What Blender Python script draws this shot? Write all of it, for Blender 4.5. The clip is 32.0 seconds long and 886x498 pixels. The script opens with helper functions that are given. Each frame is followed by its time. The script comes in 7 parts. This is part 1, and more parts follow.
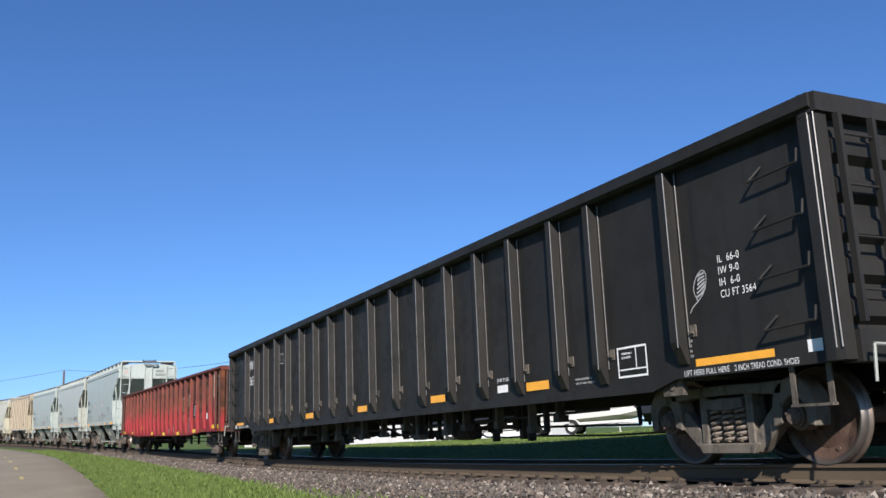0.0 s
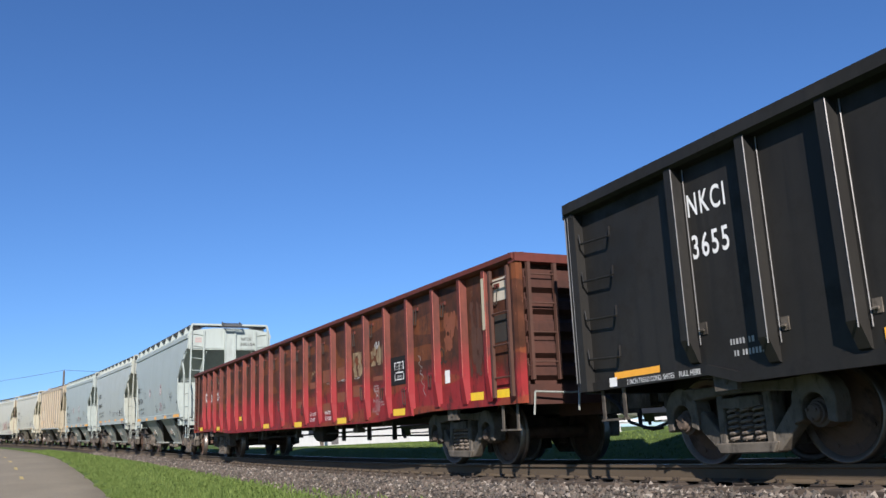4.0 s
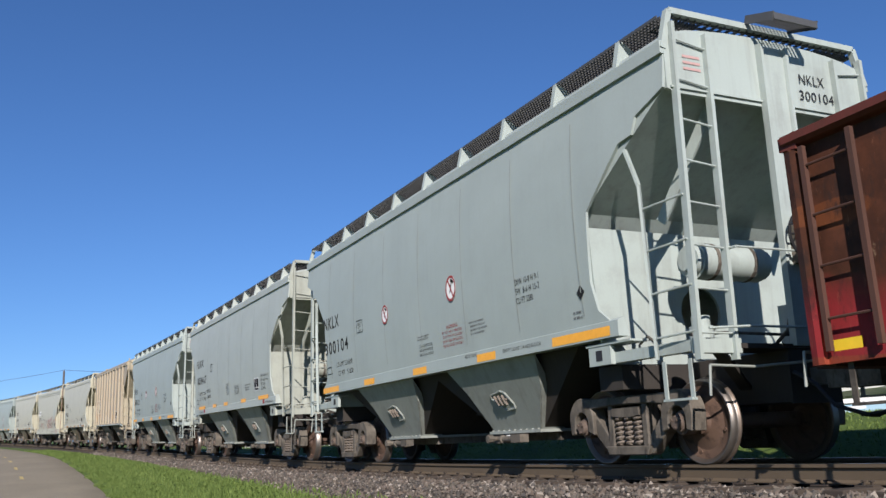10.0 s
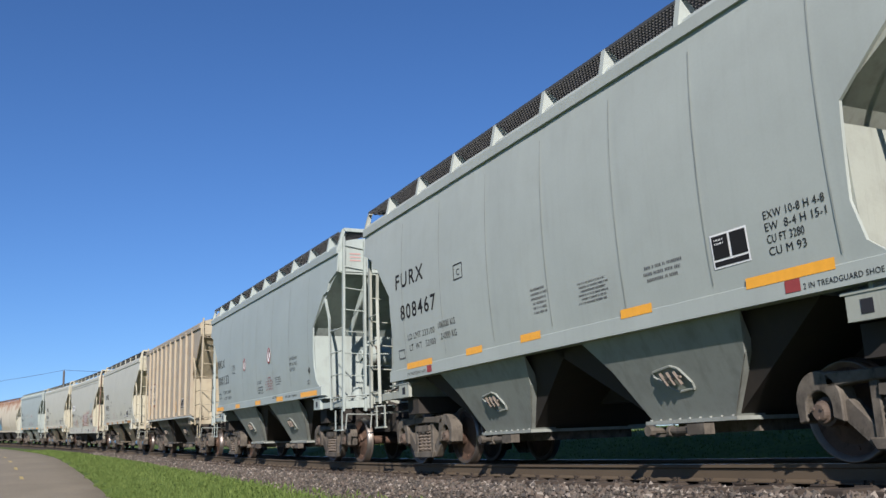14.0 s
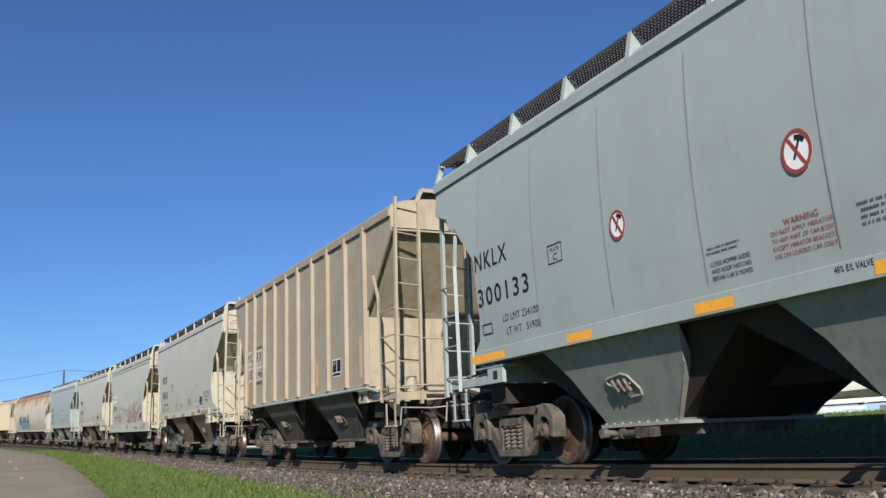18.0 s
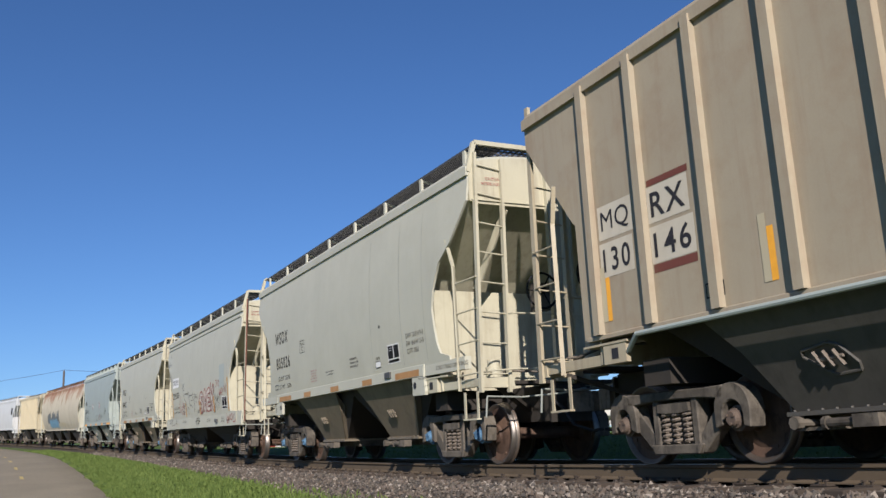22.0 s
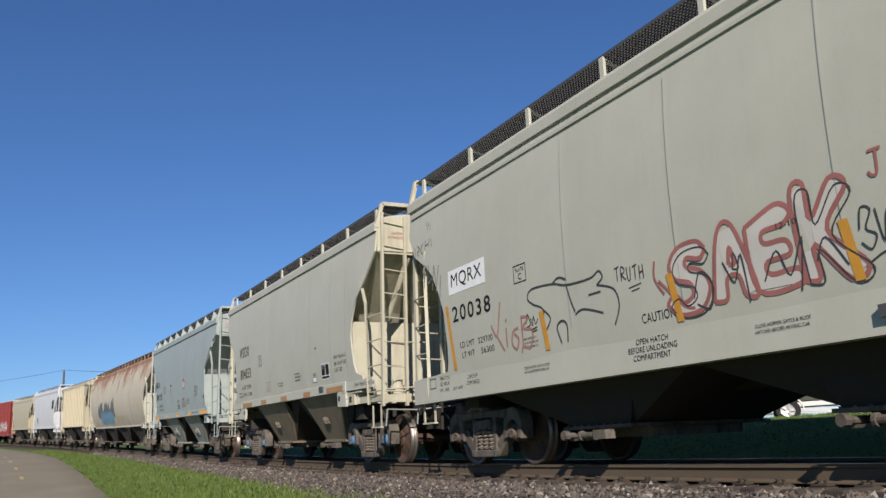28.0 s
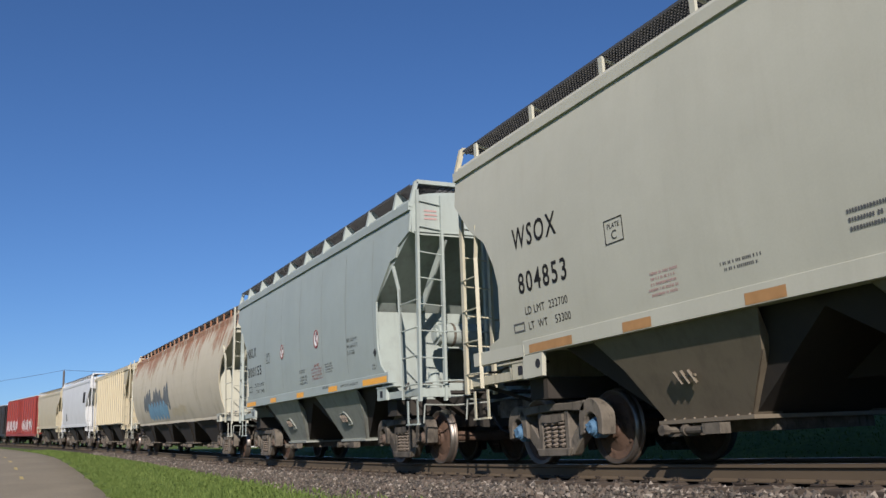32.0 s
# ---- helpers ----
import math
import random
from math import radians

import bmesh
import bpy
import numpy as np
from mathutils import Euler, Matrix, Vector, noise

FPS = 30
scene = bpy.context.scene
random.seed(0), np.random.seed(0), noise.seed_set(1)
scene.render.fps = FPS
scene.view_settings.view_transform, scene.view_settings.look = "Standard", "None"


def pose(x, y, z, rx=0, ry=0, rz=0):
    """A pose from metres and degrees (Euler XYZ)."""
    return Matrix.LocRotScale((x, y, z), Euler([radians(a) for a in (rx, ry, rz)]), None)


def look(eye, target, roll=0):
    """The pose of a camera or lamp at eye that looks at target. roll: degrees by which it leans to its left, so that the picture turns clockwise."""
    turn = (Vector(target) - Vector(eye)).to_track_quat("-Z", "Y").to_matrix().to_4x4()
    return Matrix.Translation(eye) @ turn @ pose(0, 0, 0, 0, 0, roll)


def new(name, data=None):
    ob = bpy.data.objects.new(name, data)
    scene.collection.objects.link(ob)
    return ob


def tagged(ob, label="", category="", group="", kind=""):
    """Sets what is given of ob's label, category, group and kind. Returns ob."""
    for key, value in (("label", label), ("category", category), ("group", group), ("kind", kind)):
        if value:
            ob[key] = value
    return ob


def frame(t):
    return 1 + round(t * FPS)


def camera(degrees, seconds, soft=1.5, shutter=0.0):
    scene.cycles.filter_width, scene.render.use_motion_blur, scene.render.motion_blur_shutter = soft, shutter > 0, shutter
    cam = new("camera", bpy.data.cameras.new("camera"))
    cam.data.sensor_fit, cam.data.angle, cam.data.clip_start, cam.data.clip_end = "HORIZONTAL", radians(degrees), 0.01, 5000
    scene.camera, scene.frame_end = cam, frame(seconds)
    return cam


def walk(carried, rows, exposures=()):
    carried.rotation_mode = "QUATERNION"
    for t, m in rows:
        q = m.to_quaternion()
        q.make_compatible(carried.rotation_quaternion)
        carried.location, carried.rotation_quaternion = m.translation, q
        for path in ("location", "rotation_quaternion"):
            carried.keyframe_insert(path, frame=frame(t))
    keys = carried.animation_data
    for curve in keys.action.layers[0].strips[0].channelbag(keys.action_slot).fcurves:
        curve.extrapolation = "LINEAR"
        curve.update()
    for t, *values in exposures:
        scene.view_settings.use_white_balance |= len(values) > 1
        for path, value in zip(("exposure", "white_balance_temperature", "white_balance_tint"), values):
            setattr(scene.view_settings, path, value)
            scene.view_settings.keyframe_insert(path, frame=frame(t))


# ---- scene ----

# The camera stands still on the verge beside a curving single track.
cam = camera(52.74, 32.0)
EYE = Vector((0.0, 0.0, 0.223))
YAW, PITCH, ROLL = radians(63.846), radians(13.171), -2.881
AIM = Vector((-math.sin(YAW) * math.cos(PITCH), math.cos(YAW) * math.cos(PITCH), math.sin(PITCH)))
CAM_POSE = look(EYE, EYE + AIM, ROLL)
walk(cam, [(0.0, CAM_POSE), (32.0, CAM_POSE)], exposures=[(0.0, 0.92, 5300, 16), (3.0, 0.88, 5300, 16), (6.0, 0.75, 5300, 16), (12.0, 0.68, 5300, 16), (22.0, 0.58, 5400, 16), (32.0, 0.47, 5450, 16)])

# ---- light ----
SUN_EL, SUN_AZ = radians(27), radians(-26)   # azimuth from +x, towards the camera's side of the track
sun_dir = Vector((math.cos(SUN_EL) * math.cos(SUN_AZ), math.cos(SUN_EL) * math.sin(SUN_AZ), math.sin(SUN_EL)))
world = bpy.data.worlds.new("sky")
scene.world = world
world.use_nodes = True
wn = world.node_tree
sky = wn.nodes.new("ShaderNodeTexSky")
sky.sky_type = "NISHITA"
sky.sun_disc = False
sky.sun_elevation = SUN_EL
sky.sun_rotation = math.pi / 2 - SUN_AZ
sky.air_density, sky.dust_density, sky.ozone_density = 1.0, 0.0, 6.0
wn.nodes["Background"].inputs[1].default_value = 0.056
wn.links.new(sky.outputs[0], wn.nodes["Background"].inputs[0])
sun = new("sun", bpy.data.lights.new("sun", "SUN"))
sun.data.energy, sun.data.angle, sun.data.color = 5.0, radians(0.5), (1.0, 0.84, 0.62)
sun.matrix_world = look(sun_dir * 50, (0, 0, 0))

# ---- the line of the track ----
TRACK_Y = 7.623
KNOTS = np.array([-170, -130, -100, -75, -55, -40, -28, -18, -10, -4, 3, 12.0])
HEADING = np.array([0.2433, 0.1825, 0.1329, 0.0861, 0.0475, 0.0224, 0.0089, 0.0045, 0.0014, -0.0038, -0.0097, -0.0172])
GRADE = np.array([-0.0469, -0.0468, -0.0464, -0.0447, -0.0425, -0.0396, -0.0348, -0.0261, -0.0156, -0.0093, -0.0047, -0.0006])
LINE_S = np.arange(-520, 400, 0.5)
_h, _g = np.interp(LINE_S, KNOTS, HEADING), np.interp(LINE_S, KNOTS, GRADE)


def summed(v):
    a = np.concatenate([[0.0], np.cumsum((v[1:] + v[:-1]) * 0.25)])
    return a - a[np.searchsorted(LINE_S, -6)]


LINE_X, LINE_Y, LINE_Z = summed(np.cos(_h)) - 6, summed(np.sin(_h)) + TRACK_Y, summed(_g)


def on_line(s, d=0.0, z=0.0):
    """A point s along the track, d across it (negative: the camera's side), z over the rail's top."""
    h = float(np.interp(s, LINE_S, _h))
    return Vector((float(np.interp(s, LINE_S, LINE_X)) - math.sin(h) * d, float(np.interp(s, LINE_S, LINE_Y)) + math.cos(h) * d, float(np.interp(s, LINE_S, LINE_Z)) + z))


def train_run(t):
    return 4.579 * t + 0.00184 * t ** 2 - 4.904e-4 * t ** 3 + 4.966e-6 * t ** 4


# ---- materials ----
def nodes_of(name):
    m = bpy.data.materials.new(name)
    m.use_nodes = True
    nt = m.node_tree
    return m, nt, nt.nodes["Principled BSDF"]


def mix(nt, fac, a, b):
    n = nt.nodes.new("ShaderNodeMix")
    n.data_type = "RGBA"
    for sock, v in ((n.inputs[0], fac), (n.inputs[6], a), (n.inputs[7], b)):
        if isinstance(v, bpy.types.NodeSocket):
            nt.links.new(v, sock)
        elif isinstance(v, (int, float)):
            sock.default_value = v
        else:
            sock.default_value = (*v, 1)
    return n.outputs[2]


def ramp(nt, value, lo, hi, a=0.0, b=1.0):
    n = nt.nodes.new("ShaderNodeMapRange")
    n.clamp = True
    nt.links.new(value, n.inputs[0])
    for i, v in enumerate((lo, hi, a, b)):
        n.inputs[i + 1].default_value = v
    return n.outputs[0]


def noise_at(nt, scale, stretch=(1, 1, 1), detail=4.0, rough=0.55, seed=True):
    co = nt.nodes.new("ShaderNodeTexCoord")
    mp = nt.nodes.new("ShaderNodeMapping")
    mp.inputs["Scale"].default_value = stretch
    nt.links.new(co.outputs["Object"], mp.inputs["Vector"])
    n = nt.nodes.new("ShaderNodeTexNoise")
    n.inputs["Scale"].default_value, n.inputs["Detail"].default_value, n.inputs["Roughness"].default_value = scale, detail, rough
    nt.links.new(mp.outputs[0], n.inputs["Vector"])
    return n.outputs["Fac"]


def bump(nt, bsdf, height, strength, distance=0.01):
    n = nt.nodes.new("ShaderNodeBump")
    n.inputs["Strength"].default_value, n.inputs["Distance"].default_value = strength, distance
    nt.links.new(height, n.inputs["Height"])
    nt.links.new(n.outputs[0], bsdf.inputs["Normal"])


def paint(name, base, dirt=(0.10, 0.07, 0.05), amount=0.35, streaks=0.3, rough=0.5, fine=14.0, metal=0.0, spread=0.12):
    """Weathered paint: broad fading, grime in patches, streaks that run down, a fine grain."""
    m, nt, b = nodes_of(name)
    fade = noise_at(nt, 0.9, (1, 1, 1), 3)
    col = mix(nt, fade, [c * (1 - spread) for c in base], [min(1, c * (1 + spread)) for c in base])
    patch = ramp(nt, noise_at(nt, 2.3, (1, 1, 1), 6, 0.65), 0.48, 0.75, 0, amount)
    col = mix(nt, patch, col, dirt)
    run = ramp(nt, noise_at(nt, 5.0, (1.6, 1.6, 0.12), 4, 0.6), 0.5, 0.78, 0, streaks)
    col = mix(nt, run, col, dirt)
    hair = ramp(nt, noise_at(nt, 22.0, (1.0, 1.0, 0.07), 5, 0.7), 0.58, 0.74, 0, 0.5 * streaks)
    col = mix(nt, hair, col, dirt)
    scuff = ramp(nt, noise_at(nt, 9.0, (1, 1, 0.8), 8, 0.75), 0.62, 0.72, 0, 0.35 * amount)
    col = mix(nt, scuff, col, [c * 0.55 for c in base])
    grain = noise_at(nt, fine * 3, (1, 1, 1), 3)
    col = mix(nt, ramp(nt, grain, 0.3, 0.7, 0, 0.08), col, [c * 0.5 for c in base])
    nt.links.new(col, b.inputs["Base Color"])
    nt.links.new(ramp(nt, patch, 0, 1, rough, min(1, rough + 0.3)), b.inputs["Roughness"])
    b.inputs["Metallic"].default_value = metal
    b.inputs["Specular IOR Level"].default_value = 0.35
    bump(nt, b, noise_at(nt, 3.0, (1, 1, 0.5), 5), 0.12, 0.02)
    return m


def cast_grime(name, dark, dust):
    """Grimy steel: each piece lies somewhere between oily black and dusty brown."""
    m, nt, b = nodes_of(name)
    info = nt.nodes.new("ShaderNodeObjectInfo")
    own = mix(nt, info.outputs["Random"], dark, [0.45 * p + 0.55 * q for p, q in zip(dark, dust)])
    col = mix(nt, ramp(nt, noise_at(nt, 3.5, (1, 1, 1), 7, 0.68), 0.42, 0.66, 0, 0.75), own, dust)
    col = mix(nt, ramp(nt, noise_at(nt, 11.0, (1, 1, 0.5), 6, 0.7), 0.52, 0.70, 0, 0.85), col, [p * 0.35 for p in dark])
    nt.links.new(col, b.inputs["Base Color"])
    b.inputs["Roughness"].default_value = 0.75
    b.inputs["Specular IOR Level"].default_value = 0.3
    bump(nt, b, noise_at(nt, 16.0, (1, 1, 1), 5), 0.35, 0.01)
    return m


def plain(name, base, rough=0.7, metal=0.0, vary=0.15, scale=12.0, sheen=0.25):
    m, nt, b = nodes_of(name)
    col = mix(nt, noise_at(nt, scale, (1, 1, 1), 5), [c * (1 - vary) for c in base], [min(1, c * (1 + vary)) for c in base])
    nt.links.new(col, b.inputs["Base Color"])
    b.inputs["Roughness"].default_value, b.inputs["Metallic"].default_value = rough, metal
    b.inputs["Specular IOR Level"].default_value = sheen
    return m


M = {
    "hopper_grey": paint("hopper_grey_paint", (0.32, 0.36, 0.335), amount=0.06, streaks=0.06),
    "furx_grey": paint("hopper_pale_grey_paint", (0.355, 0.385, 0.35), amount=0.08, streaks=0.08),
    "cream_grey": paint("hopper_cream_grey_paint", (0.435, 0.43, 0.35), (0.30, 0.27, 0.20), amount=0.12, streaks=0.12),
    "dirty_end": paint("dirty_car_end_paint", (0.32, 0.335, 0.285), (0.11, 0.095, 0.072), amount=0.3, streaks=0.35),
    "stained_cream": paint("stained_cream_paint", (0.44, 0.415, 0.305), (0.15, 0.105, 0.066), amount=0.25, streaks=0.4),
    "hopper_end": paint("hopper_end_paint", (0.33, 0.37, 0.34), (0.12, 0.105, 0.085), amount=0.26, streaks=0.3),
    "weld_dirt": plain("grime_along_weld", (0.265, 0.285, 0.262), 0.8, 0, 0.5, 3),
    "faint_red": plain("faded_red_lettering", (0.40, 0.26, 0.24), 0.7),
    "tan": paint("tan_paint", (0.325, 0.28, 0.20), (0.24, 0.165, 0.105), amount=0.45, streaks=0.45),
    "cream": paint("cream_paint", (0.43, 0.385, 0.265), (0.40, 0.30, 0.18), amount=0.25, streaks=0.3),
    "tan_end": paint("dusty_tan_end_paint", (0.37, 0.325, 0.225), (0.17, 0.125, 0.085), amount=0.4, streaks=0.55),
    "white": paint("white_paint", (0.56, 0.568, 0.56), (0.3, 0.28, 0.25), amount=0.15, streaks=0.15),
    "black": paint("black_gondola_paint", (0.0152, 0.014, 0.0117), (0.0055, 0.0055, 0.0055), amount=0.9, streaks=0.8, rough=0.6, spread=0.75),
    "box_red": paint("boxcar_red_paint", (0.24, 0.036, 0.028), amount=0.3, streaks=0.3),
    "dark_car": paint("dark_car_paint", (0.02, 0.02, 0.022), amount=0.3, streaks=0.3),
    # black grime, darkened further to put the shade of hidden surfaces into the colour
    "under": paint("underframe_grime_and_shade", (0.03, 0.026, 0.022), (0.05, 0.04, 0.03), amount=0.6, streaks=0.4, rough=0.85),
    "bay_grey": paint("bay_grey_paint", (0.25, 0.265, 0.235), (0.09, 0.08, 0.07), amount=0.35, streaks=0.4),
    "bay_dark": paint("bay_oily_paint", (0.075, 0.07, 0.06), (0.03, 0.028, 0.025), amount=0.5, streaks=0.5, rough=0.55),
    "bay_tan": paint("bay_dusty_paint", (0.155, 0.13, 0.093), (0.06, 0.05, 0.038), amount=0.4, streaks=0.4),
    "cast": cast_grime("cast_steel_grime", (0.043, 0.037, 0.030), (0.165, 0.143, 0.112)),
    "wheel": cast_grime("rusty_wheel_plate", (0.06, 0.037, 0.027), (0.12, 0.075, 0.05)),
    "rim": plain("worn_wheel_rim", (0.15, 0.12, 0.095), 0.5, 0.7, 0.3),
    "tread": plain("polished_wheel_tread", (0.19, 0.17, 0.15), 0.42, 0.85, 0.3),
    # pale colours that paint the sun's catch-light on the gondolas' post edges
    "post_edge": plain("steel_edge_glint", (0.17, 0.165, 0.155), 0.4, 0.5, 0.5, 6),
    "red_edge": plain("red_edge_glint", (0.36, 0.11, 0.08), 0.4, 0.2, 0.6, 5),
    "chord_red": paint("rusty_red_chord_paint", (0.105, 0.025, 0.017), (0.05, 0.02, 0.013), amount=0.6, streaks=0.5, rough=0.7, spread=0.25),
    "spring": plain("spring_steel", (0.18, 0.15, 0.12), 0.7, 0.2),
    "bearing_blue": plain("blue_bearing_cap", (0.08, 0.152, 0.24), 0.6),
    "bearing_rust": plain("rusty_bearing_cap", (0.10, 0.075, 0.058), 0.75),
    "reflector": plain("amber_reflector", (0.75, 0.36, 0.03), 0.4),
    "reflector_dull": plain("dull_amber_reflector", (0.50, 0.25, 0.03), 0.5, 0, 0.3, 5),
    "reflector_faded": plain("faded_amber_reflector", (0.34, 0.19, 0.075), 0.6, 0, 0.3, 5),
    "reflector_yellow": plain("yellow_reflector", (0.72, 0.496, 0.016), 0.4),
    "grey_ink": plain("worn_grey_lettering", (0.104, 0.106, 0.108), 0.75, sheen=0.08),
    "ink": plain("black_lettering", (0.02, 0.02, 0.021), 0.75, sheen=0.06),
    "white_ink": plain("white_lettering", (0.72, 0.72, 0.70), 0.6),
    "faded_ink": plain("faded_white_lettering", (0.336, 0.336, 0.328), 0.7, 0, 0.5, 5),
    "blue_ink": plain("dark_lettering", (0.03, 0.03, 0.036), 0.75, sheen=0.06),
    "red_ink": plain("red_lettering", (0.26, 0.055, 0.055), 0.7, sheen=0.08),
    "graffiti_red": plain("red_spray_paint", (0.29, 0.115, 0.10), 0.7, 0, 0.4, 3),
    "spray_white": plain("thin_white_spray_paint", (0.50, 0.475, 0.42), 0.7, 0, 0.12, 3),
    "graffiti_black": plain("black_spray_paint", (0.048, 0.048, 0.052), 0.7, 0, 0.4, 3),
    "grating": plain("galvanised_grating", (0.104, 0.104, 0.104), 0.6, 0.5),
    "steel": plain("worn_rail_steel", (0.20, 0.17, 0.145), 0.30, 0.85),
    "rail_side": paint("rusty_rail_side", (0.10, 0.075, 0.047), (0.06, 0.045, 0.03), amount=0.4, streaks=0.0, rough=0.85),
    "tie": paint("weathered_tie_timber", (0.048, 0.037, 0.028), (0.03, 0.024, 0.018), amount=0.5, streaks=0.0, rough=0.9),
    "boat_white": plain("boat_gelcoat", (0.6, 0.592, 0.56), 0.35),
    "boat_tan": plain("boat_cover_tan", (0.336, 0.264, 0.176), 0.8),
    "rubber": plain("tyre_rubber", (0.02, 0.02, 0.02), 0.85),
    "galv": plain("galvanised_trailer_steel", (0.496, 0.496, 0.48), 0.45, 0.4),
    "wood_pole": plain("grey_pole_timber", (0.096, 0.08, 0.064), 0.9),
    "cable": plain("cable_black", (0.05, 0.05, 0.055), 0.7),
    "siding": paint("white_wall_siding", (0.56, 0.56, 0.544), amount=0.1, streaks=0.1),
    "shingle": plain("grey_shingle", (0.128, 0.12, 0.12), 0.9),
    "pane": plain("dark_window_pane", (0.024, 0.028, 0.036), 0.08),
    "hose": plain("hose_rubber", (0.025, 0.025, 0.028), 0.6),
    "yellow_line": plain("worn_yellow_line", (0.4, 0.32, 0.128), 0.8, 0, 0.4, 4),
}


# ---- mesh helpers ----
def box(bm, x0, x1, y0, y1, z0, z1):
    v = [bm.verts.new(p) for p in ((x0, y0, z0), (x1, y0, z0), (x1, y1, z0), (x0, y1, z0), (x0, y0, z1), (x1, y0, z1), (x1, y1, z1), (x0, y1, z1))]
    for f in ((3, 2, 1, 0), (4, 5, 6, 7), (0, 1, 5, 4), (1, 2, 6, 5), (2, 3, 7, 6), (3, 0, 4, 7)):
        bm.faces.new([v[i] for i in f])
    return bm


def prism(bm, outline, axis, a, b):
    """An outline in the two other axes (x,z for y; y,z for x; x,y for z), pushed from a to b along the axis."""
    def at(p, k):
        return {"x": (k, p[0], p[1]), "y": (p[0], k, p[1]), "z": (p[0], p[1], k)}[axis]
    lo, hi = [bm.verts.new(at(p, a)) for p in outline], [bm.verts.new(at(p, b)) for p in outline]
    n = len(outline)
    fs = [bm.faces.new(lo), bm.faces.new(hi[::-1])]
    for i in range(n):
        fs.append(bm.faces.new((lo[i], hi[i], hi[(i + 1) % n], lo[(i + 1) % n])))
    bmesh.ops.recalc_face_normals(bm, faces=fs)
    return bm


def rod(bm, p, q, r, n=8):
    p, q = Vector(p), Vector(q)
    z = (q - p).normalized()
    x = z.orthogonal().normalized()
    y = z.cross(x)
    rings = [[bm.verts.new(c + (x * math.cos(k) + y * math.sin(k)) * r) for k in (2 * math.pi * i / n for i in range(n))] for c in (p, q)]
    for i in range(n):
        bm.faces.new((rings[0][i], rings[0][(i + 1) % n], rings[1][(i + 1) % n], rings[1][i]))
    bm.faces.new(rings[0][::-1])
    bm.faces.new(rings[1])
    return bm


def bent_rod(bm, pts, r, n=6):
    for a, b in zip(pts, pts[1:]):
        rod(bm, a, b, r, n)
    return bm


def bar(bm, p, q, w, h):
    """A flat bar from p to q, w across (horizontal) and h deep."""
    p, q = Vector(p), Vector(q)
    z = (q - p).normalized()
    x = z.cross(Vector((0, 0, 1)))
    x = Vector((1, 0, 0)) if x.length < 0.01 else x.normalized()
    y = x.cross(z)
    lo, hi = [[bm.verts.new(c + x * a * w / 2 + y * b * h / 2) for a, b in ((-1, -1), (1, -1), (1, 1), (-1, 1))] for c in (p, q)]
    fs = [bm.faces.new(lo), bm.faces.new(hi[::-1])] + [bm.faces.new((lo[i], hi[i], hi[(i + 1) % 4], lo[(i + 1) % 4])) for i in range(4)]
    bmesh.ops.recalc_face_normals(bm, faces=fs)
    return bm


def revolve(bm, profile, n=32, centre=(0, 0, 0)):
    """A profile of (radius, y) turned round the y axis."""
    rings = []
    for r, y in profile:
        rings.append([bm.verts.new((centre[0] + r * math.cos(2 * math.pi * i / n), centre[1] + y, centre[2] + r * math.sin(2 * math.pi * i / n))) for i in range(n)])
    for a, b in zip(rings, rings[1:]):
        for i in range(n):
            bm.faces.new((a[i], a[(i + 1) % n], b[(i + 1) % n], b[i]))
    return bm


def part(name, bm, material, parent=None, label="", smooth=False):
    me = bpy.data.meshes.new(name)
    bm.to_mesh(me)
    bm.free()
    me.materials.append(material)
    if smooth:
        for p in me.polygons:
            p.use_smooth = True
        me.set_sharp_from_angle(angle=radians(30))
    ob = new(name, me)
    ob.parent = parent
    if label:
        tagged(ob, label)
    return ob


def mesh_from(name, verts, faces, material, parent=None, label="", smooth=False):
    me = bpy.data.meshes.new(name)
    me.from_pydata(verts, [], faces)
    me.update()
    me.materials.append(material)
    if smooth:
        for p in me.polygons:
            p.use_smooth = True
        me.set_sharp_from_angle(angle=radians(30))
    ob = new(name, me)
    ob.parent = parent
    if label:
        tagged(ob, label)
    return ob


def thing(name, label, category, group=""):
    return tagged(new(name), label, category, group)


LETTERS = {}


def letters(text, bold):
    """The built-in font's outlines of a text as points and faces, one unit high."""
    if (text, bold) not in LETTERS:
        cu = bpy.data.curves.new("letters", "FONT")
        cu.body, cu.resolution_u, cu.offset = text, 3, 0.014 if bold else 0.0
        cu.space_character = 1.22 if bold else 1.05
        ob = bpy.data.objects.new("letters", cu)
        me = bpy.data.meshes.new_from_object(ob)
        LETTERS[text, bold] = ([tuple(v.co) for v in me.vertices], [tuple(p.vertices) for p in me.polygons])
        bpy.data.objects.remove(ob)
        bpy.data.meshes.remove(me)
        bpy.data.curves.remove(cu)
    return LETTERS[text, bold]


def lettering(text, x0, x1, z, height, material, parent, side=None, end=None):
    """Letters from x0 to x1 on a car's near side (side: half width as a function of z), or across its front end (end: x)."""
    vs, fs = letters(text, height > 0.2 and "M" not in text)
    lo, hi = min(v[0] for v in vs), max(v[0] for v in vs)
    bot, top = min(v[1] for v in vs), max(v[1] for v in vs)
    ku, kv = (x1 - x0) / (hi - lo), height / (top - bot)
    pts = [(x0 + (u - lo) * ku, z + (v - bot) * kv) for u, v, _ in vs]
    out = [(p, -(side(q) + 0.003), q) for p, q in pts] if side else [(end + 0.006, p, q) for p, q in pts]
    return mesh_from("lettering", out, fs, material, parent)


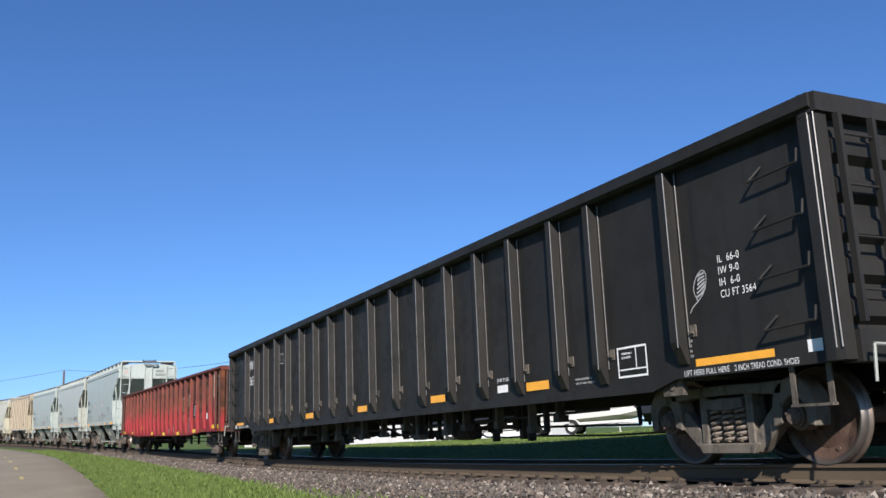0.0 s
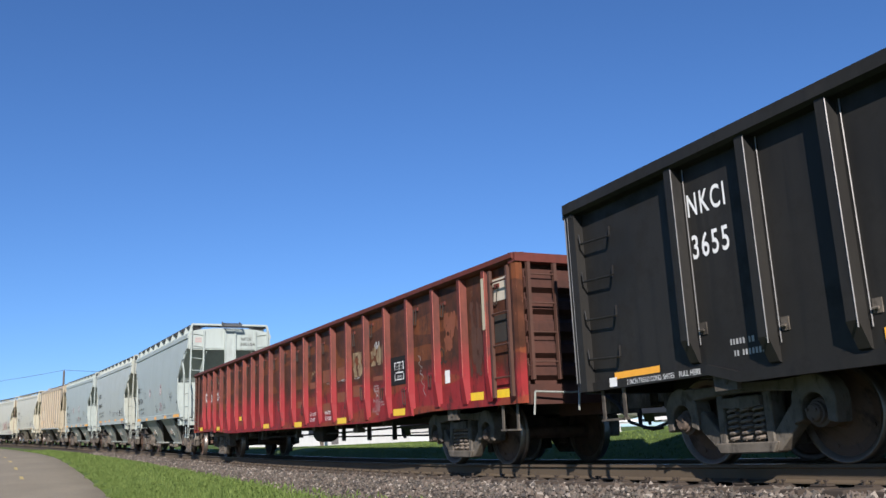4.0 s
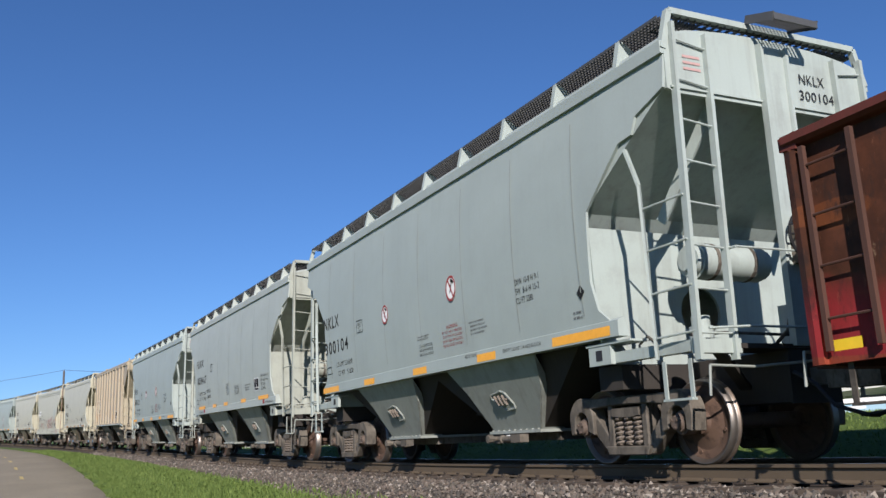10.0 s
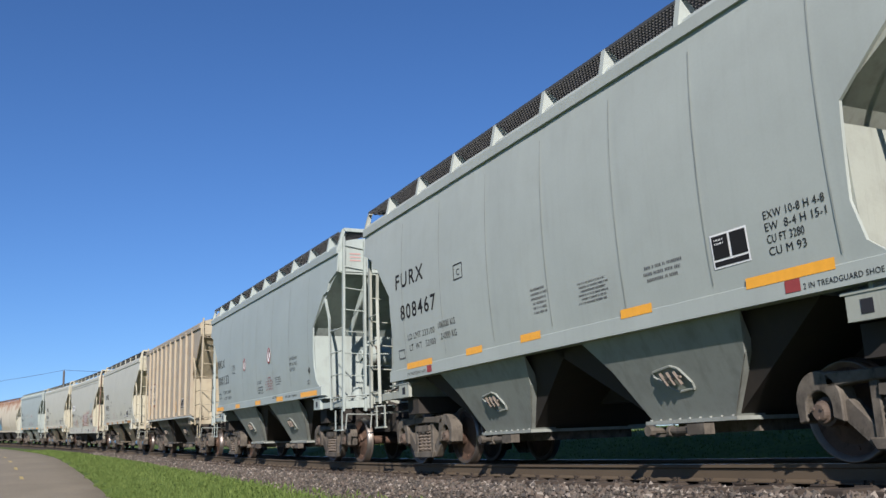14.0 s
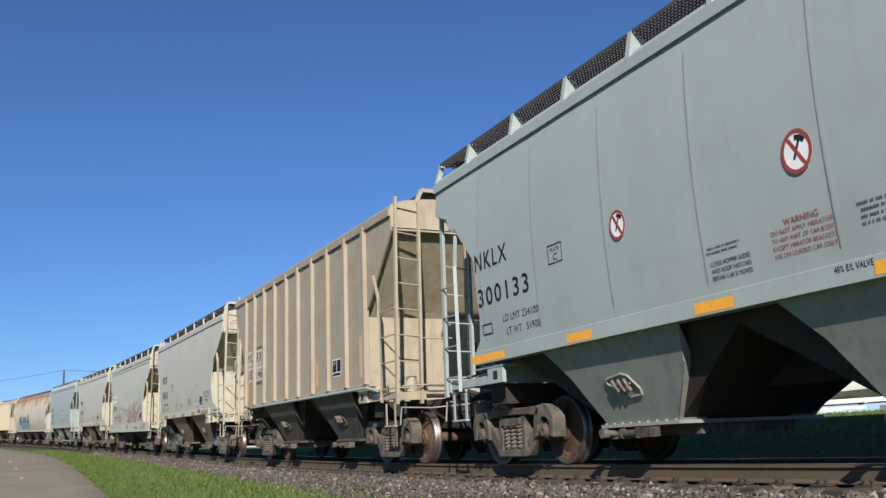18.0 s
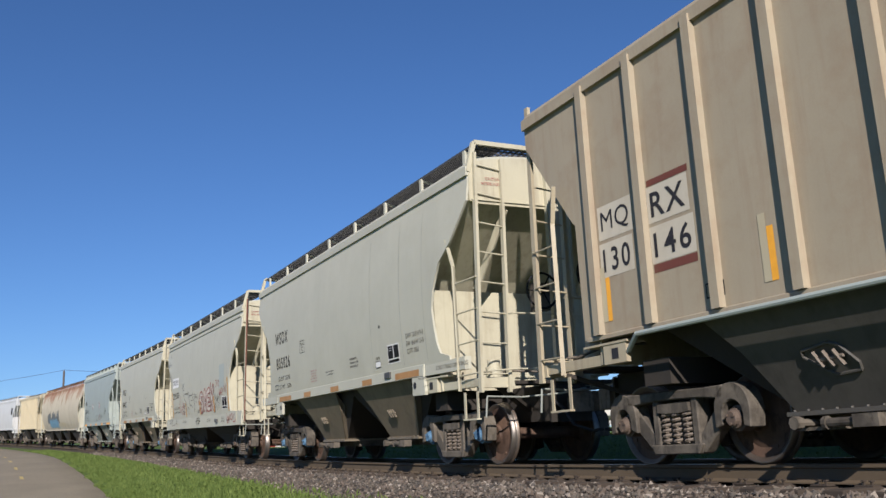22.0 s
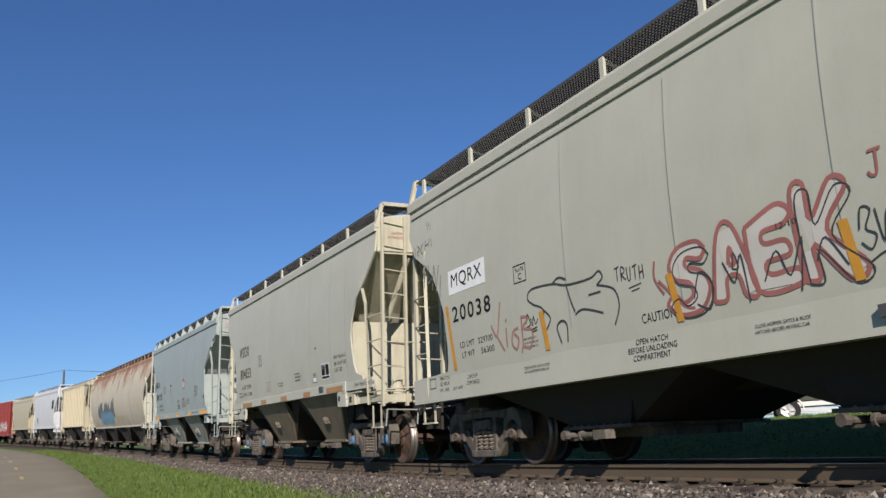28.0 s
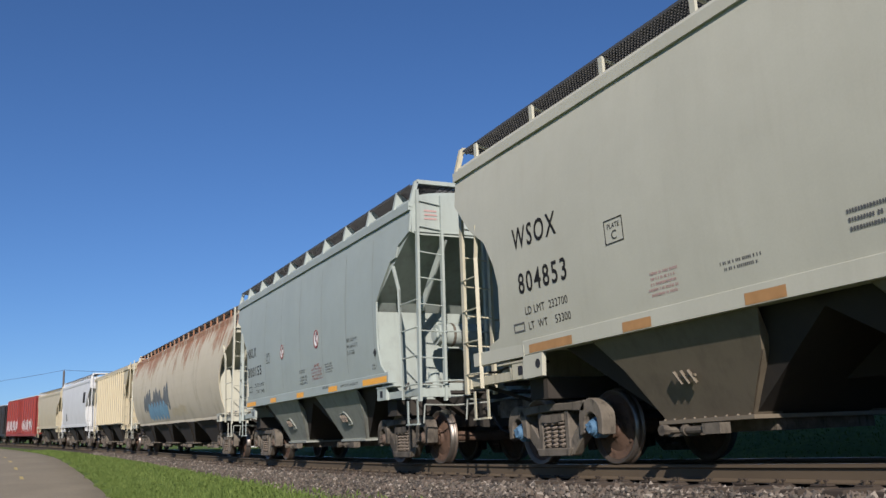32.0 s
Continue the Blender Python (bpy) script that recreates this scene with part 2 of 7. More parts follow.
def text_bars(x, z, w, h, lines, material, parent, side, seed=1):
    """Small print too fine to read: short plain bars in lines."""
    rnd = random.Random(seed)
    vs, fs = [], []
    for i in range(lines):
        zz = z + h * (lines - 1 - i) / lines
        t = min(h / lines * 0.5, 0.075) if lines > 1 else h * 0.9
        a, stop = x + rnd.uniform(0, 0.12) * w, x + w * rnd.uniform(0.8, 1.0)
        while a < stop:
            b = min(stop, a + t * rnd.uniform(0.35, 0.6))
            n = len(vs)
            for p, q in ((a, zz), (b, zz), (b, zz + t), (a, zz + t)):
                vs.append((p, -(side(q) + 0.0032), q))
            fs.append((n, n + 1, n + 2, n + 3))
            a = b + t * rnd.choice((0.3, 0.3, 0.3, 0.9))
    return mesh_from("small_print", vs, fs, material, parent)


def patch(name, x0, x1, z0, z1, material, parent, side, lift=0.0036, label=""):
    """A flat sticker on the near side, following the side's curve."""
    n = max(2, int((z1 - z0) / 0.15) + 1)
    vs, fs = [], []
    for i in range(n):
        z = z0 + (z1 - z0) * i / (n - 1)
        vs += [(x0, -(side(z) + lift), z), (x1, -(side(z) + lift), z)]
    for i in range(n - 1):
        fs.append((2 * i, 2 * i + 1, 2 * i + 3, 2 * i + 2))
    return mesh_from(name, vs, fs, material, parent, label)


def frame_lines(name, x0, x1, z0, z1, w, material, parent, side):
    vs, fs = [], []
    for a, b, c, d in ((x0, x1, z0, z0 + w), (x0, x1, z1 - w, z1), (x0, x0 + w, z0 + w, z1 - w), (x1 - w, x1, z0 + w, z1 - w)):
        n = len(vs)
        vs += [(p, -(side(q) + 0.0042), q) for p, q in ((a, c), (b, c), (b, d), (a, d))]
        fs.append((n, n + 1, n + 2, n + 3))
    return mesh_from(name, vs, fs, material, parent)


def stroke(pts, w, x, z, kx, kz, material, parent, side, name="graffiti"):
    """A sprayed line along points."""
    vs, fs = [], []
    P = [Vector((x + a * kx, z + b * kz)) for a, b in pts]
    dense = []
    for i in range(len(P) - 1):
        a, b, c, d = P[max(0, i - 1)], P[i], P[i + 1], P[min(len(P) - 1, i + 2)]
        for j in range(5):
            t = j / 5
            dense.append(0.5 * ((2 * b) + (c - a) * t + (2 * a - 5 * b + 4 * c - d) * t * t + (3 * b - a - 3 * c + d) * t ** 3))
    dense.append(P[-1])
    for i, p in enumerate(dense):
        t = (dense[min(i + 1, len(dense) - 1)] - dense[max(i - 1, 0)])
        n = Vector((-t.y, t.x)).normalized() * w / 2 if t.length > 0 else Vector((0, w / 2))
        for q in (p + n, p - n):
            vs.append((q.x, -(side(q.y) + 0.0055), q.y))
    fs = [(2 * i, 2 * i + 1, 2 * i + 3, 2 * i + 2) for i in range(len(dense) - 1)]
    return mesh_from(name, vs, fs, material, parent)


# ---- running gear ----
WHEEL_R = 0.457
WHEELSETS = []


def wheelset_mesh():
    bm = bmesh.new()
    for k in (-1, 1):
        revolve(bm, [(0.0, k * 0.83), (0.13, k * 0.83), (0.15, k * 0.79), (0.30, k * 0.745), (0.395, k * 0.765), (0.40, k * 0.69), (0.28, k * 0.70), (0.15, k * 0.71), (0.09, k * 0.66), (0.085, 0)], 32)
    rod(bm, (0, -1.02, 0), (0, 1.02, 0), 0.075, 12)
    for k in (-1, 1):
        for i in range(4):
            a = math.pi / 2 * i + 0.4
            rod(bm, (0.33 * math.cos(a), k * 0.752, 0.33 * math.sin(a)), (0.33 * math.cos(a), k * 0.765, 0.33 * math.sin(a)), 0.022, 6)
    me = bpy.data.meshes.new("wheelset")
    bm.to_mesh(me)
    bm.free()
    me.materials.append(M["wheel"])
    return me


def rim_mesh(k):
    bm = bmesh.new()
    revolve(bm, [(0.395, k * 0.768), (0.44, k * 0.80), (0.455, k * 0.80), (0.457, k * 0.72), (0.463, k * 0.70), (0.482, k * 0.69), (0.484, k * 0.675), (0.475, k * 0.665), (0.40, k * 0.668), (0.395, k * 0.70)], 40)
    bmesh.ops.recalc_face_normals(bm, faces=bm.faces)
    me = bpy.data.meshes.new("rim")
    bm.to_mesh(me)
    bm.free()
    me.materials.append(M["rim"])
    me.materials.append(M["tread"])
    for p in me.polygons:
        p.use_smooth = True
        if 0.445 < max(math.hypot(me.vertices[i].co.x, me.vertices[i].co.z) for i in p.vertices) < 0.47:
            p.material_index = 1
    return me


WHEELSET, RIMS = wheelset_mesh(), [rim_mesh(-1), rim_mesh(1)]


def side_frame(bm, k):
    """A cast side frame: arched pedestals over the bearings, top chord, columns, diagonals and a spring seat."""
    y0, y1 = (-1.12, -0.94) if k < 0 else (0.94, 1.12)
    deep = (y0 - 0.025, y1) if k < 0 else (y0, y1 + 0.025)
    slim = (y0 + 0.02, y1 - 0.02)
    prism(bm, [(-0.78, 0.66), (-0.80, 0.80), (-0.50, 0.79), (0.0, 0.80), (0.50, 0.79), (0.80, 0.80), (0.78, 0.66), (0.45, 0.69), (0.0, 0.70), (-0.45, 0.69)], "y", *deep)
    for s in (-1, 1):
        arc = [(s * (0.895 + 0.255 * math.cos(t)), 0.55 + 0.27 * math.sin(t)) for t in (math.pi * q / 10 for q in range(11))]
        inner = [(s * (0.895 + 0.14 * math.cos(t)), 0.50 + 0.14 * math.sin(t)) for t in (math.pi * q / 8 for q in range(8, -1, -1))]
        prism(bm, arc + [(s * 0.64, 0.36), (s * 0.755, 0.40)] + inner + [(s * 1.035, 0.38), (s * 1.13, 0.36)], "y", *deep)
        prism(bm, [(s * 0.72, 0.52), (s * 0.60, 0.56), (s * 0.29, 0.25), (s * 0.24, 0.14), (s * 0.40, 0.13), (s * 0.66, 0.36)], "y", *slim)
        prism(bm, [(s * 0.37, 0.72), (s * 0.27, 0.72), (s * 0.27, 0.20), (s * 0.37, 0.20)], "y", y0, y1)
    prism(bm, [(-0.42, 0.225), (-0.36, 0.12), (0.36, 0.12), (0.42, 0.225)], "y", *deep)
    bmesh.ops.bevel(bm, geom=bm.edges[:], offset=0.012, segments=1, affect="EDGES")
    prism(bm, [(-0.26, 0.57), (-0.25, 0.66), (0.25, 0.66), (0.26, 0.57), (0.12, 0.555), (-0.12, 0.555)], "y", *deep)


def coil_mesh():
    """One helical truck spring round the origin."""
    bm = bmesh.new()
    turns, n, m, R, r, h = 6, 10, 5, 0.068, 0.017, 0.33
    rings = []
    for i in range(turns * n + 1):
        th = 2 * math.pi * i / n
        c = Vector((R * math.cos(th), R * math.sin(th), h * i / (turns * n)))
        rings.append([bm.verts.new(c + Vector((math.cos(th) * math.cos(q), math.sin(th) * math.cos(q), math.sin(q))) * r) for q in (2 * math.pi * j / m for j in range(m))])
    for p, q in zip(rings, rings[1:]):
        for j in range(m):
            bm.faces.new((p[j], q[j], q[(j + 1) % m], p[(j + 1) % m]))
    me = bpy.data.meshes.new("spring")
    bm.to_mesh(me)
    bm.free()
    me.materials.append(M["spring"])
    return me


COIL = coil_mesh()


def side_frame_mesh(k):
    bm = bmesh.new()
    side_frame(bm, k)
    me = bpy.data.meshes.new("side_frame")
    bm.to_mesh(me)
    bm.free()
    me.materials.append(M["cast"])
    return me


def bearing_mesh(k, mat):
    b = bmesh.new()
    revolve(b, [(0.0, k * 1.165), (0.065, k * 1.165), (0.08, k * 1.15), (0.085, k * 1.12), (0.10, k * 1.115), (0.105, k * 1.08), (0.13, k * 1.07), (0.13, k * 0.93)], 16)
    for i in range(3):
        t = 2 * math.pi * i / 3 + 0.5
        rod(b, (0.055 * math.cos(t), k * 1.16, 0.055 * math.sin(t)), (0.055 * math.cos(t), k * 1.18, 0.055 * math.sin(t)), 0.016, 6)
    bmesh.ops.recalc_face_normals(b, faces=b.faces)
    me = bpy.data.meshes.new("bearing")
    b.to_mesh(me)
    b.free()
    me.materials.append(mat)
    return me


SIDE_FRAMES = {k: side_frame_mesh(k) for k in (-1, 1)}
BEARINGS = {(k, c): bearing_mesh(k, M[c]) for k in (-1, 1) for c in ("bearing_rust", "bearing_blue")}


def brake_shoe_mesh():
    bm = bmesh.new()
    prism(bm, [(-0.07, -0.22), (0.06, -0.20), (0.03, 0.0), (0.06, 0.20), (-0.07, 0.24), (-0.12, 0.0)], "y", -0.05, 0.05)
    box(bm, -0.16, -0.06, -0.03, 0.03, -0.06, 0.34)
    me = bpy.data.meshes.new("brake_shoe")
    bm.to_mesh(me)
    bm.free()
    me.materials.append(M["under"])
    return me


BRAKE_SHOE = brake_shoe_mesh()


def child(name, me, parent, x=0.0, y=0.0, z=0.0):
    ob = new(name, me)
    ob.parent = parent
    ob.location = (x, y, z)
    return ob


def truck(car, x, caps):
    """A three-piece freight truck: bolster, side frames, springs, bearings; its two wheelsets turn."""
    bm = bmesh.new()
    box(bm, x - 0.22, x + 0.22, -1.02, 1.02, 0.50, 0.68)
    box(bm, x - 0.3, x + 0.3, -0.32, 0.32, 0.68, 0.84)
    for s in (-1, 1):
        box(bm, x + s * 0.42 - 0.05, x + s * 0.42 + 0.05, -0.85, 0.85, 0.36, 0.44)
    tr = part("truck", bm, M["cast"], car, "grimy cast steel truck")
    for k in (-1, 1):
        child("side_frame", SIDE_FRAMES[k], tr, x)
        for dx in (-0.175, 0.0, 0.175):
            child("spring", COIL, tr, x + dx, k * 1.06, 0.222)
            child("spring", COIL, tr, x + dx * 0.98, k * 0.92, 0.222)
        for s in (-1, 1):
            child("brake_shoe", BRAKE_SHOE, tr, x + s * 0.40, k * 0.76, 0.40)
            child("bearing", BEARINGS[k, caps], tr, x + s * 0.889, 0, WHEEL_R)
    for s in (-1, 1):
        ws = child("wheelset", WHEELSET, car, x + s * 0.889, 0, WHEEL_R)
        for r in RIMS:
            child("rim", r, ws)
        WHEELSETS.append(ws)
    return tr


def coupler(car, x_end, k, z=0.87):
    bm = bmesh.new()
    box(bm, *sorted((x_end - k * 0.5, x_end + k * 0.42)), -0.075, 0.075, z - 0.09, z + 0.09)
    prism(bm, [(x_end + k * 0.40, -0.20), (x_end + k * 0.62, -0.20), (x_end + k * 0.80, -0.10), (x_end + k * 0.84, 0.02), (x_end + k * 0.66, 0.05), (x_end + k * 0.64, 0.17), (x_end + k * 0.40, 0.14)], "z", z - 0.14, z + 0.14)
    box(bm, *sorted((x_end - k * 0.55, x_end + k * 0.08)), -0.24, 0.24, z - 0.19, z + 0.22)
    part("coupler", bm, M["cast"], car)
    bm = bmesh.new()
    y = -0.32 * k
    bent_rod(bm, [(x_end + k * 0.1, y, z + 0.05), (x_end + k * 0.35, y, z - 0.08), (x_end + k * 0.55, y * 0.9, z - 0.32), (x_end + k * 0.78, y * 0.4, z - 0.42), (x_end + k * 0.86, 0, z - 0.40)], 0.022, 6)
    part("brake_hose", bm, M["hose"], car)
    bm = bmesh.new()
    bent_rod(bm, [(x_end + k * 0.12, -1.45, z + 0.12), (x_end + k * 0.16, -0.9, z + 0.10), (x_end + k * 0.3, -0.3, z + 0.14), (x_end + k * 0.5, 0, z + 0.20)], 0.014, 6)
    bent_rod(bm, [(x_end + k * 0.12, -1.45, z + 0.12), (x_end + k * 0.12, -1.48, z - 0.18)], 0.014, 6)
    part("uncoupling_lever", bm, M["bay_grey"], car)


def ladder(car, a0, a1, b0, b1, rungs, mat, w=0.07, name="ladder"):
    """Two stiles (a0 up to a1, b0 up to b1) and rungs between."""
    bm = bmesh.new()
    a0, a1, b0, b1 = map(Vector, (a0, a1, b0, b1))
    bar(bm, a0, a1, w, 0.045)
    bar(bm, b0, b1, w, 0.045)
    whole = part(name, bm, mat, car)
    for i in range(rungs):
        t = (i + 0.6) / rungs
        p, q = a0.lerp(a1, t), b0.lerp(b1, t)
        out = (p - q).normalized() * 0.02
        bm = bmesh.new()
        rod(bm, p + out, q - out, 0.0125, 6)
        part("rung", bm, mat, whole)
    return whole


def sill_step(car, x, y, z, k, mat):
    bm = bmesh.new()
    w, drop = 0.40, 0.36
    for s in (-1, 1):
        bar(bm, (x + s * w / 2, y, z + 0.04), (x + s * w / 2, y, z - drop), 0.055, 0.014)
    box(bm, x - w / 2 - 0.02, x + w / 2 + 0.02, y - 0.035, y + 0.035, z - drop - 0.012, z - drop + 0.012)
    part("sill_step", bm, mat, car)


def rusty_paint():
    m, nt, b = nodes_of("rust_streaked_paint")
    col = mix(nt, noise_at(nt, 0.8, (1, 1, 1), 3), (0.42, 0.38, 0.28), (0.50, 0.46, 0.36))
    co = nt.nodes.new("ShaderNodeTexCoord")
    sp = nt.nodes.new("ShaderNodeSeparateXYZ")
    nt.links.new(co.outputs["Object"], sp.inputs[0])
    high = ramp(nt, sp.outputs[2], 2.5, 4.3, 0, 0.46)
    add = nt.nodes.new("ShaderNodeMath")
    nt.links.new(high, add.inputs[0])
    nt.links.new(noise_at(nt, 4.2, (1.0, 1.0, 0.09), 6, 0.66), add.inputs[1])
    more = nt.nodes.new("ShaderNodeMath")
    more.operation = "MULTIPLY_ADD"
    nt.links.new(noise_at(nt, 0.55, (1, 1, 0.6), 3), more.inputs[0])
    more.inputs[1].default_value = 0.55
    nt.links.new(add.outputs[0], more.inputs[2])
    col = mix(nt, ramp(nt, more.outputs[0], 1.04, 1.20, 0, 0.9), col, (0.24, 0.095, 0.035))
    stain = ramp(nt, noise_at(nt, 1.2, (1, 1, 0.5), 6, 0.7), 0.52, 0.70, 0, 0.5)
    col = mix(nt, stain, col, (0.26, 0.22, 0.15))
    nt.links.new(col, b.inputs["Base Color"])
    b.inputs["Roughness"].default_value = 0.75
    return m


def ground_material(name, a, b_, c, fine, coarse, rough=0.95, height=0.3):
    m, nt, b = nodes_of(name)
    col = mix(nt, ramp(nt, noise_at(nt, coarse, (1, 1, 1), 4), 0.35, 0.65), a, b_)
    col = mix(nt, ramp(nt, noise_at(nt, fine, (1, 1, 1), 6, 0.7), 0.45, 0.7), col, c)
    nt.links.new(col, b.inputs["Base Color"])
    b.inputs["Roughness"].default_value = rough
    b.inputs["Specular IOR Level"].default_value = 0.2
    bump(nt, b, noise_at(nt, fine * 2, (1, 1, 1), 6, 0.7), height, 0.03)
    return m


def stone_material():
    m, nt, b = nodes_of("crushed_stone")
    info = nt.nodes.new("ShaderNodeNewGeometry")
    r = nt.nodes.new("ShaderNodeValToRGB")
    r.color_ramp.interpolation = "CONSTANT"
    cols = [(0.0, (0.066, 0.056, 0.042)), (0.25, (0.10, 0.075, 0.055)), (0.42, (0.040, 0.034, 0.028)), (0.62, (0.12, 0.098, 0.074)), (0.76, (0.105, 0.082, 0.064)), (0.90, (0.26, 0.225, 0.185))]
    while len(r.color_ramp.elements) < len(cols):
        r.color_ramp.elements.new(0.5)
    for e, (p, c) in zip(r.color_ramp.elements, cols):
        e.position, e.color = p, (*c, 1)
    nt.links.new(info.outputs["Random Per Island"], r.inputs[0])
    col = mix(nt, ramp(nt, noise_at(nt, 40, (1, 1, 1), 4), 0.4, 0.7, 0, 0.5), r.outputs[0], (0.12, 0.11, 0.10))
    nt.links.new(col, b.inputs["Base Color"])
    b.inputs["Roughness"].default_value = 0.9
    return m


M["rusty"] = rusty_paint()
M["grass_ground"] = ground_material("mown_grass", (0.066, 0.10, 0.018), (0.095, 0.135, 0.024), (0.044, 0.068, 0.013), 9.0, 0.4)
M["ballast"] = ground_material("ballast_bed", (0.06, 0.05, 0.041), (0.085, 0.068, 0.053), (0.028, 0.025, 0.021), 22.0, 1.5, 0.95, 0.8)
M["asphalt"] = ground_material("worn_asphalt", (0.205, 0.178, 0.128), (0.25, 0.22, 0.158), (0.165, 0.142, 0.102), 30.0, 0.5, 0.9, 0.15)
M["stone"] = stone_material()


def red_side_paint():
    """Red paint worn to rusty brown over the upper panels, with repainted orange-brown bands."""
    m, nt, b = nodes_of("worn_red_gondola_paint")
    co = nt.nodes.new("ShaderNodeTexCoord")
    sp = nt.nodes.new("ShaderNodeSeparateXYZ")
    nt.links.new(co.outputs["Object"], sp.inputs[0])
    red = mix(nt, noise_at(nt, 1.6, (1, 1, 1), 4), (0.175, 0.016, 0.017), (0.255, 0.030, 0.031))
    brown = mix(nt, ramp(nt, noise_at(nt, 2.6, (1, 1, 1), 6, 0.65), 0.35, 0.65), (0.040, 0.018, 0.011), (0.088, 0.034, 0.018))
    add = nt.nodes.new("ShaderNodeMath")
    add.operation = "MULTIPLY_ADD"
    nt.links.new(noise_at(nt, 0.9, (1, 1, 0.8), 5, 0.6), add.inputs[0])
    add.inputs[1].default_value = 0.9
    nt.links.new(sp.outputs[2], add.inputs[2])
    col = mix(nt, ramp(nt, add.outputs[0], 1.72, 2.05), red, brown)
    band = ramp(nt, noise_at(nt, 0.9, (0.7, 1, 4.5), 0, 0.3), 0.60, 0.625, 0, 0.5)
    col = mix(nt, band, col, (0.19, 0.062, 0.02))
    chip = ramp(nt, noise_at(nt, 4.5, (1, 1, 0.6), 9, 0.8), 0.63, 0.70, 0, 0.5)
    col = mix(nt, chip, col, (0.34, 0.25, 0.16))
    scrape = ramp(nt, noise_at(nt, 15.0, (1, 1, 0.25), 8, 0.8), 0.60, 0.68, 0, 0.65)
    col = mix(nt, scrape, col, (0.30, 0.13, 0.07))
    flake = ramp(nt, noise_at(nt, 1.7, (1, 1, 0.9), 9, 0.8), 0.66, 0.68, 0, 0.8)
    col = mix(nt, flake, col, (0.42, 0.34, 0.22))
    dark = ramp(nt, noise_at(nt, 5.0, (1, 1, 0.45), 9, 0.78), 0.50, 0.64, 0, 0.8)
    col = mix(nt, dark, col, (0.028, 0.02, 0.017))
    nt.links.new(col, b.inputs["Base Color"])
    b.inputs["Roughness"].default_value = 0.6
    b.inputs["Specular IOR Level"].default_value = 0.15
    bump(nt, b, noise_at(nt, 2.2, (1, 1, 0.6), 5), 0.25, 0.03)
    return m


M["end_rust"] = paint("rust_brown_end_paint", (0.062, 0.025, 0.017), (0.016, 0.011, 0.009), amount=0.6, streaks=0.5, rough=0.75, spread=0.4)
M["rusty_bar"] = paint("rust_brown_bar_paint", (0.072, 0.034, 0.023), (0.035, 0.02, 0.014), amount=0.5, streaks=0.4, rough=0.7, spread=0.3)
M["red_sheet"] = red_side_paint()


def blade_material():
    m, nt, b = nodes_of("grass_blade")
    g = nt.nodes.new("ShaderNodeNewGeometry")
    col = mix(nt, g.outputs["Random Per Island"], (0.062, 0.098, 0.018), (0.13, 0.172, 0.042))
    nt.links.new(col, b.inputs["Base Color"])
    b.inputs["Roughness"].default_value = 0.7
    b.inputs["Specular IOR Level"].default_value = 0.2
    return m


M["blade"] = blade_material()
M["rust_brown"] = paint("brown_touch_up_paint", (0.14, 0.045, 0.03), amount=0.4, streaks=0.3)


def red_post_paint():
    m, nt, b = nodes_of("worn_red_post_paint")
    co = nt.nodes.new("ShaderNodeTexCoord")
    sp = nt.nodes.new("ShaderNodeSeparateXYZ")
    nt.links.new(co.outputs["Object"], sp.inputs[0])
    add = nt.nodes.new("ShaderNodeMath")
    add.operation = "MULTIPLY_ADD"
    nt.links.new(noise_at(nt, 1.2, (1, 1, 0.5), 5, 0.6), add.inputs[0])
    add.inputs[1].default_value = 1.1
    nt.links.new(sp.outputs[2], add.inputs[2])
    red = mix(nt, noise_at(nt, 2.0, (1, 1, 1), 4), (0.15, 0.011, 0.013), (0.225, 0.020, 0.022))
    rust = mix(nt, ramp(nt, noise_at(nt, 3.2, (1, 1, 0.4), 6, 0.65), 0.35, 0.65), (0.06, 0.017, 0.012), (0.135, 0.034, 0.019))
    col = mix(nt, ramp(nt, add.outputs[0], 2.05, 2.5), red, rust)
    col = mix(nt, ramp(nt, noise_at(nt, 7.0, (1, 1, 0.5), 6, 0.72), 0.60, 0.68, 0, 0.7), col, (0.04, 0.024, 0.02))
    nt.links.new(col, b.inputs["Base Color"])
    b.inputs["Roughness"].default_value = 0.5
    b.inputs["Specular IOR Level"].default_value = 0.15
    return m


M["red_post"] = red_post_paint()


# ---- freight cars (each in its own space: x forward, z over the rail's top) ----
def two_skins(bm, outer, inner):
    """Closes two grids of points of the same size into a plate."""
    g = [[[bm.verts.new(p) for p in row] for row in grid] for grid in (outer, inner)]
    R, C = len(outer), len(outer[0])
    for i in range(R - 1):
        for j in range(C - 1):
            bm.faces.new((g[0][i][j], g[0][i][j + 1], g[0][i + 1][j + 1], g[0][i + 1][j]))
            bm.faces.new((g[1][i][j], g[1][i + 1][j], g[1][i + 1][j + 1], g[1][i][j + 1]))
    edge = [(0, j) for j in range(C)] + [(i, C - 1) for i in range(1, R)] + [(R - 1, j) for j in range(C - 2, -1, -1)] + [(i, 0) for i in range(R - 2, 0, -1)]
    for (a, b), (c, d) in zip(edge, edge[1:] + edge[:1]):
        bm.faces.new((g[0][a][b], g[1][a][b], g[1][c][d], g[0][c][d]))
    bmesh.ops.recalc_face_normals(bm, faces=bm.faces)
    return bm


def curve_of(pairs):
    xs, ys = zip(*sorted(pairs))
    return lambda v: float(np.interp(v, xs, ys))


def arch(half_y, z0, rise, n=14):
    return [(half_y * math.cos(math.pi * i / n), z0 + rise * math.sin(math.pi * i / n) ** 0.8) for i in range(n + 1)]


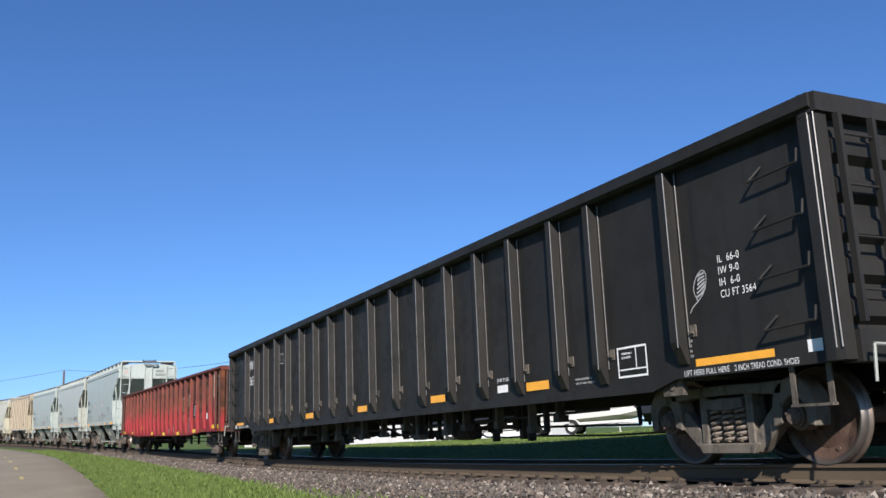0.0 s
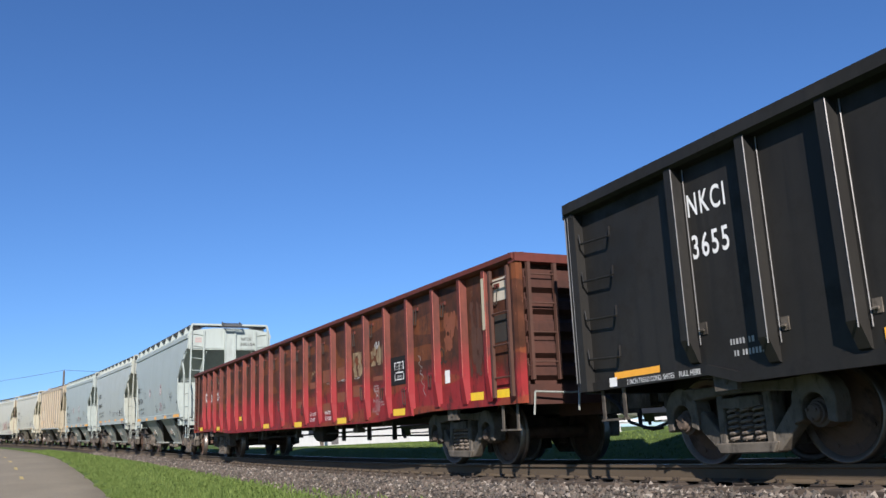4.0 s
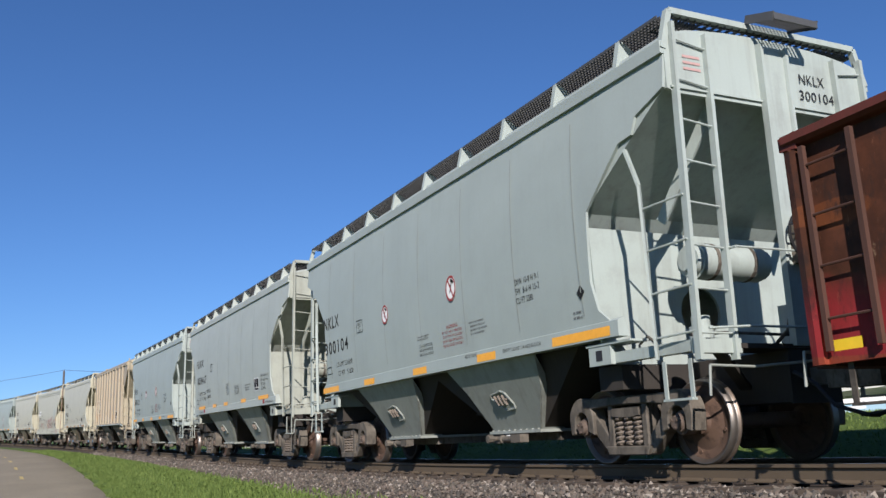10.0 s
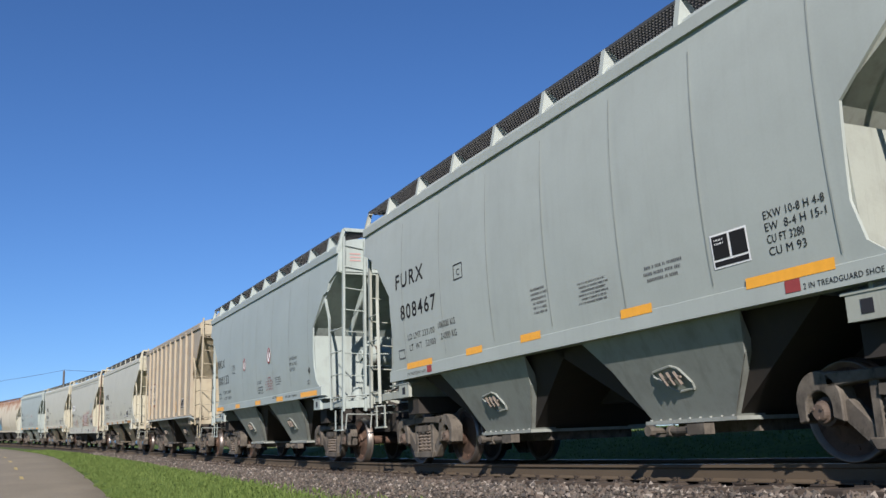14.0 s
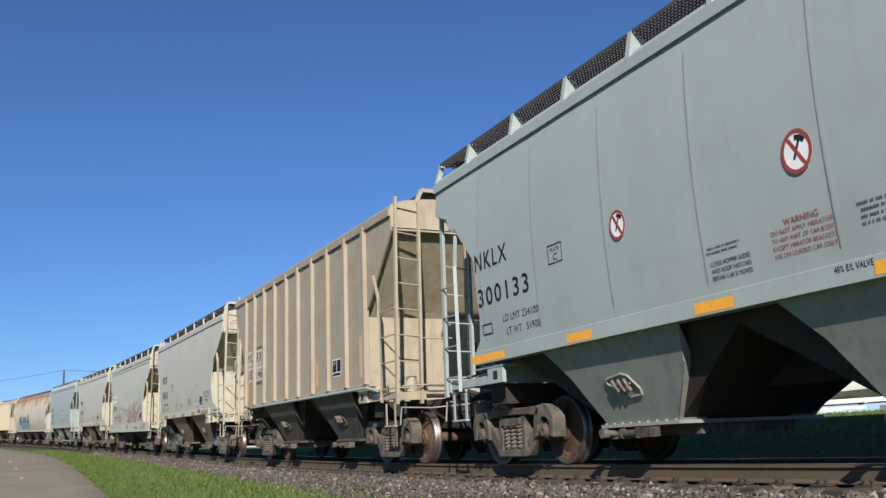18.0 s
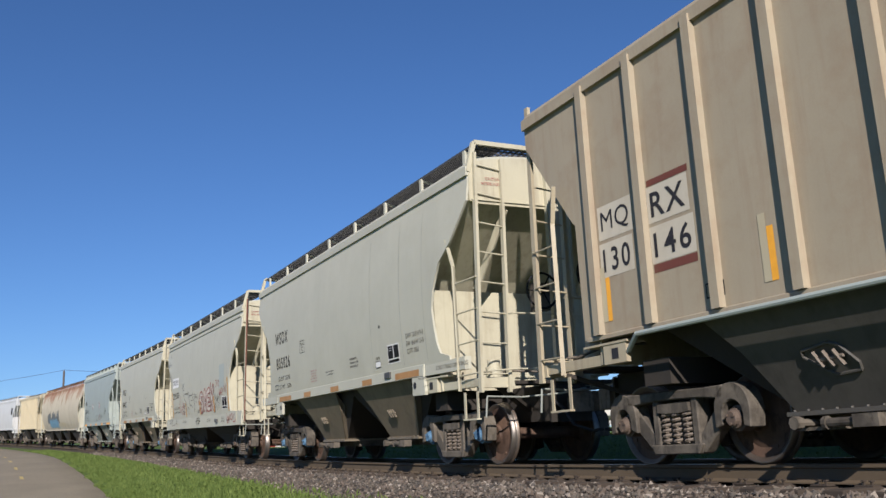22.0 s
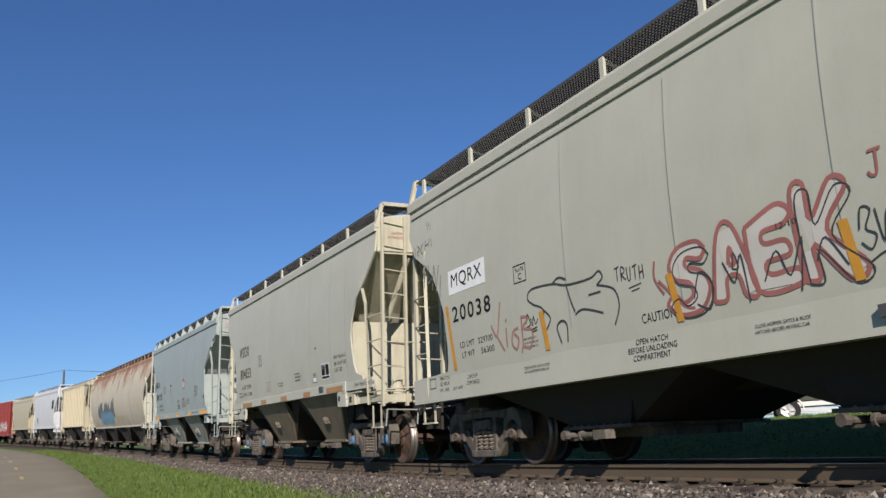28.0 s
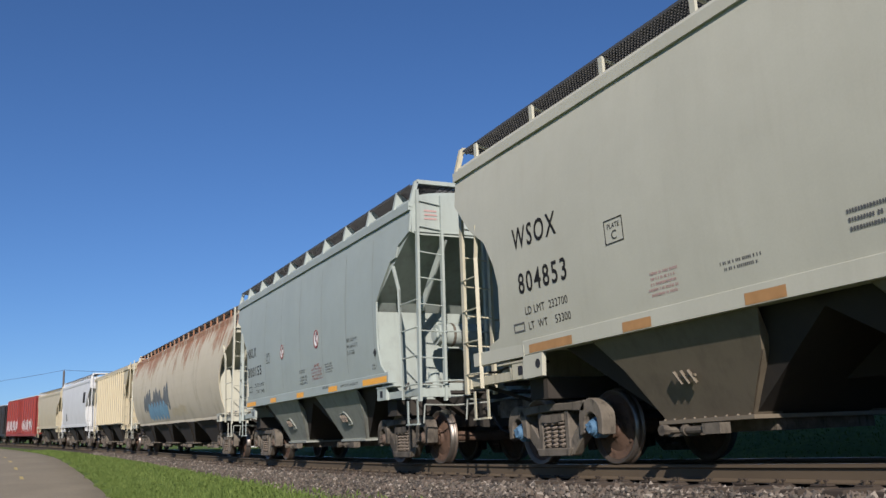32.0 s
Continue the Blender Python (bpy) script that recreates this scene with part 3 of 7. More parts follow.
CUT_ANGULAR = [(4.7, 0.0), (3.93, 0.02), (3.77, 0.50), (3.58, 0.58), (3.55, 0.82), (2.93, 1.50), (2.10, 1.56), (1.76, 1.48), (1.57, 1.23), (1.40, 1.18)]
CUT_ROUND = [(4.7, 0.0), (3.92, 0.02), (3.50, 0.44), (3.38, 0.57), (3.13, 0.97), (2.75, 1.21), (2.44, 1.30), (2.16, 1.27), (1.91, 1.23), (1.73, 1.14), (1.66, 0.84), (1.40, 0.82)]
CUT_STEP = [(4.7, 0.0), (4.18, 0.0), (2.90, 1.22), (2.88, 1.27), (1.3, 1.30)]
CUT_OVAL = [(4.7, 0.0), (3.80, 0.05), (3.42, 0.30), (3.16, 0.76), (2.97, 1.0), (2.61, 1.23), (2.3, 1.36), (1.8, 1.39), (1.55, 1.36), (1.42, 1.30), (1.37, 0.0), (0.9, 0.0)]


ENDS = {}   # where each car's front end panel lies


def hopper_car(name, label, mat, half=6.2, eave=4.42, sill=1.46, cut=CUT_ANGULAR, bulge=0.09, wide=1.63, ribs=0, boards="saw", bays=2, caps="bearing_rust",
               rise=0.26, trucks=4.3, end_mat=None, seams=(), wheel_end=0, sill_full=False, bay_mat=None, rear=1.0, truck_at=None, beam=False, rib_at=(), plain_end=False, off=0.0, bay_at=(-2.0, 2.0), bracket_at=(0.0, 0.98)):
    """off: how far the body's middle lies from the car's origin; trucks, bays, ribs and seams keep their own places."""
    car = thing(name, label, "freight car", "train")
    ENDS[car.name] = half + off + 0.012
    end_mat = end_mat or mat
    seams = [q - off for q in seams]
    rib_at = [q - off for q in rib_at]
    bay_at = [q - off for q in bay_at]
    inset = curve_of(cut)
    truck_at = truck_at or (trucks, -trucks)
    bolster_at = [q - off for q in truck_at]
    mid = (eave + sill) / 2

    def side(z):
        return wide - bulge * ((z - mid) / (eave - mid)) ** 2

    # side sheets, with a faint ridge along each weld
    zs = sorted(set([sill + (eave - sill) * i / 14 for i in range(15)] + [c[0] for c in cut if sill < c[0] < eave]))
    inner = half - max(c[1] for c in cut) - 0.05
    cols = [-inner + 2 * inner * i / 24 for i in range(25)]
    for s in seams:
        cols += [s - 0.07, s - 0.025, s, s + 0.025, s + 0.07]
    cols = sorted(set(round(c, 3) for c in cols if abs(c) <= inner))
    weld = sorted([-half] + list(seams) + [half])

    puff = 0.0025 if boards == "post" else 0.004

    def pillow(x):
        for p, q in zip(weld, weld[1:]):
            if seams and p <= x <= q:
                return puff * math.sin(math.pi * (x - p) / (q - p)) - puff
        return 0.0

    for k in (-1, 1):
        outer, back = [], []
        for z in zs:
            xe = half - inset(z)
            xr = half - inset(z) * rear
            row = [-xr + (xr - inner) * i / 3 for i in range(3)] + cols + [inner + (xe - inner) * (i + 1) / 3 for i in range(3)]
            ys = [side(z) + (0.0015 if any(abs(x - s) < 0.005 for s in seams) else 0.0) + pillow(x) + 0.001 * math.sin(x * 2.1 + z * 1.3) for x in row]
            outer.append([(x, k * y, z) for x, y in zip(row, ys)])
            back.append([(x, k * (y - 0.035), z) for x, y in zip(row, ys)])
        part("side_sheet", two_skins(bmesh.new(), outer, back), mat, car, "", True)
    # the bin inside: slope sheets at both ends
    bm = bmesh.new()
    slope_foot = max(c[1] for c in cut) + 0.55
    core = curve_of([(eave, 0.03), (cut[1][0], 0.05), (2.9, max(c[1] for c in cut) + 0.06), (2.05, slope_foot + 0.25), (sill, slope_foot + 0.3)] if ribs == 0 else [(eave, 0.05), (4.22, 0.06), (2.88, 1.32), (2.05, 2.0), (sill, 2.05)])
    rings = []
    for z in zs:
        x, y = half - core(z), side(z) - 0.04
        rings.append([bm.verts.new(p) for p in ((-x, -y, z), (x, -y, z), (x, y, z), (-x, y, z))])
    for a, b in zip(rings, rings[1:]):
        for i in range(4):
            bm.faces.new((a[i], a[(i + 1) % 4], b[(i + 1) % 4], b[i]))
    bm.faces.new(rings[0][::-1])
    bm.faces.new(rings[-1])
    part("bin", bm, end_mat, car)
    # roof with its eave lip
    bm = bmesh.new()
    ye = side(eave)
    prism(bm, arch(ye + 0.02, eave + 0.03, rise) + [(-(ye + 0.05), eave + 0.03), (-(ye + 0.05), eave - 0.11), (-(ye - 0.02), eave - 0.11), (-(ye - 0.02), eave + 0.0), (ye - 0.02, eave), (ye - 0.02, eave - 0.11), (ye + 0.05, eave - 0.11), (ye + 0.05, eave + 0.03)], "x", -half, half)
    part("roof", bm, mat, car)
    if boards == "post" and sill < 1.2:
        for k in (-1, 1):
            bm = bmesh.new()
            yb_ = side(eave - 0.24) + 0.004
            prism(bm, [(k * (yb_ - 0.03), eave - 0.27), (k * (yb_ + 0.022), eave - 0.26), (k * (yb_ + 0.022), eave - 0.215), (k * (yb_ - 0.03), eave - 0.205)], "x", -half + 0.15, half - 0.15)
            part("eave_bead", bm, mat, car)
    # trough hatch along the roof
    bm = bmesh.new()
    box(bm, -half + 0.8, half - 0.8, -0.3, 0.3, eave + rise - 0.02, eave + rise + 0.09)
    part("roof_hatch", bm, end_mat, car)
    low = 3.88 if ribs == 0 else 4.18
    for k in (-1, 1):
        bm = bmesh.new()
        prism(bm, arch(ye, eave, rise) + [(-ye, low + 0.04), (-ye + 0.1, low), (ye - 0.1, low), (ye, low + 0.04)], "x", *sorted((k * (half - 0.05), k * (half + 0.004))))
        part("end_panel", bm, end_mat, car)
        # centre column under the end panel
        bm = bmesh.new()
        prism(bm, [(k * (half + 0.005), -0.21), (k * (half + 0.09), -0.21), (k * (half + 0.09), -0.17), (k * (half + 0.05), -0.16), (k * (half + 0.05), 0.16), (k * (half + 0.09), 0.17), (k * (half + 0.09), 0.21), (k * (half + 0.005), 0.21)], "z", 1.2, eave + rise * 0.75)
        if ribs:
            bm.clear()
            box(bm, *sorted((k * (half + 0.005), k * (half + 0.06))), -0.05, 0.03, 1.2, eave + rise * 0.6)
        part("end_column", bm, end_mat, car)
        # lip under the panel, and slanted struts behind the ladders
        bm = bmesh.new()
        box(bm, *sorted((k * (half - 0.02), k * (half + 0.03))), -1.5, 1.5, low + 0.045, low + 0.065)
        part("panel_lip", bm, end_mat, car)
        if not ribs:
            for y in (-1, 1):
                bm = bmesh.new()
                bar(bm, (k * (half - 0.10), y * 0.86, low - 0.02), (k * (half - 0.95), y * 0.98, 2.72), 0.03, 0.14)
                part("end_strut", bm, end_mat, car)
        # vertical plate over the bolster
        bm = bmesh.new()
        xp = half - max(c[1] for c in cut) + 0.03
        ztop = min(2.75, eave)
        for s in (-1, 1):
            hole = [] if plain_end else [(s * 0.31 * math.sin(math.pi * q / 10), 1.78 + 0.31 * math.cos(math.pi * q / 10)) for q in range(11)]
            prism(bm, [(0.0, ztop)] + hole + [(0.0, 1.15), (s * (side(1.4) - 0.04), 1.15), (s * (side(2.2) - 0.04), 2.2), (s * (side(ztop) - 0.04), ztop)], "x", *sorted((k * (xp - 0.04), k * xp)))
        part("bolster_plate", bm, end_mat, car)
        # end platform and sills
        for y in (-1, 1):
            bm = bmesh.new()
            box(bm, *sorted((k * (half - 0.08), k * (half + 0.03))), *sorted((y * 1.48, y * 0.92)), 1.12, 1.27)
            part("end_sill", bm, end_mat, car)
        # near-black middle platform: shade over the end sill is in its colour
        bm = bmesh.new()
        box(bm, *sorted((k * (half - 0.46), k * (half + 0.035))), -0.93, 0.93, 1.17, 1.22)
        part("end_platform", bm, M["under"], car)
        bm = bmesh.new()
        box(bm, *sorted((k * (half - 1.9), k * (half + 0.05))), -0.30, 0.30, 0.62, 1.16)
        box(bm, *sorted((k * (half + 0.05), k * (half + 0.09))), -0.36, 0.36, 0.60, 1.12)
        part("draft_sill", bm, M["under"], car)
        bm = bmesh.new()
        box(bm, bolster_at[k < 0] - 0.22, bolster_at[k < 0] + 0.22, -1.30, 1.30, 0.86, 1.14)
        part("body_bolster", bm, M["under"], car)
        for y in (-1.40, 1.40):
            bm = bmesh.new()
            box(bm, *sorted((k * (half - 1.55), k * (half - 0.08))), y - 0.06, y + 0.06, 1.15, 1.27)
            part("sill_extension", bm, end_mat, car)
        for y in (-0.9, 0.9):
            bm = bmesh.new()
            bar(bm, (k * (half - 0.05), y * 1.3, 1.15), (k * (half - 0.55), y * 0.4, 0.80), 0.12, 0.05)
            part("sill_brace", bm, M["under"], car)
        for y in (-1, 1):
            bm = bmesh.new()
            prism(bm, [(k * (half - 1.80), 1.14), (k * (half - 1.38), 1.14), (k * (half - 1.38), 1.36), (k * (half - 1.80), 1.36)], "y", *sorted((y * 1.52, y * 1.46)))
            box(bm, *sorted((k * (half - 1.84), k * (half - 1.0))), *sorted((y * 1.53, y * 1.25)), 1.36, 1.385)
            pad = part("jacking_pad", bm, end_mat, car)
            # solid black block on the pad, painted shade of a square hole
            bm = bmesh.new()
            box(bm, *sorted((k * (half - 1.66), k * (half - 1.54))), *sorted((y * 1.524, y * 1.49)), 1.19, 1.31)
            part("jack_hole", bm, M["hose"], pad)
        # brake valve, cylinder, rods and pipes on the platform
        bm = bmesh.new()
        box(bm, *sorted((k * (half - 0.55), k * (half - 0.25))), 0.25, 0.62, 1.24, 1.72)
        rod(bm, (k * (half - 0.4), 0.43, 1.70), (k * (half - 0.4), 0.43, 1.95), 0.09, 10)
        part("brake_valve", bm, end_mat, car)
        bm = bmesh.new()
        revolve_z = [(0.11, 1.25), (0.13, 1.27), (0.13, 1.40), (0.10, 1.45), (0.10, 1.52), (0.05, 1.56)]
        for (r0, z0), (r1, z1) in zip(revolve_z, revolve_z[1:]):
            rod(bm, (k * (half - 0.45), -1.0, z0), (k * (half - 0.45), -1.0, z1), max(r0, r1), 14)
        part("retainer_valve", bm, end_mat, car)
        for pts, r in (([(half - 0.15, 0.05, 2.3), (half - 0.12, 0.08, 1.9), (half - 0.2, 0.0, 1.4), (half - 0.9, 0.1, 1.0)], 0.022),
                       ([(half - 0.4, 0.43, 1.5), (half - 0.9, 0.9, 1.35), (half - 1.4, 1.0, 1.3)], 0.02),
                       ([(half - 0.3, -1.3, 1.34), (half - 0.5, -0.6, 1.40), (half - 0.3, 0.1, 1.36), (half - 0.4, 0.4, 1.5)], 0.018),
                       ([(half - 0.7, -1.42, 1.30), (half - 1.1, -1.2, 1.42), (half - 1.5, -1.0, 1.38)], 0.016)):
            bm = bmesh.new()
            bent_rod(bm, [(k * p[0], p[1], p[2]) for p in pts], r, 6)
            part("brake_pipe", bm, M["cast"], car)
        bm = bmesh.new()
        for j in range(12):
            z = 2.15 - j * 0.07
            rod(bm, (k * (half + 0.02), 0.12 + 0.012 * (j % 2), z), (k * (half + 0.02), 0.12 - 0.012 * (j % 2), z - 0.075), 0.017, 6)
        part("brake_chain", bm, M["under"], car)
        # ladders at the corners
        for y in (-1, 1):
            ladder(car, (k * (half + 0.03), y * 1.49, 1.05), (k * (half + 0.03), y * 1.44, eave + 0.25), (k * (half + 0.03), y * 1.02, 1.05), (k * (half + 0.03), y * 0.98, eave + 0.18), 8, end_mat, 0.085)
            # side ladder: one bent stile, with rungs across to the corner
            bm = bmesh.new()
            bar(bm, (k * (half - 0.55), y * 1.54, 1.10), (k * (half - 0.58), y * 1.56, 3.0), 0.055, 0.03)
            bar(bm, (k * (half - 0.58), y * 1.56, 3.0), (k * (half - 0.72), y * 1.60, 3.45), 0.055, 0.03)
            for j in range(4):
                z = 1.32 + j * 0.47
                rod(bm, (k * (half - 0.57), y * 1.55, z), (k * (half + 0.03), y * 1.50, z + 0.02), 0.0125, 6)
            part("side_ladder", bm, end_mat, car)
            sill_step(car, k * (half - 0.35), y * 1.46, 1.04, k, end_mat)
        bm = bmesh.new()
        bent_rod(bm, [(k * (half + 0.16), -1.45, 1.35), (k * (half + 0.16), -0.9, 1.38), (k * (half + 0.16), 0.9, 1.38), (k * (half + 0.16), 1.45, 1.35)], 0.014, 6)
        bent_rod(bm, [(k * half, -1.0, 2.2), (k * (half + 0.16), -0.98, 2.2), (k * (half + 0.16), 0.98, 2.2), (k * half, 1.0, 2.2)], 0.014, 6)
        part("grab_iron", bm, end_mat, car)
        coupler(car, k * half, k)
        # air reservoir slung across the end
        if plain_end:
            continue
        bm = bmesh.new()
        xr_, zr_ = k * (half - 0.85), 2.26
        for y0_, y1_, r_ in ((-0.78, -0.74, 0.12), (-0.74, -0.66, 0.18), (-0.66, 0.30, 0.21), (0.30, 0.38, 0.18), (0.38, 0.42, 0.12)):
            rod(bm, (xr_, y0_, zr_), (xr_, y1_, zr_), r_, 18)
        tank = part("air_reservoir", bm, end_mat, car, "", True)
        for y_ in (-0.45, 0.1):
            bm = bmesh.new()
            rod(bm, (xr_, y_ - 0.025, zr_), (xr_, y_ + 0.025, zr_), 0.216, 18)
            part("strap", bm, M["cast"], tank)
    # side sill with its lower flange
    for k in (-1, 1):
        bm = bmesh.new()
        lip = 0.01 if ribs else 0.35 if sill < 1.2 else 0.15
        xs = half - 1.77 if beam else half if sill_full else half - 1.13
        y = side(sill)
        prism(bm, [(k * (y + 0.035), sill - 0.03), (k * (y + 0.035), sill + lip), (k * (y - 0.05), sill + lip + 0.04), (k * (y - 0.12), sill - 0.03)], "x", -xs, xs)
        part("side_sill", bm, mat, car)
        for e in (-1, 1):
            if beam:
                # pull bracket under the sill's end, and the beam that carries on to the corner
                bm = bmesh.new()
                prism(bm, [(e * (half - 2.24), sill - 0.04), (e * (half - 2.22), 1.13), (e * (half - 1.76), 1.12), (e * (half - 1.74), 1.18), (e * (half - 1.80), sill + 0.10), (e * (half - 1.80), sill - 0.04)], "y", *sorted((k * (y + 0.04), k * (y - 0.02))))
                bracket = part("pull_bracket", bm, mat, car)
                # no real opening: a black disc paints the shade inside the hole
                bm = bmesh.new()
                rod(bm, (e * (half - 2.13), k * (y + 0.043), 1.29), (e * (half - 2.13), k * (y + 0.01), 1.29), 0.06, 14)
                part("hole", bm, M["hose"], bracket)
                bm = bmesh.new()
                prism(bm, [(e * (half - 1.82), 1.42), (e * (half - 0.34), 1.42), (e * (half - 0.34), 1.61), (e * (half - 1.82), 1.58)], "y", *sorted((k * (y + 0.02), k * (y - 0.09))))
                part("corner_beam", bm, mat, car)
    # ribs of a panelled side
    for i in range(ribs):
        x = rib_at[i] if rib_at else -(half - 1.62) + 2 * (half - 1.62) * i / (ribs - 1)
        for k in (-1, 1):
            bm = bmesh.new()
            prism(bm, [(x - 0.068, k * (side(3) - 0.03)), (x - 0.058, k * (side(3) + 0.075)), (x + 0.058, k * (side(3) + 0.075)), (x + 0.068, k * (side(3) - 0.03))], "z", sill + 0.02, eave - 0.03)
            part("side_rib", bm, mat, car)
    # outlet bays: slopes coloured dark for shade, with a painted side plate on each flank
    bm_mat = bay_mat or M["under"]
    span = 2 * (half - 1.7)
    for i in range(bays):
        c = bay_at[i] if bays == 2 else -span / 2 + span * (i + 0.5) / bays
        ht, hb = span / bays * 0.47, 0.62
        bm = bmesh.new()
        top, bot = [(c - ht, -1.34), (c + ht, -1.34), (c + ht, 1.34), (c - ht, 1.34)], [(c - hb, -0.96), (c + hb, -0.96), (c + hb, 0.96), (c - hb, 0.96)]
        a, b = [bm.verts.new((*p, sill - 0.02)) for p in top], [bm.verts.new((*p, 0.47)) for p in bot]
        for j in range(4):
            bm.faces.new((b[j], b[(j + 1) % 4], a[(j + 1) % 4], a[j]))
        bm.faces.new(a)
        bm.faces.new(b[::-1])
        bay = part("outlet_bay", bm, M["under"], car)
        hp = min(1.32, span / bays * 0.40)
        for k in (-1, 1):
            bm = bmesh.new()
            rows = []
            for lift in (0.0, -0.02):
                rows.append([[(c - hp, k * (1.48 + lift), sill - 0.02), (c + hp, k * (1.48 + lift), sill - 0.02)], [(c - hp * 0.74, k * (1.30 + lift), 1.06), (c + hp * 0.86, k * (1.30 + lift), 1.06)], [(c - hb - 0.02, k * (1.03 + lift), 0.47), (c + hb + 0.02, k * (1.03 + lift), 0.47)]])
            part("bay_side_plate", two_skins(bm, *rows), bm_mat, bay)
            for e in (-1, 1):
                # return plate across the bay's edge
                bm = bmesh.new()
                edge = [(c + e * hp, k * 1.475, sill - 0.02), (c + e * hp * (0.86 if e > 0 else 0.74), k * 1.297, 1.06), (c + e * (hb + 0.02), k * 1.027, 0.47), (c + e * (hb + 0.02), k * 0.62, 0.47), (c + e * (hp * 0.8 + 0.06), k * 1.12, 1.06)]
                two_skins(bm, [edge[:2] + edge[2:3], [edge[0], edge[4], edge[3]]], [[(p - e * 0.02, q, r) for p, q, r in edge[:3]], [(p - e * 0.02, q, r) for p, q, r in (edge[0], edge[4], edge[3])]])
                part("bay_return_plate", bm, bm_mat, bay)
        bm = bmesh.new()
        box(bm, c - 0.72, c + 0.72, -1.08, 1.08, 0.435, 0.475)
        for j in range(9):
            rod(bm, (c - 0.64 + j * 0.16, -1.06, 0.475), (c - 0.64 + j * 0.16, -1.06, 0.492), 0.016, 6)
        part("outlet_flange", bm, bm_mat if bay_mat else M["cast"], bay)
        bm = bmesh.new()
        box(bm, c - 0.62, c + 0.62, -0.70, 0.70, 0.32, 0.435)
        rod(bm, (c - 0.50, -1.22, 0.37), (c - 0.50, 1.22, 0.37), 0.035, 8)
        rod(bm, (c - 0.50, -1.24, 0.37), (c - 0.50, -1.16, 0.37), 0.06, 8)
        box(bm, c - 0.62, c - 0.1, -1.06, -0.9, 0.30, 0.33)
        bar(bm, (c - 0.3, -1.0, 0.32), (c + 0.2, -1.0, 0.44), 0.08, 0.05)
        part("outlet_gate", bm, M["cast"], bay)
        def on_plate(dx, z, lift):
            return (c + dx, -(1.03 + 0.27 * (z - 0.47) / 0.59 + lift), z)

        if bay_mat:
            pad = bay
            if boards != "post":
                bm = bmesh.new()
                loop = [(-0.27, 0.99), (0.04, 1.03), (0.14, 1.0), (0.27, 0.84), (0.26, 0.78), (0.02, 0.76), (-0.06, 0.79), (-0.28, 0.94), (-0.27, 0.99)]
                bent_rod(bm, [on_plate(dx, z, 0.012) for dx, z in loop], 0.015, 6)
                pad = part("vibrator_pad", bm, bay_mat, bay)
            bm = bmesh.new()
            for dx in (-0.13, -0.02, 0.09):
                rod(bm, on_plate(dx, 0.965, 0.05), on_plate(dx + 0.06, 0.83, 0.055), 0.02, 6)
            rod(bm, on_plate(-0.13, 0.89, 0.045), on_plate(0.17, 0.91, 0.045), 0.016, 6)
            part("vibrator_bracket", bm, bay_mat if boards == "post" else M["spring"], pad)
        bm = bmesh.new()
        rod(bm, (c - 0.20, -1.14, 0.36), (c + 0.30, -1.14, 0.36), 0.04, 10)
        rod(bm, (c - 0.24, -1.14, 0.36), (c - 0.20, -1.14, 0.36), 0.06, 10)
        box(bm, c + 0.10, c + 0.36, -1.20, -1.06, 0.31, 0.42)
        part("gate_capstan", bm, M["cast"], bay)
    # centre sill and train line between the bays
    bm = bmesh.new()
    box(bm, -half + 1.6, half - 1.6, -0.18, 0.18, 0.78, 1.1)
    part("centre_sill", bm, M["under"], car)
    # running boards on the roof
    zb = eave + (0.38 if boards == "saw" else 0.40 if sill > 1.2 else 0.44)
    for k in (-1, 1):
        y0, y1 = (k * (ye - (0.04 if boards == "saw" else 0.10)), k * (ye - 0.62)) if boards != "centre" else (k * 0.86, k * 0.36)
        bm = bmesh.new()
        n = int(2 * half / 0.06)
        for j in range(13):
            y = y0 + (y1 - y0) * j / 12
            box(bm, -half + 0.1, half - 0.1, y - 0.005, y + 0.005, zb - 0.035, zb)
        for j in range(n):
            x = -half + 0.12 + j * (2 * half - 0.24) / n
            box(bm, x - 0.006, x + 0.006, *sorted((y0, y1)), zb - 0.03, zb - 0.008)
        part("running_board", bm, M["grating"], car, "galvanised see-through grating walkway")
        step = bracket_at[1]
        first = bracket_at[0] - off
        m = int((half - 0.35 + first) / step)
        for j in range(40):
            x = first + (j - m) * step
            if x > half - 0.2:
                break
            bm = bmesh.new()
            if boards == "saw":
                outline = [(k * (ye + 0.045), eave + 0.03), (k * (ye - 0.035), zb - 0.005), (k * (ye - 0.075), zb - 0.005), (k * (ye - 0.31), eave + 0.20), (k * (ye - 0.31), eave + 0.03)]
                prism(bm, outline, "x", x - 0.008, x + 0.008)
                prism(bm, [(k * (ye + 0.045), eave + 0.03), (k * (ye - 0.035), zb - 0.005), (k * (ye - 0.05), zb - 0.005), (k * (ye + 0.028), eave + 0.03)], "x", x - 0.07, x - 0.008)
            else:
                box(bm, x - 0.04, x + 0.04, *sorted((y0 - k * 0.02, y0 + k * 0.02)), eave + 0.02, zb - 0.035)
                bar(bm, (x, y0, zb - 0.05), (x, y1, eave + rise * 0.8), 0.04, 0.03)
            part("board_bracket", bm, mat, car)
    for k in (-1, 1):
        bm = bmesh.new()
        x = k * (half - 0.02)
        yr = ye if boards != "centre" else 1.0
        for a, b in (((x, -yr - 0.01, eave + (-0.05 if yr == ye else 0.15)), (x, -yr + 0.12, zb + 0.03)), ((x, -yr + 0.12, zb + 0.03), (x, yr - 0.12, zb + 0.03)), ((x, yr - 0.12, zb + 0.03), (x, yr + 0.01, eave + (-0.05 if yr == ye else 0.15)))):
            bar(bm, a, b, 0.07, 0.07)
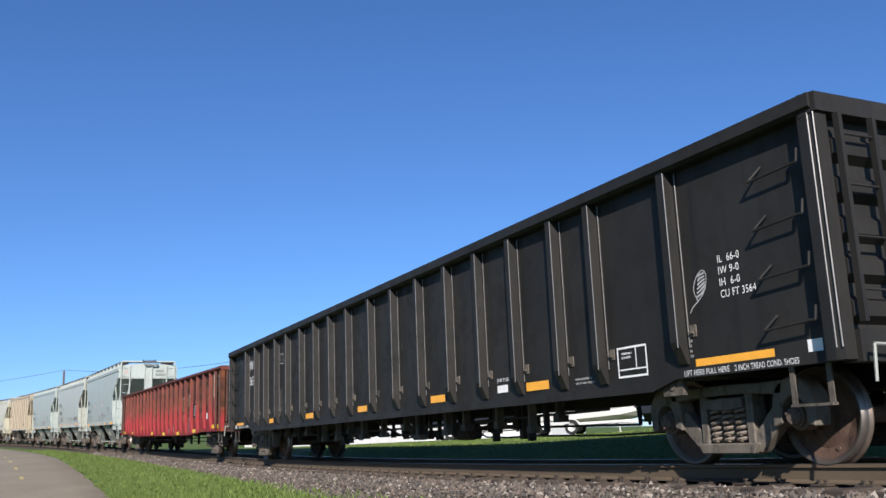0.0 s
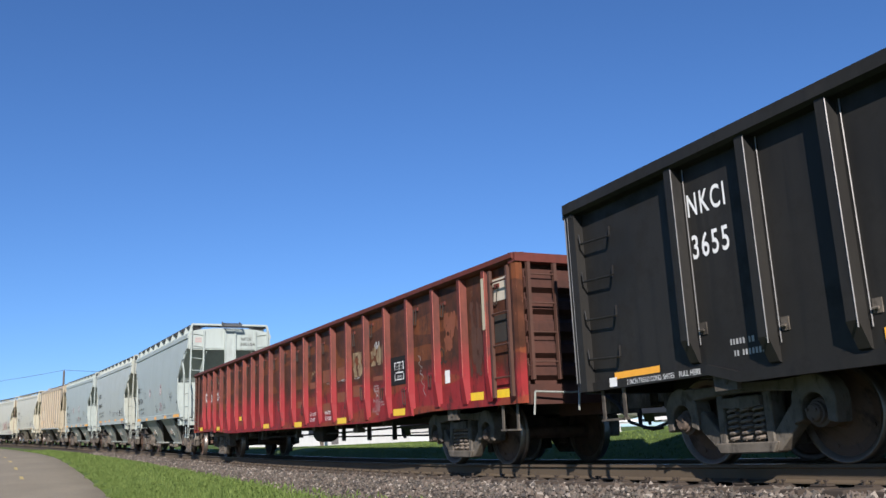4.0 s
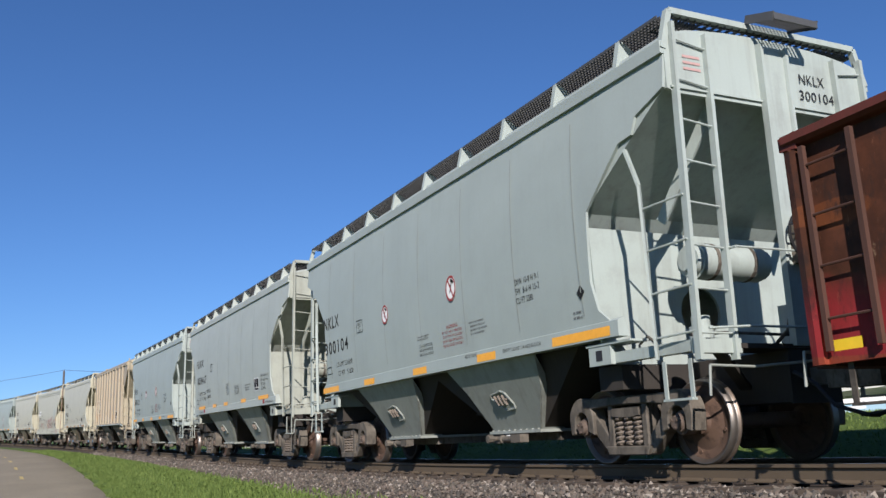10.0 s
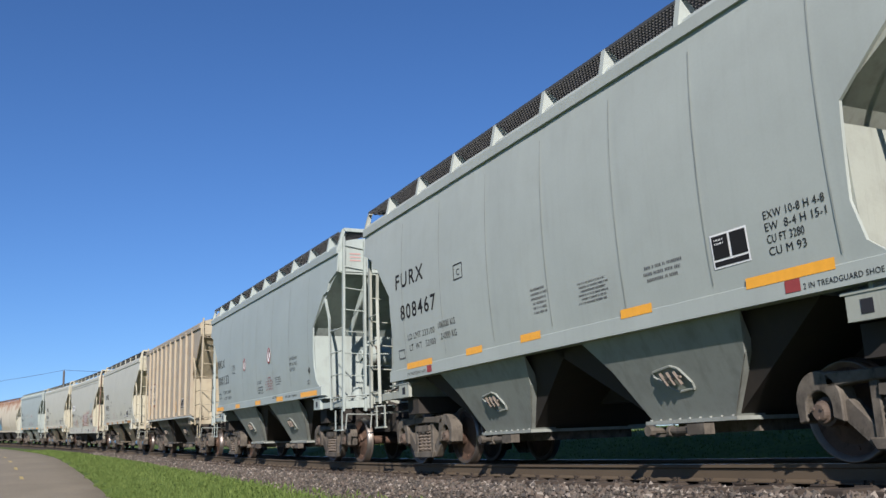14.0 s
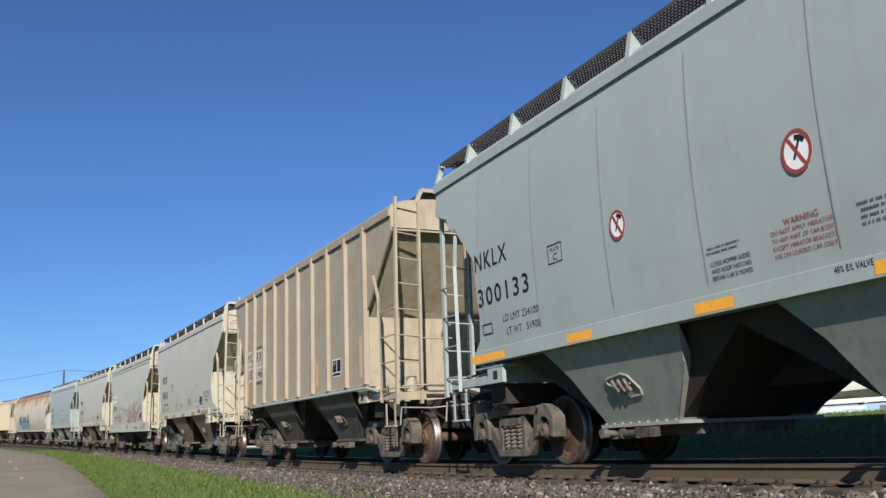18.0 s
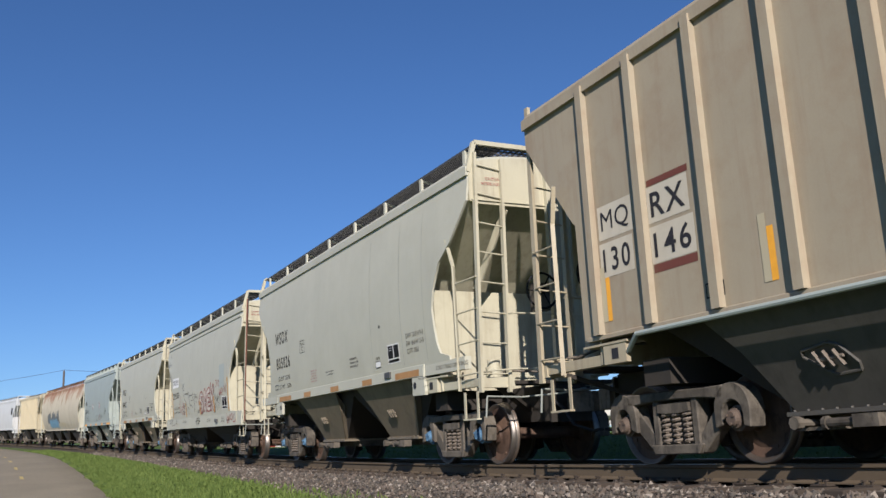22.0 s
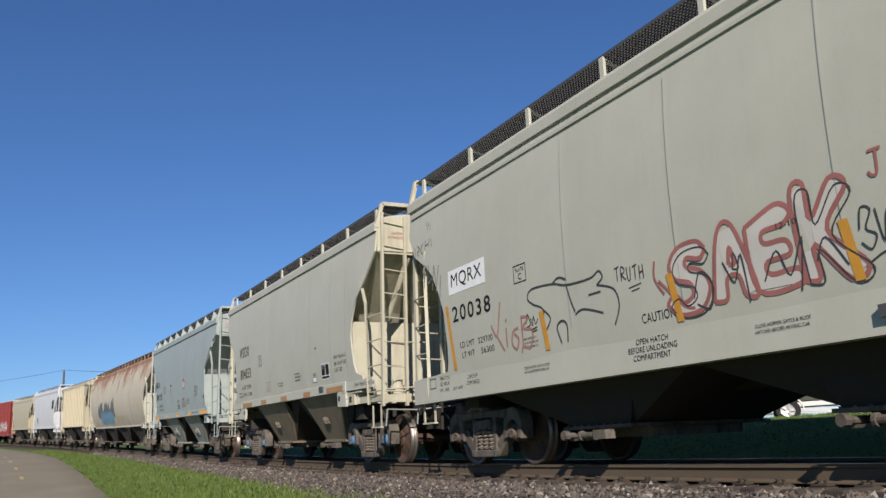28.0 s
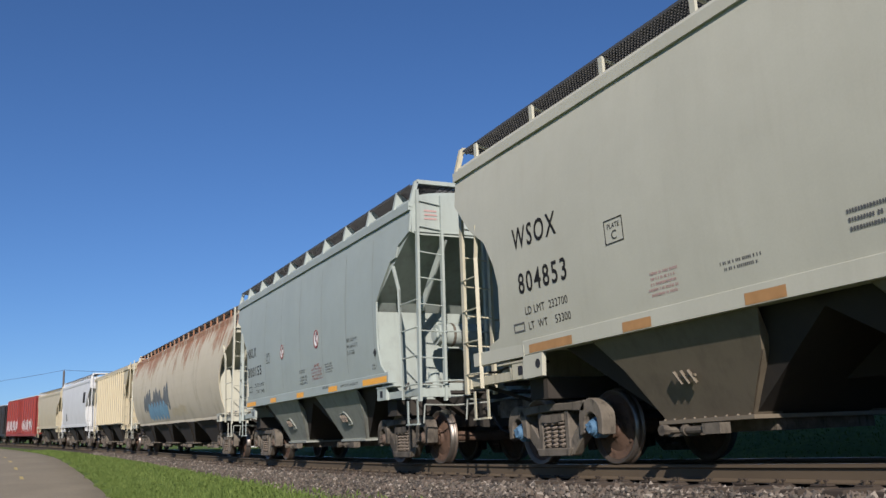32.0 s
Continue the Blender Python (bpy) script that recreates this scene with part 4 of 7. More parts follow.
        part("end_rail", bm, end_mat, car)
        bm = bmesh.new()
        for j in range(26):
            y = -yr + 0.2 + j * (2 * yr - 0.4) / 25
            box(bm, *sorted((x, x - k * 0.42)), y - 0.006, y + 0.006, zb - 0.03, zb)
        for j in range(4):
            xx = x - k * (0.04 + j * 0.11)
            box(bm, xx - 0.006, xx + 0.006, -yr + 0.2, yr - 0.2, zb - 0.03, zb)
        part("end_walkway", bm, M["grating"], car)
        bm = bmesh.new()
        bar(bm, (x + k * 0.04, -0.32, zb + 0.10), (x + k * 0.44, -0.32, zb - 0.03), 0.02, 0.10)
        bar(bm, (x + k * 0.04, 0.34, zb + 0.10), (x + k * 0.44, 0.34, zb - 0.03), 0.02, 0.10)
        bar(bm, (x + k * 0.44, -0.32, zb - 0.03), (x + k * 0.44, 0.34, zb - 0.03), 0.02, 0.08)
        step = part("crossover_step", bm, M["grating"], car)
        bm = bmesh.new()
        bar(bm, (x + k * 0.04, 0.0, zb + 0.10), (x + k * 0.42, 0.0, zb - 0.02), 0.012, 0.03)
        slat = part("slat", bm, M["grating"], step)
        slat.location.y -= 0.30
        for j in range(1, 12):
            more = new("slat", slat.data)
            more.parent = step
            more.location = slat.location + Vector((0, j * 0.055, 0))
    if wheel_end:
        brake_wheel(car, wheel_end * (half + 0.18), -0.45, 2.55)
    for ob in car.children:
        ob.location.x += off
    for k in (-1, 1):
        truck(car, truck_at[k < 0], caps)
    return car, side


def brake_wheel(car, x, y, z):
    bm = bmesh.new()
    n = 18
    pts = [(x, y + 0.27 * math.cos(2 * math.pi * i / n), z + 0.27 * math.sin(2 * math.pi * i / n)) for i in range(n + 1)]
    bent_rod(bm, pts, 0.018, 6)
    for i in range(6):
        a = 2 * math.pi * i / 6
        rod(bm, (x, y, z), (x, y + 0.26 * math.cos(a), z + 0.26 * math.sin(a)), 0.012, 6)
    rod(bm, (x - 0.06, y, z), (x + 0.05, y, z), 0.05, 10)
    part("brake_wheel", bm, M["ink"], car)
    bm = bmesh.new()
    s = -0.15 if x > 0 else 0.15
    box(bm, *sorted((x + s, x)), y - 0.13, y + 0.13, z - 0.3, z + 0.12)
    part("hand_brake_box", bm, M["cast"], car)


def reflectors(car, side, sill, xs, mat, w=0.40, h=0.10, z=None):
    for x, ww in xs:
        patch("reflector", x, x + ww, z if z else sill + 0.02, (z if z else sill + 0.02) + h, mat, car, lambda q: side(sill) + 0.035)


def gondola(name, label, mat, half, posts, top, chord, low, belly, trucks, caps, post_w, taper, sheet=None, post_mat=None, tank=(-2.2, -1.2), drum=0.15, truck_at=None, slant=(2.9, 5.2), off=0.0):
    truck_at = truck_at or (trucks, -trucks)
    posts = [q - off for q in posts]
    car = thing(name, label, "freight car", "train")
    end_mat, bar_mat = (M["end_rust"], M["rusty_bar"]) if taper else (mat, mat)
    corner_w = 0.085 if taper else 0.14
    ys, yp = 1.47, 1.57 if taper else 1.60

    def side(z):
        return ys

    for k in (-1, 1):
        bm = bmesh.new()
        outline = [(-half, low), (-half + slant[0], low), (-half + slant[1], belly), (half - slant[1], belly), (half - slant[0], low), (half, low), (half, top - 0.03), (-half, top - 0.03)]
        prism(bm, outline, "y", *sorted((k * ys, k * (ys - 0.05))))
        part("side_sheet", bm, sheet or mat, car)
        bm = bmesh.new()
        prism(bm, [(k * (ys - 0.08), chord), (k * (yp - 0.02), chord + 0.02), (k * (yp + 0.03), chord + 0.05), (k * (yp + 0.03), top - 0.02), (k * (ys - 0.08), top)], "x", -half - 0.03, half + 0.03)
        part("top_chord", bm, mat, car)
        for x in posts:
            bm = bmesh.new()
            zl = low if abs(x) > half - slant[0] - 0.1 else belly
            w = post_w
            if taper:
                # pressed posts that flare towards their feet
                lo = [(x - w, k * (ys - 0.01)), (x - w * 0.55, k * yp), (x + w * 0.55, k * yp), (x + w, k * (ys - 0.01))]
                prism(bm, lo, "z", zl + 0.42, chord + 0.04)
                foot = [(x - w, k * (ys - 0.01), zl + 0.42), (x - w * 0.55, k * yp, zl + 0.42), (x + w * 0.55, k * yp, zl + 0.42), (x + w, k * (ys - 0.01), zl + 0.42)]
                toe = [(x - w * 1.2, k * (ys - 0.01), zl + 0.06), (x - w * 0.8, k * (ys + 0.06), zl + 0.06), (x + w * 0.8, k * (ys + 0.06), zl + 0.06), (x + w * 1.2, k * (ys - 0.01), zl + 0.06)]
                a, b = [bm.verts.new(p) for p in foot], [bm.verts.new(p) for p in toe]
                fs = [bm.faces.new((a[i], a[(i + 1) % 4], b[(i + 1) % 4], b[i])) for i in range(4)] + [bm.faces.new(b)]
                bmesh.ops.recalc_face_normals(bm, faces=fs)
            else:
                zf = zl + 0.36
                prism(bm, [(x - w, k * (ys - 0.01)), (x - w, k * (ys + 0.014)), (x - w * 0.62, k * (ys + 0.014)), (x - w * 0.56, k * yp), (x + w * 0.56, k * yp), (x + w * 0.62, k * (ys + 0.014)), (x + w, k * (ys + 0.014)), (x + w, k * (ys - 0.01))], "z", zf, chord + 0.04)
                prism(bm, [(k * (ys - 0.01), zf), (k * yp, zf), (k * (ys + 0.03), zl + 0.14), (k * (ys - 0.01), zl + 0.12)], "x", x - w * 0.62, x + w * 0.62)
            post = part("side_post", bm, post_mat or mat, car)
            # a thin pale rod paints the sun's glint down the red post's edge
            if taper and k < 0:
                bm = bmesh.new()
                rod(bm, (x + w * 0.55, k * yp, zl + 0.45), (x + w * 0.55, k * yp, chord), 0.005, 6)
                part("edge_glint", bm, M["red_edge"], post)
            # thin pale rods paint sun glints on the post's face and flange
            if not taper and k < 0:
                for px, py in ((x + w * 0.54, yp), (x + w * 0.97, ys + 0.014)):
                    bm = bmesh.new()
                    rod(bm, (px, k * py, zl + 0.30), (px, k * py, chord + 0.01), 0.007, 6)
                    part("edge_glint", bm, M["post_edge"], post)
                bm = bmesh.new()
                xh, zh = x + w + 0.06, zl + 0.46
                box(bm, xh - 0.045, xh + 0.045, k * (ys + 0.012), k * (ys - 0.005), zh - 0.06, zh + 0.06)
                rod(bm, (xh - 0.03, k * (ys + 0.035), zh - 0.02), (xh + 0.03, k * (ys + 0.035), zh - 0.02), 0.012, 6)
                part("lashing_plate", bm, M["cast"], post)
        bm = bmesh.new()
        prism(bm, [(x, z) for x, z in ((-half, low), (-half + slant[0], low), (-half + slant[1], belly), (half - slant[1], belly), (half - slant[0], low), (half, low), (half, low + 0.10), (half - slant[0], low + 0.10), (half - slant[1], belly + 0.10), (-half + slant[1], belly + 0.10), (-half + slant[0], low + 0.10), (-half, low + 0.10))], "y", *sorted((k * (ys + 0.035), k * (ys - 0.06))))
        part("side_sill", bm, sheet or mat, car)
        # corner posts
        for e in (-1, 1):
            bm = bmesh.new()
            prism(bm, [(e * half, k * (ys - 0.06)), (e * (half + 0.05), k * (ys - 0.02)), (e * (half + 0.05), k * (yp - 0.02)), (e * (half - 0.03), k * yp), (e * (half - corner_w), k * (yp - 0.01)), (e * (half - corner_w), k * (ys - 0.02))], "z", low, chord + 0.04)
            part("corner_post", bm, sheet or mat, car)
            # painted highlight lines down the corner post, as pale rods
            if not taper and k < 0:
                for dx in (-0.02, 0.04):
                    bm = bmesh.new()
                    rod(bm, (e * (half + dx), k * (yp - 0.005), low + 0.1), (e * (half + dx), k * (yp - 0.005), chord), 0.008, 6)
                    part("edge_glint", bm, M["post_edge"], car)
    bm = bmesh.new()
    box(bm, -half + 0.05, half - 0.05, -ys + 0.05, ys - 0.05, 1.02, 1.10)
    part("floor", bm, M["under"], car)
    bm = bmesh.new()
    box(bm, -half, half, -0.20, 0.20, 0.72, 1.02)
    for i in range(13):
        x = -half + 3.6 + i * (2 * half - 7.2) / 12
        prism(bm, [(-1.42, 1.02), (1.42, 1.02), (1.42, 0.82), (0.2, belly + 0.06), (-0.2, belly + 0.06), (-1.42, 0.82)], "x", x - 0.03, x + 0.03)
    for k in (-1, 1):
        box(bm, truck_at[k < 0] - off - 0.25, truck_at[k < 0] - off + 0.25, -1.4, 1.4, 0.86, 1.02)
    part("underframe", bm, M["under"], car)
    # air tanks, pipes and levers under the floor
    bm = bmesh.new()
    rod(bm, (tank[0], -0.85, 0.62), (tank[1], -0.85, 0.62), drum, 16)
    part("air_reservoir", bm, M["under"], car)
    bm = bmesh.new()
    bent_rod(bm, [(-7.0, -1.05, 0.60), (-2.3, -1.0, 0.58), (2.6, -1.0, 0.60), (6.9, -0.9, 0.66)], 0.02, 6)
    bent_rod(bm, [(0.5, -0.6, 0.52), (4.2, -0.5, 0.50), (6.8, -0.35, 0.46)], 0.018, 6)
    for x in (-5.6, -4.1, 1.6, 2.9, 4.4, 5.7):
        box(bm, x - 0.02, x + 0.02, -1.1, -1.02, 0.42, 0.86)
    part("brake_rigging", bm, M["under"], car)
    rnd_ = random.Random(int(half * 100))
    for i in range(15 if not taper else 9):
        x = -6.6 + i * (0.92 if not taper else 1.5) + rnd_.uniform(-0.25, 0.25)
        bm = bmesh.new()
        z0 = rnd_.uniform(0.40, 0.62) + (0.1 if taper else 0.0)
        w_ = rnd_.uniform(0.03, 0.10)
        box(bm, x - w_ / 2, x + w_ / 2, -1.12, -1.0, z0, belly + 0.08)
        box(bm, x - w_, x + w_ * 1.4, -1.14, -0.98, z0 - 0.03, z0 + 0.06)
        part("hanger", bm, M["cast"], car)
    for e in (-1, 1):
        bm = bmesh.new()
        x = e * (half - 0.05)
        box(bm, *sorted((x, x - e * 0.05)), -ys, ys, low + 0.1, top - 0.02)
        part("end_sheet", bm, end_mat, car)
        for i in range(5):
            z = low + 0.42 + i * (top - low - 0.55) / 5
            bm = bmesh.new()
            prism(bm, [(x - e * 0.01, z - 0.13), (x + e * 0.09, z - 0.06), (x + e * 0.09, z + 0.06), (x - e * 0.01, z + 0.13)], "y", -ys + 0.06, ys - 0.06)
            part("end_rib", bm, end_mat, car)
        bm = bmesh.new()
        prism(bm, [(x - e * 0.06, chord - 0.02), (x + e * 0.13, chord), (x + e * 0.13, top - 0.02), (x - e * 0.06, top)], "y", -yp, yp)
        part("end_chord", bm, mat, car)
        bm = bmesh.new()
        box(bm, *sorted((e * (half - 0.1), e * (half + 0.1))), -1.45, 1.45, low - 0.02, low + 0.24)
        box(bm, *sorted((e * (half - 1.0), e * (half + 0.05))), -0.3, 0.3, 0.68, 1.04)
        part("end_sill", bm, end_mat, car)
        for k in (-1, 1):
            ladder(car, (e * (half + 0.12), k * 1.40, low + 0.3), (e * (half + 0.12), k * 1.40, chord - 0.02), (e * (half + 0.12), k * 0.98, low + 0.3), (e * (half + 0.12), k * 0.98, chord - 0.02), 4, bar_mat, 0.06)
            if taper:
                ladder(car, (e * (half - 0.16), k * 1.56, low + 0.1), (e * (half - 0.16), k * 1.56, chord - 0.02), (e * (half - 0.66), k * 1.56, low + 0.1), (e * (half - 0.66), k * 1.56, chord - 0.02), 4, bar_mat, 0.05, "side_ladder")
            else:
                for i in range(4):
                    z = low + 0.38 + i * 0.46
                    bm = bmesh.new()
                    bent_rod(bm, [(e * (half - 0.20), k * (ys + 0.10), z + 0.10), (e * (half - 0.22), k * (ys + 0.10), z - 0.02), (e * (half - 0.80), k * (ys + 0.10), z - 0.05), (e * (half - 0.70), k * (ys + 0.02), z + 0.08)], 0.013, 6)
                    part("grab_iron", bm, mat, car)
            sill_step(car, e * (half - 0.45), k * (ys - 0.02), low + 0.02, e, M["cast"])
            bm = bmesh.new()
            xj = e * (half - 2.25)
            prism(bm, [(xj - 0.17, low + 0.02), (xj + 0.17, low + 0.02), (xj + 0.15, low - 0.16), (xj - 0.15, low - 0.16)], "y", *sorted((k * 1.44, k * 1.38)))
            rod(bm, (xj, k * 1.45, low - 0.06), (xj, k * 1.37, low - 0.06), 0.05, 10)
            part("lifting_lug", bm, M["cast"], car)
        coupler(car, e * (half + 0.1), e)
    for ob in car.children:
        ob.location.x += off
    for k in (-1, 1):
        truck(car, truck_at[k < 0], caps)
    return car, side


def box_car(name, label, mat, half, top, low=1.0):
    car = thing(name, label, "freight car", "train")
    bm = bmesh.new()
    box(bm, -half, half, -1.45, 1.45, low, top - 0.12)
    part("body", bm, mat, car)
    bm = bmesh.new()
    prism(bm, [(1.48, top - 0.16), (1.48, top - 0.1), (0, top), (-1.48, top - 0.1), (-1.48, top - 0.16)], "x", -half - 0.02, half + 0.02)
    part("roof", bm, M["siding"], car)
    for k in (-1, 1):
        for i in range(15):
            x = -half + 0.25 + i * (2 * half - 0.5) / 14
            if abs(x) < 1.3:
                continue
            bm = bmesh.new()
            box(bm, x - 0.06, x + 0.06, *sorted((k * 1.45, k * 1.53)), low + 0.05, top - 0.2)
            part("side_post", bm, mat, car)
        bm = bmesh.new()
        box(bm, -1.25, 1.25, *sorted((k * 1.45, k * 1.54)), low + 0.1, top - 0.3)
        for x in (-0.9, -0.3, 0.3, 0.9):
            rod(bm, (x, k * 1.57, low + 0.1), (x, k * 1.57, top - 0.3), 0.025, 6)
        part("plug_door", bm, mat, car)
        bm = bmesh.new()
        box(bm, -half, half, *sorted((k * 1.40, k * 1.50)), low - 0.18, low)
        part("side_sill", bm, mat, car)
        ladder(car, (half - 0.1, k * 1.56, low), (half - 0.1, k * 1.56, top - 0.3), (half - 0.55, k * 1.56, low), (half - 0.55, k * 1.56, top - 0.3), 8, mat)
        ladder(car, (k * (half + 0.08), -1.40, low), (k * (half + 0.08), -1.40, top - 0.3), (k * (half + 0.08), -0.95, low), (k * (half + 0.08), -0.95, top - 0.3), 8, mat)
        coupler(car, k * half, k)
        truck(car, k * (half - 2.2), "bearing_rust")
    bm = bmesh.new()
    box(bm, -half, half, -0.3, 0.3, 0.72, low)
    part("centre_sill", bm, M["under"], car)
    return car, lambda z: 1.53


TRAIN = []   # car, place along the train, half the truck spacing


def join_train(made, s, trucks):
    TRAIN.append((made[0], s, trucks))
    return made


bg_posts = [8.94, 7.57, 6.75, 5.70, 4.71, 3.69, 2.60, 1.51, 0.40, -0.84, -1.92, -2.96, -4.0, -5.13, -6.14, -7.18, -8.14, -9.18]
bg, bg_side = join_train(gondola("gondola_car", "long black steel gondola car with ribbed sides, dusty paint", M["black"], 11.01, bg_posts, 3.18, 2.99, 0.88, 0.775, 8.35, "bearing_rust", 0.10, False, slant=(2.1, 2.5), off=-0.09, truck_at=(9.05, -9.0)), -16.07, 8.35)
rg_posts = [10.07, 9.29, 8.33, 7.29, 6.28, 5.24, 4.26, 3.33, 2.37, 1.42, 0.46, -0.50, -1.53, -2.46, -3.36, -4.30, -5.29, -6.31, -7.31, -8.29, -9.17, -9.96]
rg, rg_side = join_train(gondola("gondola_car", "faded red steel gondola car with rust-brown panels and yellow reflectors", M["chord_red"], 11.14, rg_posts, 2.89, 2.75, 0.85, 0.745, 8.3, "bearing_rust", 0.088, True, M["red_sheet"], M["red_post"], (0.76, 1.41), 0.21, (8.3, -8.9), off=-0.21), -39.58, 8.3)
seams = (-4.72, -3.24, -1.70, -0.17, 1.40, 2.92, 4.40)
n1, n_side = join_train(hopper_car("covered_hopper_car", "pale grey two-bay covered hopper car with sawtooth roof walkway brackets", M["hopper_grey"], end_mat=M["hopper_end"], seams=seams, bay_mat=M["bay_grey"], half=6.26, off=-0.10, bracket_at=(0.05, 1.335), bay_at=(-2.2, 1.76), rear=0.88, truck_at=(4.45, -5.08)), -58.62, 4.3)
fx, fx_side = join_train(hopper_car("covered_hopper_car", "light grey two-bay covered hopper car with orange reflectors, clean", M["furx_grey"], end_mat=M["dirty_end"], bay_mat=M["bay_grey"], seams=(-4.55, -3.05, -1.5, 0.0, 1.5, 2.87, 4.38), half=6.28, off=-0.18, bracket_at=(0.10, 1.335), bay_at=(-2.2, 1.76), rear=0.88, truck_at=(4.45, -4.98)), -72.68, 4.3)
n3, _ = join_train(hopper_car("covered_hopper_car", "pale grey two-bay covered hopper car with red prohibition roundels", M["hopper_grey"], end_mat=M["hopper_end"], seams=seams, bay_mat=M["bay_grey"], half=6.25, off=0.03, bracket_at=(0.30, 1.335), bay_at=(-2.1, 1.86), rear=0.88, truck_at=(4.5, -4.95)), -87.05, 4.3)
mq, mq_side = join_train(hopper_car("covered_hopper_car", "tan two-bay covered hopper car with vertical side ribs, stained", M["tan"], end_mat=M["tan_end"], half=6.02, off=-0.60, bay_at=(-2.34, 1.77), eave=4.55, bulge=0.0, wide=1.52, cut=CUT_STEP, bay_mat=M["bay_dark"], ribs=10, rib_at=(-5.24, -4.29, -3.28, -2.26, -1.22, -0.25, 0.84, 1.91, 3.03, 4.1), rear=0.8, truck_at=(4.12, -4.6), boards="centre", wheel_end=-1, plain_end=True), -100.75, 4.3)
ws, ws_side = join_train(hopper_car("covered_hopper_car", "cream-grey two-bay covered hopper car with smooth curved sides", M["cream_grey"], end_mat=M["stained_cream"], cut=CUT_ROUND, boards="post", bay_mat=M["bay_tan"], caps="bearing_blue", half=6.14, off=-0.19, bay_at=(-1.75, 2.1), bracket_at=(-0.85, 1.63), sill_full=True, beam=True, plain_end=True, truck_at=(4.25, -4.6), seams=(-4.2, 2.0, 3.4, 4.35), wheel_end=1, bulge=0.10), -115.05, 4.3)
m2, m2_side = join_train(hopper_car("covered_hopper_car", "grey covered hopper car with deep side sill and sprayed graffiti", M["cream_grey"], end_mat=M["stained_cream"], eave=4.36, sill=1.02, cut=CUT_OVAL, boards="post", half=6.12, off=-0.26, bay_at=(-2.0, 2.3), bracket_at=(-0.78, 1.73), sill_full=True, bulge=0.10, caps="bearing_rust", plain_end=True, seams=(-3.6, -1.6, 0.4, 2.4, 4.25), truck_at=(4.3, -4.85)), -129.25, 4.3)
w4, _ = join_train(hopper_car("covered_hopper_car", "cream-grey two-bay covered hopper car with smooth curved sides", M["cream_grey"], end_mat=M["stained_cream"], cut=CUT_ROUND, boards="post", bay_mat=M["bay_tan"], caps="bearing_blue", half=6.10, off=-0.18, bay_at=(-1.75, 2.1), bracket_at=(-0.85, 1.63), sill_full=True, beam=True, plain_end=True, truck_at=(4.25, -4.6), seams=(-4.2, 2.0, 3.4, 4.35), bulge=0.10), -143.17, 4.3)
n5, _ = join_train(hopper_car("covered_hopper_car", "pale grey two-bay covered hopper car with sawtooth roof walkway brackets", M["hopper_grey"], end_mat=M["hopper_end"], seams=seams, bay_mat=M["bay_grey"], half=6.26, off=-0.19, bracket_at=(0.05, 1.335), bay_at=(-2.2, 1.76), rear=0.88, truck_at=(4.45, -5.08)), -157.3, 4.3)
ru, ru_side = join_train(hopper_car("covered_hopper_car", "long round-sided cream covered hopper car streaked with rust", M["rusty"], half=10.4, eave=4.32, sill=1.25, cut=CUT_OVAL, boards="post", bulge=0.35, wide=1.62, bays=4, trucks=8.2, end_mat=M["cream_grey"], sill_full=True), -175.35, 8.2)
rb, rb_side = join_train(hopper_car("covered_hopper_car", "cream covered hopper car with vertical side ribs", M["cream"], eave=4.30, bulge=0.0, wide=1.52, cut=CUT_STEP, ribs=14, boards="centre"), -193.15, 4.3)
wh, wh_side = join_train(hopper_car("covered_hopper_car", "white covered hopper car with smooth curved sides", M["white"], half=6.6, cut=CUT_ROUND, boards="post", sill_full=True, bulge=0.10), -207.8, 4.6)
cr, cr_side = join_train(hopper_car("covered_hopper_car", "dull cream covered hopper car with smooth sides", M["cream"], half=6.0, eave=4.2, cut=CUT_OVAL, boards="post", sill_full=True, bulge=0.10), -221.6, 4.1)
bx, bx_side = join_train(box_car("boxcar", "red boxcar with pale roof and sprayed graffiti along its foot", M["box_red"], 9.0, 4.62), -238.0, 6.8)
dk, dk_side = join_train(box_car("boxcar", "dark weathered steel boxcar at the tail", M["dark_car"], 8.6, 4.3), -257.0, 6.4)


# ---- ground ----
ROAD_REL = curve_of([(-400, -0.25), (-80, -0.25), (-65, -0.28), (-56, -0.36), (-49, -0.60), (-40.5, -0.95), (-34.8, -1.26), (-20, -1.55), (10, -1.6), (200, -1.6)])
BANK_REL = curve_of([(-400, -0.22), (-60, -0.22), (-48, -0.24), (-37, -0.31), (-28, -0.42), (-21, -0.55), (-18, -0.62), (-5, -0.75), (200, -0.8)])

FIELD_REL = curve_of([(-400, -1.4), (-200, -1.2), (-86, -0.95), (-60, -0.4), (-37, 0.15), (-20, 0.42), (-14.5, 0.68), (20, 0.8), (200, 0.8)])


def ground_rel(x, d):
    """Height of the ground over the rail's top, d across the track."""
    if d < 0:
        r, b = ROAD_REL(x), BANK_REL(x)
        return float(np.interp(d, (-60, -9.5, -4.0, -3.2, -2.6, -1.9, -1.0), (r + 0.1, r, r, (r + b) / 2, b - 0.02, -0.42, -0.45)))
    f = FIELD_REL(x)
    return float(np.interp(d, (1.0, 1.9, 2.6, 3.6, 4.7, 8.0, 15.0, 30.0, 120.0), (-0.45, -0.38, -0.22 + 0.2 * max(f, 0), 0.38 * f, 0.70 * f, 0.92 * f, f, f + 0.2, f + 0.6)))


def spread(values):
    return sorted(set(values))


